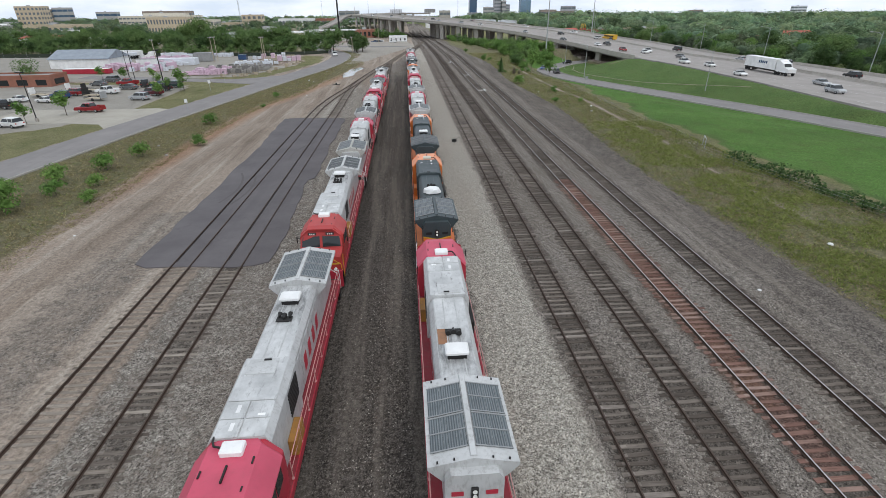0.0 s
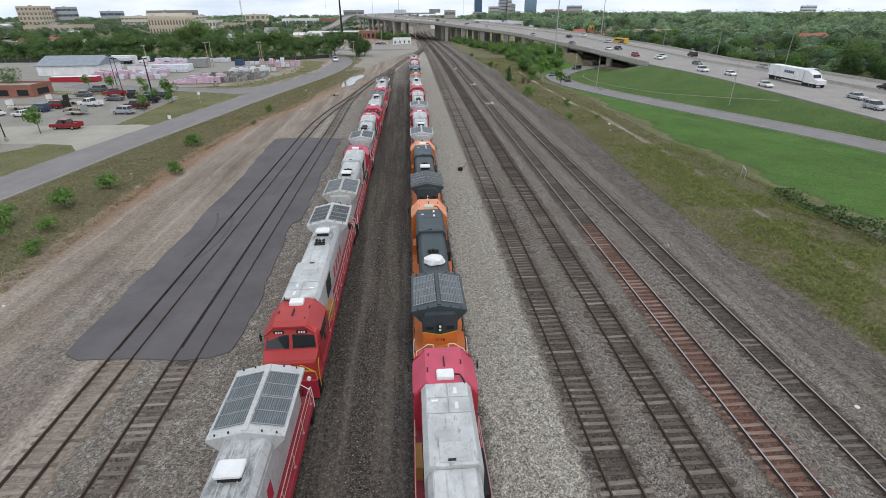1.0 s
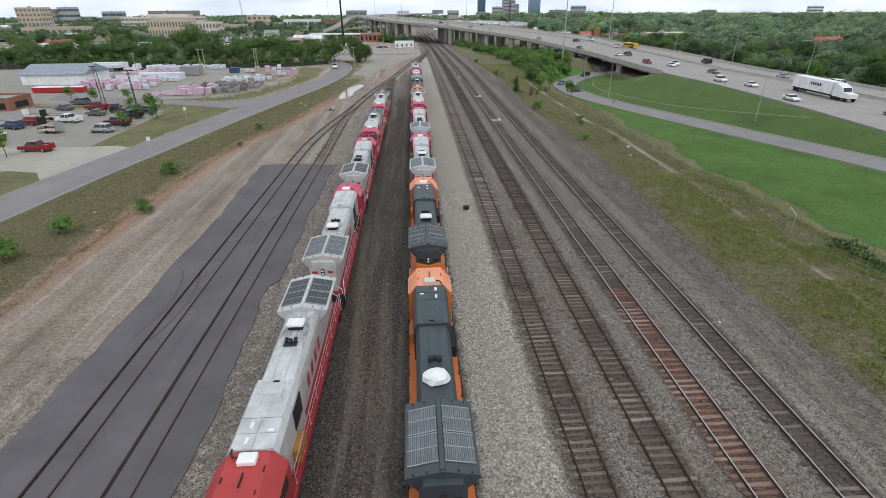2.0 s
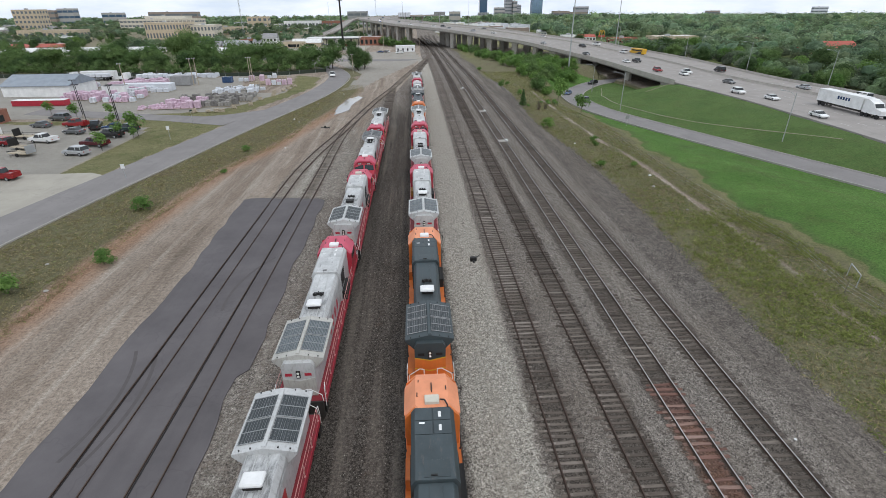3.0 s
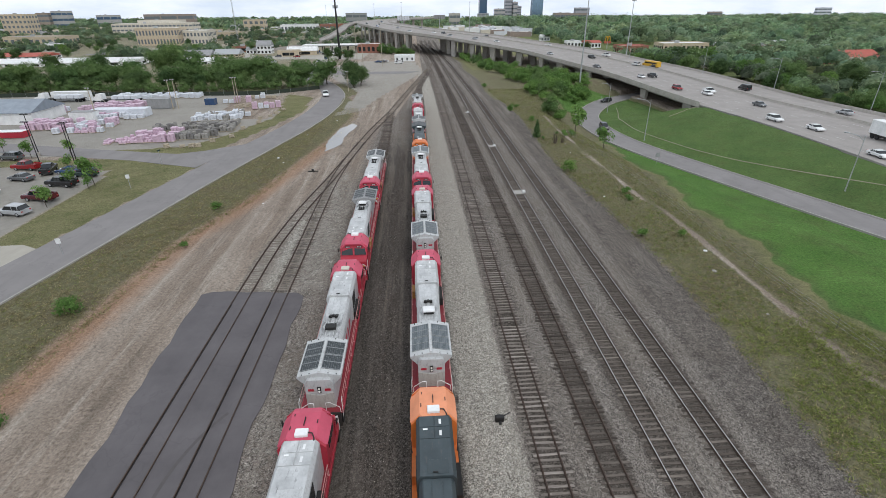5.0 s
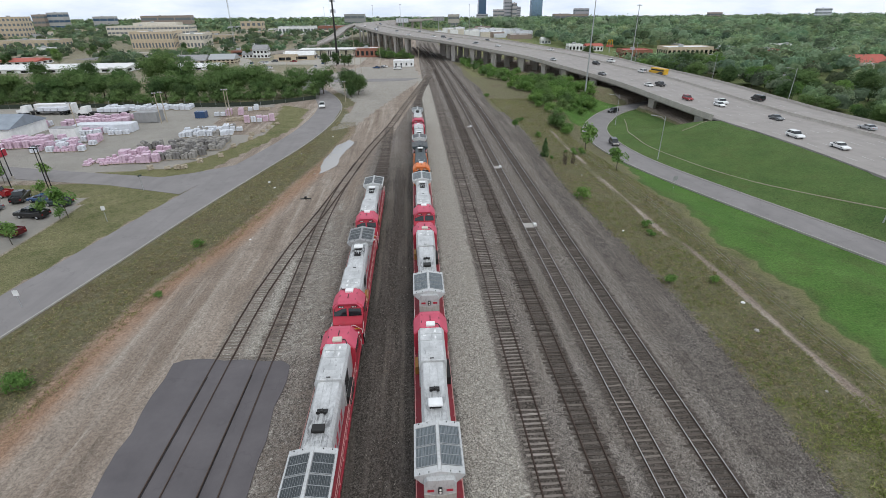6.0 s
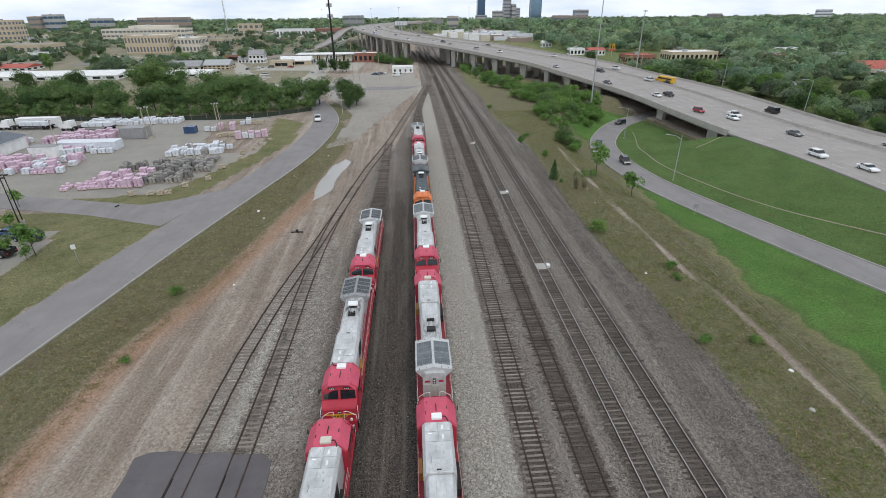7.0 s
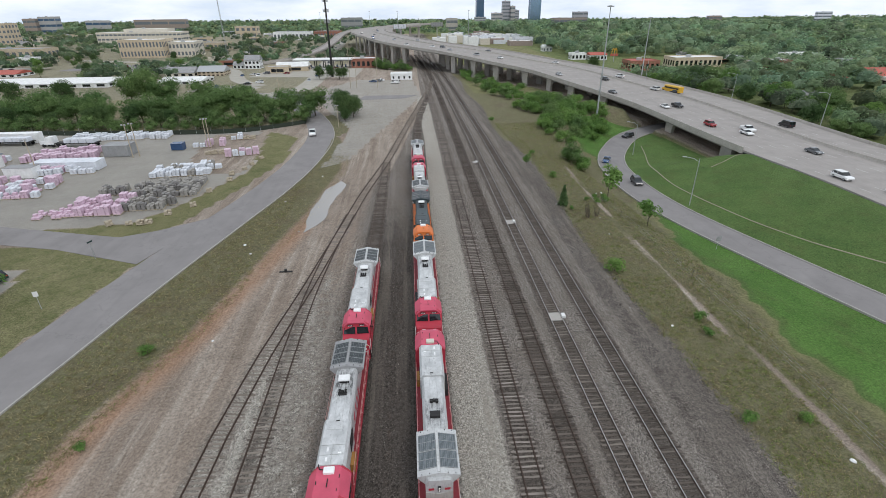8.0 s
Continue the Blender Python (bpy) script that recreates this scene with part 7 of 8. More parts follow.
def lattice_mast(x, y, height):
    ob = thing("radio_mast", "slender white lattice radio mast", "mast", m=pose(x, y, ground_z(x, y)))
    for k in range(3):
        a = k * math.tau / 3
        s = Shape()
        s.tube((math.cos(a) * 0.9, math.sin(a) * 0.9, 0), (math.cos(a) * 0.2, math.sin(a) * 0.2, height), 0.1, 4)
        part("leg", s, M_STEEL, ob)
    s = Shape()
    for j in range(30):
        z0, z1 = height * j / 30, height * (j + 1) / 30
        r0, r1 = 0.9 - 0.7 * j / 30, 0.9 - 0.7 * (j + 1) / 30
        for k in range(3):
            a, b = k * math.tau / 3, (k + 1) * math.tau / 3
            s.tube((math.cos(a) * r0, math.sin(a) * r0, z0), (math.cos(b) * r1, math.sin(b) * r1, z1), 0.05, 3)
    part("bracing", s, M_STEEL, ob)
    return ob


lattice_mast(-184, 600, 66)


def car_park_lamp(x, y, h=9.0):
    ob = thing("car_park_lamp", "dark square-headed car park lamp on concrete foot", "street lamp", "car park lamps", m=pose(x, y, ground_z(x, y)))
    s = Shape()
    s.tube((0, 0, 0), (0, 0, 0.8), 0.3, 12)
    part("foot", s, M_CONCRETE, ob)
    s = Shape()
    s.tube((0, 0, 0.8), (0, 0, h), 0.1, 8, 0.07)
    part("pole", s, M_BLACK, ob)
    s = Shape()
    s.box(-0.75, -0.12, -0.2, 0.2, h - 0.05, h + 0.12, 0.03).box(0.12, 0.75, -0.2, 0.2, h - 0.05, h + 0.12, 0.03).box(-0.2, 0.2, -0.05, 0.05, h - 0.02, h + 0.06)
    part("lamp_head", s, M_BLACK, ob)
    return ob


for x, y in ((-81.4, 110.2), (-78.2, 158.3), (-86.8, 160.7), (-78.8, 159.9), (-92.2, 168.5)):
    car_park_lamp(x, y)


def yard_pole(x, y, h, lamps=2, label="wooden yard pole with floodlights"):
    ob = thing("light_pole", label, "street lamp", "yard poles", m=pose(x, y, ground_z(x, y)))
    s = Shape()
    s.tube((0, 0, 0), (0, 0, h), 0.15, 8, 0.1)
    part("pole", s, M_LUMBER, ob)
    for k in range(lamps):
        s = Shape()
        s.box(-0.6 + k * 0.8, -0.2 + k * 0.8, -0.45, -0.1, h - 0.3, h, 0.04)
        part("floodlight", s, M_STEEL, ob)
    return ob


for x, y, h in ((-84.9, 219.5, 9.0), (-83.9, 221, 9.0), (-68.1, 228.1, 8.5), (-67.5, 228.7, 8.5), (-99.9, 204.7, 9.0), (-34.2, 254.5, 7.5)):
    yard_pole(x, y, h)
for x, y, h in ((-40.9, 357, 22), (-27.0, 361, 20), (-78.9, 359, 13), (-4.5, 430, 10), (-38.0, 360, 12)):
    yard_pole(x, y, h, 0, "bare timber utility pole")


def post_sign(x, y, h, w, hh, angle, board, label):
    ob = thing("road_sign", label, "sign", "road signs", m=pose(x, y, ground_z(x, y), 0, 0, angle))
    s = Shape()
    s.tube((0, 0, 0), (0, 0, h), 0.04, 6)
    part("post", s, M_STEEL, ob)
    s = Shape()
    s.box(-w / 2, w / 2, -0.05, -0.02, h - hh, h, 0.005)
    part("board", s, board, ob)
    return ob


post_sign(-60.6, 144.6, 2.8, 0.6, 0.75, 20, M_WHITE, "white road sign on a steel post")
post_sign(-61.7, 159.4, 3.2, 0.9, 0.25, 70, CAR_PAINT["green"], "green street name sign on a post")
post_sign(-56.5, 118.7, 2.4, 0.6, 0.75, 10, M_WHITE, "white speed sign beside the road")
post_sign(43.6, 159, 2.6, 1.1, 0.9, 10, M_ROOF_GREY, "grey sign backs on a steel post")
post_sign(64.7, 252.5, 2.6, 0.9, 0.9, 60, M_ROOF_GREY, "road sign by the underpass")


# ---- materials yard ----
def pallet_mesh():
    s = Shape()
    # one deck drawn out over three runners
    s.prism([(-0.6, 0), (-0.48, 0), (-0.48, 0.1), (-0.06, 0.1), (-0.06, 0), (0.06, 0), (0.06, 0.1), (0.48, 0.1), (0.48, 0), (0.6, 0), (0.6, 0.14), (-0.6, 0.14)], -0.6, 0.6)
    return s.mesh("pallet", M_LUMBER)


PALLET = pallet_mesh()


def load_mesh(material, h, seams):
    """Bundles in layers, four to a layer, none quite square to the next."""
    s, lr = Shape(), random.Random(int(h * 100) + seams)
    n = max(2, round(h / 0.3))
    for k in range(n):
        for cx in (-0.29, 0.29):
            for cy in (-0.29, 0.29):
                if k == n - 1 and lr.random() < 0.3:
                    continue
                e, dx, dy = lr.uniform(0.015, 0.05), lr.uniform(-0.03, 0.03), lr.uniform(-0.03, 0.03)
                s.box(cx - 0.29 + e + dx, cx + 0.29 - e + dx, cy - 0.29 + e + dy, cy + 0.29 - e + dy, 0.14 + k * h / n, 0.14 + (k + 1) * h / n - 0.02, 0.03)
    return s.mesh("load", material)


LOADS = {"pink": load_mesh(M_WRAP_PINK, 1.25, 0), "pink_low": load_mesh(M_WRAP_PINK, 0.7, 0), "white": load_mesh(M_WRAP_WHITE, 1.3, 0), "paver": load_mesh(M_PAVER, 1.05, 1), "paver_dark": load_mesh(M_PAVER_DARK, 1.1, 1), "tan": load_mesh(M_LUMBER, 0.6, 1)}
LOAD_WORDS = {"pink": "pallet of pink plastic-wrapped bags", "pink_low": "low pallet of pink wrapped bags", "white": "pallet of white plastic-wrapped bags", "paver": "pallet of grey concrete pavers", "paver_dark": "pallet of dark concrete pavers", "tan": "pallet of pale stone on the grass"}
yard_rng = random.Random(17)


def pallet(kind, x, y, angle=0.0, k=1.0):
    ob = thing("pallet_stack", LOAD_WORDS[kind], "pallet", "pallets in the materials yard")
    ob.matrix_basis = Matrix.Translation((x, y, ground_z(x, y) + 0.03)) @ Matrix.Rotation(angle, 4, "Z") @ Matrix.Diagonal((k * 1.3, k * 1.3, k * yard_rng.uniform(0.9, 1.6), 1))
    for nm, me in (("pallet", PALLET), ("load", LOADS[kind])):
        o = new(nm, me)
        if nm == "load":
            tagged(o, kind="stuff")
        o.parent = ob


def rows(kinds, x0, y0, dx, dy, nx, ny, angle=0.0, miss=0.08):
    """A block of pallets in rows."""
    c, s_ = math.cos(angle), math.sin(angle)
    for i in range(nx):
        for j in range(ny):
            if yard_rng.random() < miss:
                continue
            u, w = i * dx + yard_rng.uniform(-0.1, 0.1), j * dy + yard_rng.uniform(-0.1, 0.1)
            pallet(yard_rng.choice(kinds), x0 + u * c - w * s_, y0 + u * s_ + w * c, angle + yard_rng.uniform(-0.05, 0.05), yard_rng.uniform(0.95, 1.1))


rows(("paver", "paver_dark"), -67.5, 180.4, 1.7, 2.0, 6, 3, 0.1, 0.15)
rows(("paver", "paver_dark"), -69, 187.3, 1.68, 1.85, 8, 4, 0.12, 0.15)
rows(("paver",), -66.4, 194.7, 1.7, 2.0, 6, 2, 0.12, 0.2)
rows(("paver_dark", "paver"), -76.5, 189.9, 1.75, 2.1, 3, 2, 0.1, 0.1)
rows(("white", "white", "paver"), -71.4, 201.6, 1.72, 1.9, 8, 4, 0.15, 0.2)
rows(("pink", "pink_low"), -78.2, 178.1, 1.7, 1.8, 7, 5, 0.05, 0.2)
rows(("pink_low",), -82.2, 177.2, 1.8, 2.0, 3, 2, 0.1, 0.3)
rows(("white",), -112, 239.3, 1.75, 2.0, 16, 3, 0.08, 0.05)
rows(("pink",), -110.8, 216.5, 1.8, 2.0, 10, 2, 0.15, 0.05)
rows(("pink",), -109.3, 222.5, 1.8, 2.0, 8, 2, 0.15, 0.05)
rows(("pink", "pink_low", "white"), -101.1, 188.6, 1.75, 1.9, 7, 6, 0.1, 0.2)
rows(("pink",), -111.5, 192.7, 1.9, 2.1, 5, 4, 0.1, 0.15)
rows(("white", "pink"), -100.9, 204.7, 1.8, 2.0, 8, 2, 0.12, 0.1)
rows(("pink", "white"), -125, 210.8, 1.9, 2.1, 6, 4, 0.12, 0.1)
rows(("pink", "white"), -71.9, 229.2, 1.8, 2.0, 5, 2, 0.15, 0.15)
rows(("pink", "white"), -59.4, 218.6, 1.8, 2.0, 5, 2, 0.3, 0.15)
rows(("white",), -61.9, 207.5, 1.8, 2.0, 3, 2, 0.2, 0.2)
rows(("tan",), -65.9, 221.6, 1.8, 2.0, 3, 1, 0.2, 0.2)
rows(("tan", "white"), -66, 237.9, 1.9, 2.2, 5, 2, 0.2, 0.35)
for x, y in ((-54.8, 182.1), (-54.5, 190.4), (-52.5, 198), (-51.5, 206.6), (-50.8, 210.4), (-50, 216.5), (-66.7, 173.1), (-63.3, 173.4), (-61.1, 173.3), (-59.8, 173.7), (-58, 177.9), (-53.4, 202.5)):
    pallet("tan", x, y, yard_rng.uniform(0, 1), 0.8)


def block(name, x0, x1, y0, y1, h, material, label, category, lid=None, z=None):
    """A container, skip or long stack: a ribbed box with a lid."""
    xm, ym = (x0 + x1) / 2, (y0 + y1) / 2
    ob = thing(name, label, category, m=pose(xm, ym, (ground_z(xm, ym) if z is None else z) + 0.03))
    w, d = (x1 - x0) / 2, (y1 - y0) / 2
    s = Shape()
    s.box(-w, w, -d, d, 0.1, h, 0.03)
    part("body", s, material, ob)
    s = Shape()
    n = max(3, int(2 * w / 0.6))
    for k in range(n + 1):
        x = -w + 2 * w * k / n
        s.box(x - 0.05, x + 0.05, -d - 0.05, d + 0.05, 0.0, h - 0.05)
    part("ribs", s, material, ob)
    s = Shape()
    s.box(-w - 0.05, w + 0.05, -d - 0.07, d + 0.07, h - 0.02, h + 0.06, 0.02)
    part("lid", s, lid or material, ob)
    return ob


block("storage_container", -92.9, -86.4, 220.5, 225, 3.0, M_ROOF_GREY, "grey steel storage container", "container")
block("skip", -77.5, -74.5, 226.1, 228.6, 1.9, CAR_PAINT["blue"], "blue steel skip on the yard", "skip")
block("wrapped_lumber", -103.4, -87.9, 208.1, 212.1, 2.2, M_WRAP_WHITE, "long white-wrapped bundle of lumber", "lumber")
block("site_cabin", -106, -99.5, 202.7, 205.7, 2.6, M_WHITE, "small white site cabin with flat roof", "cabin", M_ROOF_GREY)
block("box_trailer", -120.6, -106.6, 184.6, 187.2, 1.5, M_RED, "low red trailer with a white top", "trailer", M_WHITE)
block("box_trailer", -133, -121, 237.7, 240.3, 2.9, M_WHITE, "white box trailer at the fence", "trailer")


def flatbed(x, y, angle):
    ob = thing("flatbed_truck", "black flatbed lorry loaded with wrapped bundles", "truck", m=pose(x, y, ground_z(x, y) + 0.03, 0, 0, angle))
    s = Shape()
    s.box(-1.25, 1.25, -7, 5, 1.0, 1.2)
    part("bed", s, M_BLACK, ob)
    for k in range(4):
        s = Shape()
        s.box(-1.15, 1.15, -6.2 + k * 2.2, -4.3 + k * 2.2, 1.2, 2.3, 0.04)
        part("wrapped_load", s, M_WRAP_WHITE, ob)
    s = ring_loft([[(xx, a, b) for a, b in ((5.3, 0.8), (9.0, 0.8), (9.1, 1.6), (7.6, 1.9), (7.1, 2.9), (5.3, 3.0))] for xx in (-1.15, 1.15)])
    part("cab", s, M_WHITE, ob)
    for wy in (-6, -4.8, 4.0, 5.6, 8.2):
        for sx in (-1.0, 1.0):
            s = Shape()
            s.tube((sx - 0.15, wy, 0.5), (sx + 0.15, wy, 0.5), 0.5, 12)
            part("wheel", s, M_TYRE, ob)
    return ob


flatbed(-107.9, 233.2, 88)
flatbed(-127.9, 235.7, 88)

M_SCREEN_CLOTH = plain("screen_cloth", (0.045, 0.055, 0.042), 0.95, spec=0.1)
# screened fence along the back of the yard
fence = thing("screened_fence", "dark green screened wire fence below the woods", "fence")
fence_pts = [(-220, 250.5), (-176, 244.9), (-140.2, 249), (-105.1, 247.5), (-70.1, 247.6), (-56.1, 254.3), (-46.6, 262.6)]
fp = resample(np.array([(x, y, 0) for x, y in fence_pts]), 4.5)
for a, b in zip(fp[:-1], fp[1:]):
    za_, zb_ = ground_z(a[0], a[1]), ground_z(b[0], b[1])
    s = Shape()
    d = np.array([b[1] - a[1], a[0] - b[0]]) / np.hypot(*(b - a)[:2]) * 0.015
    s.add([(a[0] - d[0], a[1] - d[1], za_), (b[0] - d[0], b[1] - d[1], zb_), (b[0] - d[0], b[1] - d[1], zb_ + 1.4), (a[0] - d[0], a[1] - d[1], za_ + 1.4), (a[0] + d[0], a[1] + d[1], za_), (b[0] + d[0], b[1] + d[1], zb_), (b[0] + d[0], b[1] + d[1], zb_ + 1.4), (a[0] + d[0], a[1] + d[1], za_ + 1.4)],
          [(0, 1, 2, 3), (4, 7, 6, 5), (0, 4, 5, 1), (1, 5, 6, 2), (2, 6, 7, 3), (3, 7, 4, 0)])
    part("screen", s, M_SCREEN_CLOTH, fence)
    s = Shape()
    s.tube((a[0], a[1], za_), (a[0], a[1], za_ + 2.3), 0.04, 6)
    part("post", s, M_STEEL, fence)
# old wire fence on the east bank
M_POST = plain("weathered_post", (0.16, 0.15, 0.12), 0.9)
wire = thing("wire_fence", "sagging wire fence with leaning rusty posts", "fence")
wp = [(38.3, 40), (36.2, 50.6), (34, 61), (32.2, 68.8), (31.7, 77), (33.3, 85.9), (32.6, 95.7), (32.1, 108.5), (32, 120.3), (32.1, 133.2), (31.7, 146.2), (31, 158.3), (30.5, 170.4), (29.9, 180.6)]
for i, (x, y) in enumerate(wp):
    s = Shape()
    z = ground_z(x, y)
    s.tube((x, y, z - 0.2), (x + yard_rng.uniform(-0.15, 0.15), y + yard_rng.uniform(-0.15, 0.15), z + yard_rng.uniform(1.1, 1.5)), 0.035, 6)
    part("post", s, M_POST, wire)
for h in (0.4, 0.8, 1.15):
    s = Shape()
    s = ring_loft([[(x + a, y, ground_z(x, y) + h + b) for a, b in ((-0.006, -0.006), (0.006, -0.006), (0.006, 0.006), (-0.006, 0.006))] for x, y in wp])
    part("wire", s, M_STEEL, wire)
s = Shape()
s.pipe([(33.2, 77.5, 0.2), (33.2, 77.5, 1.6), (34.4, 80, 1.5), (34.4, 80, 0.1)], 0.05, 6)
part("brace", s, M_STEEL, wire)

# ---- small things on the ground ----
puddle = sheet("puddle", ragged([(-29.5, 167.1), (-30.2, 177.6), (-28.8, 189.8), (-26.2, 196.1), (-24.9, 193.1), (-26.2, 182.9), (-26.9, 172.7)], 0.3, 2.5), 0.115, M_WATER, "shallow muddy puddle in the dirt yard", "water", skirt=0.12)
M_RUST_TIE = plain("oxide_stain", (0.33, 0.17, 0.13), 0.95)
for x, y, w in ((8.6, 137.4, 1.5), (8.4, 168.7, 1.2), (6.6, 208.5, 0.7)):
    ob = thing("signal_box", "pale concrete slab between the rails", "box", m=pose(x, y, ground_z(x, y) + 0.08))
    s = Shape()
    s.box(-w * 0.5, w * 0.5, -0.9, 0.9, 0, 0.06, 0.015)
    part("slab", s, M_KERB, ob)
    s = Shape()
    s.box(w * 0.5, w * 0.5 + 0.5, -0.4, 0.4, 0, 0.35, 0.05)
    part("cover", s, M_ROOF_WHITE, ob)
ob = thing("switch_stand", "small black switch machine on the gravel", "switch stand", m=pose(-3.0, 86.0, 0.0))
s = Shape()
s.box(-0.35, 0.35, -0.2, 0.2, 0, 0.5, 0.05).box(-0.1, 0.1, -0.5, 0.5, 0, 0.2, 0.02)
part("housing", s, M_BLACK, ob)
s = Shape()
s.pipe([(0.2, 0, 0.4), (0.8, 0.1, 0.75)], 0.04, 6)
part("lever", s, M_BLACK, ob)
ob = thing("switch_stand", "low black switch lever beside the turnout", "switch stand", m=pose(-29.5, 152.5, 0.0))
s = Shape()
s.box(-1.0, 1.0, -0.15, 0.15, 0, 0.25, 0.03).box(-0.2, 0.2, -0.2, 0.2, 0, 0.6, 0.04)
part("housing", s, M_BLACK, ob)
litter_rng = random.Random(23)
for i in range(34):
    west = i % 2
    y = litter_rng.uniform(30, 200)
    x = np.interp(y, DIRT_EDGE[:, 1], DIRT_EDGE[:, 0]) + litter_rng.uniform(-9, 3) if west else litter_rng.uniform(14.5, 34)
    k = litter_rng.uniform(0.08, 0.3)
    ob = thing("litter", "scrap of pale litter or stone", "litter", "litter along the tracks", m=pose(x, y, ground_z(x, y) + 0.02, 0, 0, litter_rng.uniform(0, 360)))
    s = ring_loft([[(math.cos(a) * k * f * litter_rng.uniform(0.7, 1.2), math.sin(a) * k * f, z * k) for a in np.linspace(0, math.tau, 8)[:-1]] for f, z in ((1, 0), (0.9, 0.35), (0.4, 0.6))])
    part("scrap", s, M_WHITE if litter_rng.random() < 0.5 else M_KERB, ob)

# ---- buildings ----
def building(name, label, x0, x1, y, depth, top, wall, roof, floors=2, cols=6, base=None, glass=M_GLASS, win=(0.55, 0.5), gable=0.0, parapet=0.5, group="distant buildings"):
    """A building whose front faces the yard: walls, roof with parapet, and windows set into the front and the side that looks this way."""
    rise = float(lean((x0 + x1) / 2, y)) + 0.0035 * max(y - 235.0, 0.0)
    top += rise if group == "distant buildings" else 0.0
    z0 = ground_z((x0 + x1) / 2, y) - 0.3 if base is None else base + rise
    ob = thing(name, label, "building", group, m=pose((x0 + x1) / 2, y, z0))
    w, h = (x1 - x0) / 2, top - z0
    s = Shape()
    s.box(-w, w, 0, depth, 0, h)
    wl_ = part("wall", s, wall, ob)
    if gable:
        s = Shape()
        s.prism([(-0.4, h), (depth / 2, h + gable), (depth + 0.4, h), (depth + 0.4, h - 0.15), (-0.4, h - 0.15)], -w - 0.3, w + 0.3, "x")
        part("roof", s, roof, ob)
    else:
        s = Shape()
        s.box(-w + 0.25, w - 0.25, 0.25, depth - 0.25, h, h + 0.06)
        rf = part("roof", s, roof, ob)
        s = Shape()
        t = 0.25
        s.box(-w - 0.05, w + 0.05, -0.05, t, h, h + parapet).box(-w - 0.05, w + 0.05, depth - t, depth + 0.05, h, h + parapet).box(-w - 0.05, -w + t, t, depth - t, h, h + parapet).box(w - t, w + 0.05, t, depth - t, h, h + parapet)
        part("parapet", s, wall, ob)
        if depth > 9 and w > 6:
            s = Shape()
            s.box(-w * 0.3, -w * 0.3 + 3, depth * 0.4, depth * 0.4 + 2.5, h + 0.06, h + 1.8, 0.05)
            part("roof_unit", s, M_STEEL, rf)
    # far windows get paler glass, its colour lifted to stand in for haze
    if y > 550 and glass is M_GLASS:
        glass = M_GLASS_FAR
    if y > 1000:
        cols = min(cols, 3)
        win, floors = (0.92, win[1] * 0.8), (floors + 1) // 2
    if floors and cols:
        fh, cw = h / floors, 2 * w / cols
        s = Shape()
        s.box(-cw * win[0] / 2, cw * win[0] / 2, -0.04, 0.04, 0, fh * win[1])
        me = s.mesh("window", glass)
        for f in range(floors):
            for c in range(cols):
                o = new("window", me)
                o.parent, o.matrix_basis = wl_, pose(-w + cw * (c + 0.5), 0, fh * (f + 0.5 - win[1] / 2))
        side = 1 if x0 < -8 else -1
        n = max(1, int(depth / cw)) if depth < 60 else 12
        n = min(n, 2 if y > 1000 or cols < 3 else 9)
        dw = depth / n
        s = Shape()
        s.box(-0.04, 0.04, -dw * win[0] / 2, dw * win[0] / 2, 0, fh * win[1])
        me = s.mesh("window", glass)
        for f in range(floors):
            for c in range(n):
                o = new("window", me)
                o.parent, o.matrix_basis = wl_, pose(side * w, dw * (c + 0.5), fh * (f + 0.5 - win[1] / 2))
    return ob


building("civic_building", "tan stone civic building with rows of dark windows", -272.5, -233.5, 580, 24, 8.4, M_TAN, M_ROOF_WHITE, 2, 13, win=(0.5, 0.55))
building("civic_building", "white curved-roofed wing of a stone civic building", -233, -209.5, 590, 24, 5.8, M_TAN_PALE, M_ROOF_WHITE, 2, 7)
building("office_building", "long white office block with ribbon windows", -388, -288, 755, 26, 6.8, M_TAN_PALE, M_ROOF_WHITE, 3, 20, win=(0.75, 0.4))
building("office_building", "white upper storey of a long office block", -363, -311, 772, 24, 9.9, M_TAN_PALE, M_ROOF_WHITE, 0, 0, base=6.8)
building("hospital", "brown and glass hospital tower on the horizon", -793, -768.5, 1231, 24, 12.2, M_BROWN_STONE, M_ROOF_GREY, 5, 8)
building("hospital", "pale glazed hospital wing on the horizon", -768, -735, 1240, 20, 15.5, M_GREY_STONE, M_ROOF_GREY, 5, 8, glass=M_GLASS_BLUE)
building("office_building", "dark glass office block on the horizon", -708.5, -662.5, 1295, 14, 6.2, M_GREY_STONE, M_ROOF_GREY, 3, 8, glass=M_GLASS_BLUE)
building("apartment_building", "brown brick apartment slab on the horizon", -609, -499, 1301, 16, 7.7, M_BROWN_STONE, M_ROOF_GREY, 4, 22)
building("courthouse", "tall tan stone building with tall windows", -474, -446, 694, 20, 18.4, M_TAN, M_ROOF_GREY, 5, 6)
building("shop_building", "low tan shop building with flat roof", -385, -330, 566, 22, 2.2, M_TAN, M_ROOF_GREY, 1, 10)
building("shop_building", "small white annex with flat roof", -322, -309, 520, 10, -1, M_WHITE, M_ROOF_WHITE, 1, 4)
building("warehouse", "warehouse with a bright red metal roof", -300, -261, 430, 18, -2.6, M_WHITE, M_ROOF_RED, 1, 8, gable=1.8)
building("warehouse", "long low warehouse with white metal roof", -262, -173, 372, 26, -1.0, M_ROOF_WHITE, M_ROOF_WHITE, 1, 12, gable=1.6)
building("warehouse", "low shed with white metal roof", -152, -128, 384, 20, -1.8, M_ROOF_WHITE, M_ROOF_WHITE, 1, 4, gable=1.5)
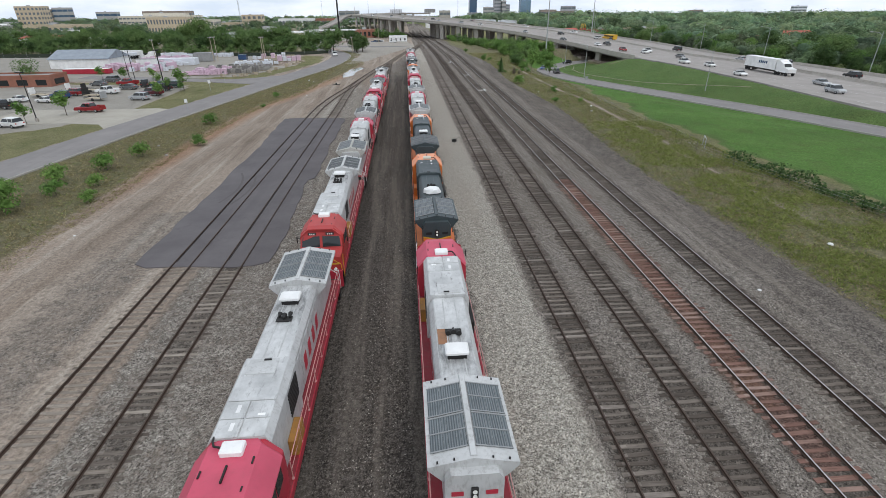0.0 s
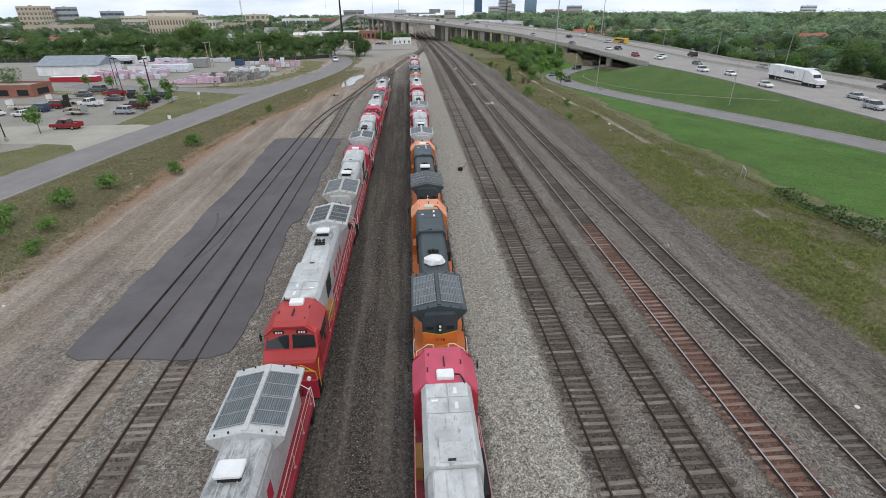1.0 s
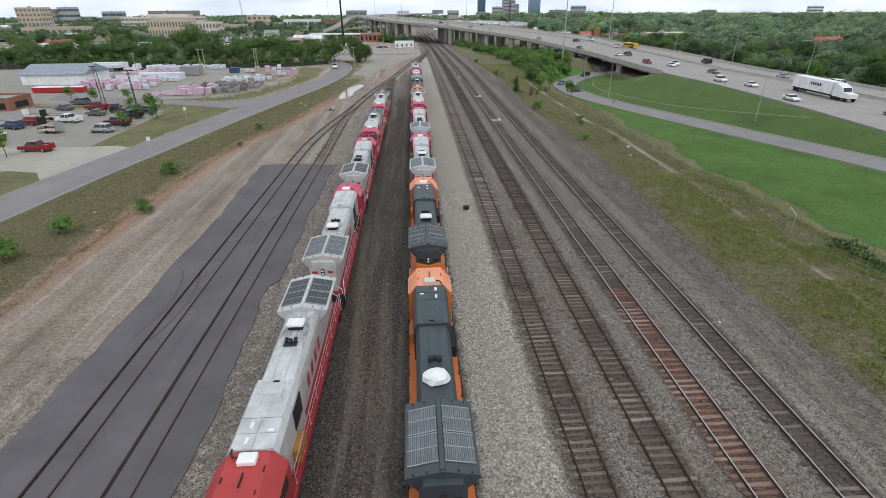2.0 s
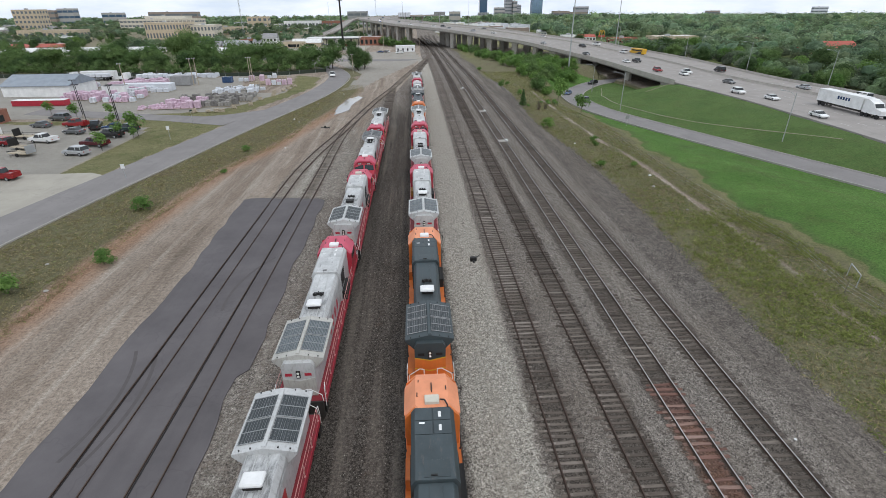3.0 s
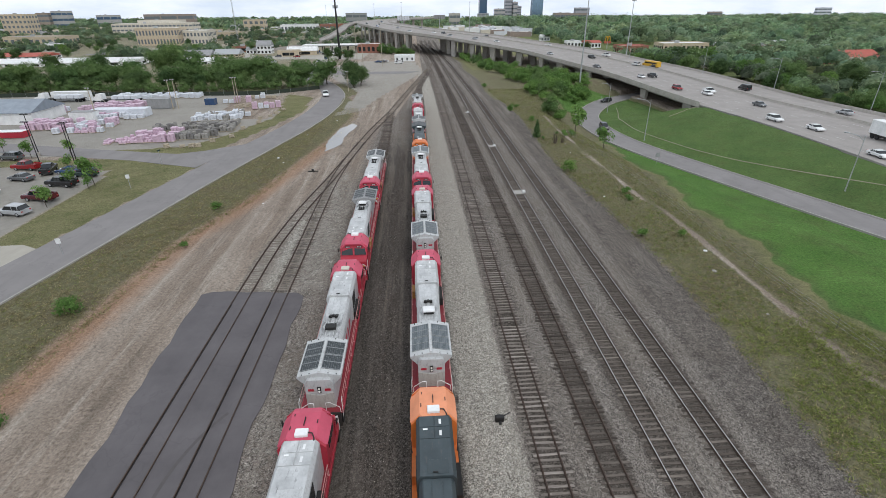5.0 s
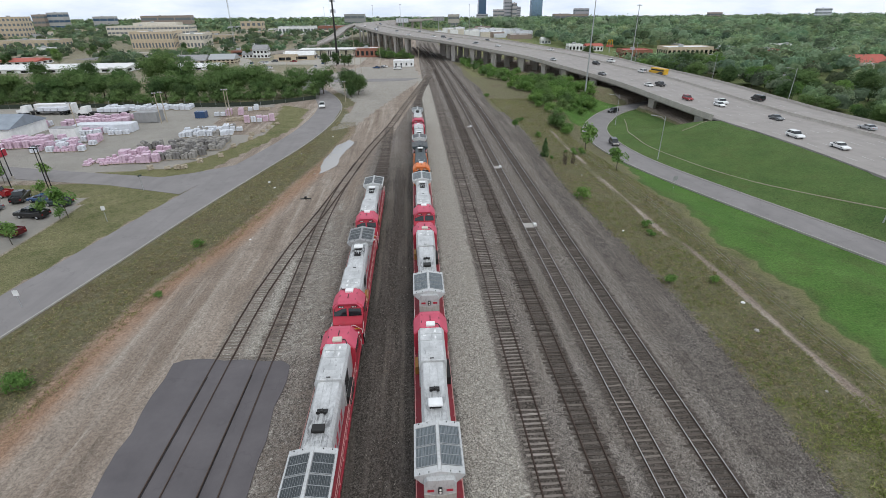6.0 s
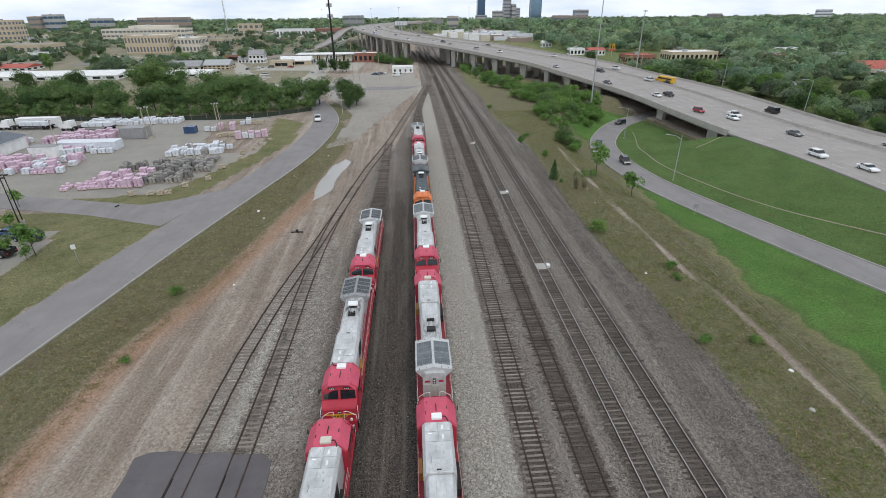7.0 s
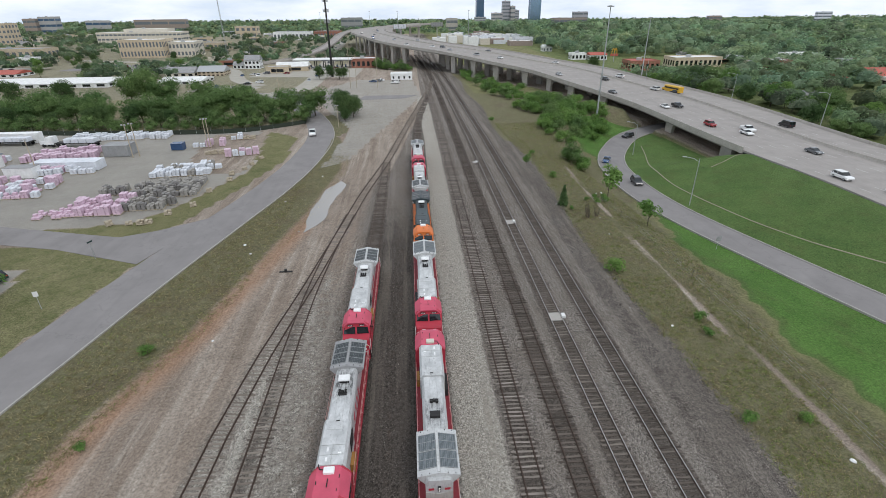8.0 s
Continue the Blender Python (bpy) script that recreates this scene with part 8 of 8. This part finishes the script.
building("house", "grey-roofed house with tan walls", -166, -148, 425, 12, -2.0, M_TAN_PALE, M_ROOF_GREY, 1, 4, gable=3.2)
building("house", "long pale-roofed house with tan walls", -147, -130, 428, 13, -1.6, M_TAN, M_STEEL, 2, 6, gable=3.0)
building("shop_building", "tan flat-roofed block beside the trees", -236, -202, 654, 20, 1.2, M_TAN, M_ROOF_GREY, 1, 8)
building("shop_building", "long white shop with dark windows", -209.5, -156, 885, 30, 0.5, M_WHITE, M_ROOF_GREY, 1, 10)
building("shop_building", "red-fronted retail block with flat roof", -158, -118, 931, 30, -0.6, M_BRICK, M_ROOF_GREY, 1, 8)
building("brick_building", "tan stone block with few windows", -298.5, -263, 996, 20, 4.4, M_TAN, M_ROOF_GREY, 2, 4)
building("house", "white timber house with dark gable roof", -131, -120, 476, 9, 0.5, M_WHITE, M_ROOF_GREY, 2, 4, gable=3.4)
building("house", "low white timber house beside another", -140, -132, 478, 8, -2.8, M_WHITE, M_ROOF_GREY, 1, 3, gable=2.2)
building("shop", "red brick shop at the filling station", -53, -35, 478, 14, 0.6, M_BRICK, M_ROOF_WHITE, 1, 5)
building("yard_office", "small white flat-roofed rail yard office", -21, -8, 396, 9, -0.4, M_WHITE, M_ROOF_WHITE, 1, 4, win=(0.3, 0.4))
building("apartment_building", "grey apartment block on the horizon", -186, -132, 1515, 30, 6, M_ROOF_GREY, M_ROOF_GREY, 4, 12)
building("office_tower", "dark blue glass skyscraper downtown", 262.5, 293, 2222, 34, 162, M_GLASS_BLUE, M_ROOF_GREY, 26, 6, glass=M_GLASS_BLUE, win=(0.8, 0.7))
building("office_tower", "podium of a glass skyscraper", 254, 298, 2200, 20, -7, M_HAZE, M_ROOF_GREY, 5, 10)
building("office_tower", "grey stone office tower downtown", 276.5, 298.5, 1701, 24, 46.7, M_HAZE, M_ROOF_GREY, 16, 6)
building("office_tower", "pale stone office tower with crown", 312.5, 327, 1704, 24, 22, M_HAZE, M_ROOF_GREY, 14, 5)
building("office_tower", "stepped tan office tower downtown", 299.5, 312, 1690, 24, 33, M_HAZE_WARM, M_ROOF_GREY, 10, 4)
building("office_tower", "pale blue glass tower with slanted crown", 376, 409.5, 1769, 30, 56, M_GLASS_TOWER, M_ROOF_WHITE, 20, 6, glass=M_GLASS_TOWER, win=(0.85, 0.7))
building("office_tower", "old tan stepped office building", 244.5, 276, 1698, 24, 14.7, M_HAZE_WARM, M_ROOF_GREY, 7, 7)
building("office_tower", "grey concrete office tower downtown", 485.5, 526.5, 1663, 24, 17.6, M_HAZE, M_ROOF_GREY, 8, 8)
building("office_tower", "pale building beside the rail line", 80, 106, 1335, 24, 8, M_CONCRETE, M_ROOF_GREY, 4, 6)
building("office_building", "brown brick office block downtown", 312.5, 347, 1250, 26, 10.4, M_BROWN_STONE, M_ROOF_GREY, 3, 8)
building("office_building", "low brown office block before the city", 420, 470, 1500, 26, 5.0, M_BROWN_STONE, M_ROOF_GREY, 3, 8)
building("restaurant", "low restaurant with bright red roof", 148, 163, 530, 12, -2.2, M_WHITE, M_ROOF_RED, 1, 5, gable=1.8)
building("shop", "red brick corner shop with parapet", 145, 166, 438, 16, 1.5, M_BRICK, M_ROOF_RED, 1, 6)
building("house", "small house with pale gable roof", 129, 139, 621, 9, -2.4, M_WHITE, M_ROOF_WHITE, 1, 3, gable=2.4)
building("shop", "small white petrol shop with flat roof", 133, 146, 535, 10, -1.5, M_WHITE, M_ROOF_WHITE, 1, 4)
building("warehouse", "long tan block with pale roof", 186, 222, 456, 18, 1.8, M_TAN, M_ROOF_WHITE, 1, 10)
building("school", "brick building with broad orange-red roof", 243, 283, 366, 18, -0.6, M_BRICK, M_ROOF_RED, 2, 12, gable=4.2)
building("shop", "low white shop row among the trees", 324, 352, 526, 12, -1.8, M_WHITE, M_ROOF_WHITE, 1, 8)
building("shop", "brick shop among the trees", 245, 259, 432, 12, 1.6, M_BRICK, M_ROOF_WHITE, 1, 5)
building("house", "green timber house with gable roof", 183, 193, 318, 9, -3.2, M_ROOF_GREY, M_ROOF_GREY, 1, 3, gable=2.6)
building("apartment_tower", "white apartment tower above the woods", 1127, 1168, 1512, 12, 16.6, M_WRAP_WHITE, M_ROOF_WHITE, 9, 7)
building("apartment_tower", "brown apartment tower above the woods", 860, 898, 1588, 16, 7.5, M_BROWN_STONE, M_ROOF_GREY, 6, 8)
building("materials_shed", "white materials shed with blue-grey gable roof", -134, -114, 200, 14, 3.2, M_WHITE, M_ROOF_BLUE, 0, 0, gable=2.6)
building("materials_shed", "low brown open shed by the car park", -128, -108, 158, 8, 2.6, M_BRICK, M_ROOF_GREY, 1, 4)

# plain houses of the neighbourhoods round about
town_rng = random.Random(29)
made_houses = 0
while made_houses < 72:
    if made_houses < 52:
        y = 430 * (2.6 ** town_rng.random())
        x = -90 - town_rng.random() * (y * 0.75)
    else:
        y = 330 * (2.6 ** town_rng.random())
        x = 150 + town_rng.random() * (y * 0.75)
    if (-400 < x < -190 and 500 < y < 800) or near_path(np.array([x]), np.array([y]), HW_S)[0][0] < 60:
        continue
    made_houses += 1
    w, wall = town_rng.uniform(9, 26), town_rng.choice((M_WHITE, M_TAN, M_TAN_PALE, M_BRICK, M_WRAP_WHITE))
    rf = town_rng.choice((M_ROOF_GREY, M_ROOF_WHITE, M_ROOF_GREY, M_STEEL, M_CONCRETE_DARK))
    flat = town_rng.random() < 0.45
    building("house" if not flat else "shop_building", ("gable-roofed house" if not flat else "flat-roofed commercial building") + " among the distant trees", x, x + w, y, town_rng.uniform(8, 16), ground_z(x, y) + town_rng.uniform(3.0, 5.0), wall, rf, 1, 1, gable=0 if flat else town_rng.uniform(1.8, 3.0), group="houses among the trees")

# filling station canopy
ob = thing("filling_station_canopy", "flat white filling station canopy on dark columns", "canopy", m=pose(-74, 484, ground_z(-74, 484)))
s = Shape()
s.box(-22, 22, -7, 7, 5.2, 6.3, 0.08)
part("canopy", s, M_ROOF_WHITE, ob)
s = Shape()
s.box(-22.05, 22.05, -7.05, -7.0, 5.25, 5.7)
part("fascia_stripe", s, CAR_PAINT["grey"], ob)
for k in range(7):
    for y in (-4, 4):
        s = Shape()
        s.box(-19.5 + k * 6.5 - 0.3, -19.5 + k * 6.5 + 0.3, y - 0.3, y + 0.3, 0, 5.2)
        part("column", s, M_BLACK, ob)
for k in range(6):
    s = Shape()
    s.box(-16.5 + k * 6.5 - 0.4, -16.5 + k * 6.5 + 0.4, -1.2, 1.2, 0, 2.0, 0.05)
    part("pump", s, CAR_PAINT["blue"], ob)
for k, (c, st) in enumerate((("blue", "suv"), ("white", "sedan"), ("silver", "sedan"), ("black", "suv"), ("white", "pickup"), ("red", "sedan"), ("grey", "sedan"))):
    x, y = -92 + k * 5.5, 458 + (k % 3) * 7
    car(st, c, x, y, ground_z(x, y) + 0.02, 60 + 30 * (k % 3), "parked at the filling station")
for x, y, c, st in ((-31, 385, "blue", "sedan"), (-28.5, 388, "grey", "sedan"), (-27, 391, "white", "sedan"), (-18, 378, "white", "van"), (-96, 385, "white", "suv"), (-101, 378, "black", "sedan"), (-112, 430, "white", "sedan"), (-105, 436, "grey", "suv"), (-92, 436, "red", "sedan"), (-98, 455, "white", "sedan")):
    car(st, c, x, y, ground_z(x, y) + 0.05, 75, "parked by the yard office")


def hoarding(x, y, z, w, h, pole, label, board):
    ob = thing("billboard", label, "billboard", "billboards", m=pose(x, y, ground_z(x, y)))
    zz = z - ground_z(x, y)
    s = Shape()
    s.tube((0, 0.4, 0), (0, 0.4, zz), 0.5, 8)
    part("column", s, M_STEEL, ob)
    s = Shape()
    s.box(-w / 2, w / 2, 0, 0.3, zz, zz + h, 0.05)
    part("board", s, board, ob)
    s = Shape()
    for k in range(6):
        s.box(-w / 2 + k * w / 5 - 0.1, -w / 2 + k * w / 5 + 0.1, -0.3, 0, zz - 0.4, zz + h)
    part("frame", s, M_BLACK, ob)


hoarding(-41, 600, 5.0, 17, 5.5, 0, "dark timber back of a large billboard", M_ROOF_GREY)
hoarding(-20, 760, 12, 16, 5, 0, "pale billboard above the viaduct", M_WRAP_WHITE)
hoarding(30, 820, 12, 16, 5, 0, "dark-backed billboard by the viaduct", M_ROOF_GREY)
# roadside sign with a yellow double arch shape
ob = thing("pole_sign", "red and yellow restaurant sign on a tall pole", "sign", m=pose(163, 515, ground_z(163, 515)))
s = Shape()
s.tube((0, 0, 0), (0, 0, 8.0), 0.3, 8)
part("pole", s, M_STEEL, ob)
s = Shape()
s.box(-3.2, 3.2, -0.25, 0.25, 4.5, 6.3, 0.05)
part("board", s, M_ROOF_RED, ob)
s = Shape()
for cx in (-1.1, 1.1):
    s.pipe([(cx + 1.1 * math.cos(a), 0, 6.3 + 4.0 * math.sin(a)) for a in np.linspace(0, math.pi, 9)], 0.32, 6)
part("double_arch", s, M_YELLOW, ob)


# ---- far cars, town clutter, loose stones ----
FAR = {}


def far_car(style, colour, x, y, angle, where, z=None):
    """A far car: body, glass and roof only."""
    body, glass, roof, _, _, _ = STYLES[style]
    key = (style, colour)
    if key not in FAR:
        FAR[key] = (body.mesh("body", CAR_PAINT[colour]), glass.mesh("window_band", M_GLASS), roof.mesh("roof", CAR_PAINT[colour]))
    ob = thing("car" if style != "pickup" else "pickup_truck", f"small {colour} {WORDS[style]} {where}", "car", "cars " + where, m=pose(x, y, ground_z(x, y) - 0.15 if z is None else z, 0, 0, angle))
    for nm, me in zip(("body", "window_band", "roof"), FAR[key]):
        o = new(nm, me)
        o.parent = ob


far_rng = random.Random(61)
COLOURS = ("white", "white", "silver", "black", "grey", "blue", "red", "silver")
for i in range(16):
    far_car(far_rng.choice(("sedan", "suv", "pickup")), far_rng.choice(COLOURS), -252 + (i % 8) * 7.6 + far_rng.uniform(-1, 1), 486 + (i // 8) * 16 + far_rng.uniform(-1, 1), 80 + far_rng.uniform(-5, 5), "parked in a far car park")
for i in range(8):
    far_car(far_rng.choice(("sedan", "suv")), far_rng.choice(COLOURS), -322 + (i % 4) * 8.0, 460 + (i // 4) * 18, 85, "parked in a far car park")
for x, y in ((-101, 361), (-116, 425), (-107, 424), (-107.5, 447), (-106.4, 476), (-70, 420), (-73, 455), (-69, 395), (-78, 520), (-81, 560), (-84, 600), (-90, 680), (-94, 740), (-98, 790), (-112, 366), (-118, 360)):
    far_car(far_rng.choice(("sedan", "suv", "pickup")), far_rng.choice(COLOURS), x + far_rng.uniform(-2, 2), y, far_rng.choice((5, 185)), "on a town street")
# traffic far up the viaduct
for y in (420, 447, 470, 492, 518, 540, 566, 590, 622, 655, 690, 735):
    x, yy, z, ang = hw_at(y, far_rng.choice((4.0, 8.5, 12.5, 16.5, 30.0, 33.5)))
    far_car(far_rng.choice(("sedan", "suv")), far_rng.choice(COLOURS), x, yy, math.degrees(ang), "on the far viaduct", z - 0.25)
# pale sheds and shops before the skyline
made = 0
while made < 40:
    y = far_rng.uniform(690, 1000)
    x = far_rng.uniform(18, 120) + (y - 690) * far_rng.uniform(0.0, 0.25)
    if near_path(np.array([x]), np.array([y]), HW_S)[0][0] < 62:
        continue
    made += 1
    w = far_rng.uniform(8, 30)
    wall = far_rng.choice((M_WHITE, M_WHITE, M_WRAP_WHITE, M_TAN_PALE, M_WRAP_WHITE, M_BROWN_STONE))
    building("shop_building", "pale flat-roofed shed before the skyline", x, x + w, y, far_rng.uniform(10, 22), ground_z(x, y) + far_rng.uniform(3.5, 9.5), wall, far_rng.choice((M_ROOF_WHITE, M_ROOF_GREY, M_ROOF_WHITE)), 0, 0, group="sheds before the skyline")


def loose_stones(name, n, seed, where, size, material, label):
    """Single stones strewn over the ballast: low four-sided lumps, each turned about."""
    rs = np.random.default_rng(seed)
    xy = where(rs, n)
    z = ground_z(xy[:, 0], xy[:, 1]) + 0.05
    m = len(xy)
    a = rs.uniform(0, math.tau, m)
    r = rs.uniform(size[0], size[1], m)
    ring = [np.stack([xy[:, 0] + r * np.cos(a + k * math.tau / 4) * rs.uniform(0.7, 1.2, m), xy[:, 1] + r * np.sin(a + k * math.tau / 4) * rs.uniform(0.7, 1.2, m), z - 0.02], -1) for k in range(4)]
    top = np.stack([xy[:, 0] + r * rs.normal(0, 0.2, m), xy[:, 1] + r * rs.normal(0, 0.2, m), z + r * rs.uniform(0.5, 0.9, m)], -1)
    v = np.stack(ring + [top], 1).reshape(-1, 3)
    o = np.arange(m)[:, None] * 5
    f = np.stack([o + np.array([k, (k + 1) % 4, 4]) for k in range(4)], 1).reshape(-1, 3)
    return tagged(new(name, raw_mesh(name, v, f, material)), label, "gravel", kind="stuff")


def stone_mat():
    g = Graph("loose_stone", 0.9, 0, 0.2)
    g.colour(g.ramp(g.island(), (0.0, (0.09, 0.078, 0.066)), (0.5, (0.30, 0.268, 0.228)), (1.0, (0.54, 0.50, 0.435))))
    return g.mat


def by_tracks(rs, n):
    mid = rs.choice(np.array([2.13, 6.4, 10.76, 15.4, -2.0]), n)
    return np.stack([mid + rs.normal(0, 0.55, n), 18 + 170 * rs.random(n) ** 1.6], -1)


def by_west_tracks(rs, n):
    mid = rs.choice(np.array([-22.6, -21.5, -27.6, -13.2, -11.6]), n)
    return np.stack([mid + rs.normal(0, 0.6, n), 18 + 130 * rs.random(n) ** 1.5], -1)


def on_white_strip(rs, n):
    return np.stack([rs.uniform(-6.3, -1.5, n), 18 + 150 * rs.random(n) ** 1.6], -1)


M_STONE = stone_mat()
loose_stones("loose_stones", 15000, 71, by_tracks, (0.025, 0.065), M_STONE, "pale stones strewn between the main tracks")
loose_stones("loose_stones", 9000, 72, by_west_tracks, (0.025, 0.06), M_STONE, "pale stones strewn beside the parked trains")
loose_stones("loose_stones", 12000, 73, on_white_strip, (0.03, 0.07), M_STONE, "coarse pale gravel beside the train")
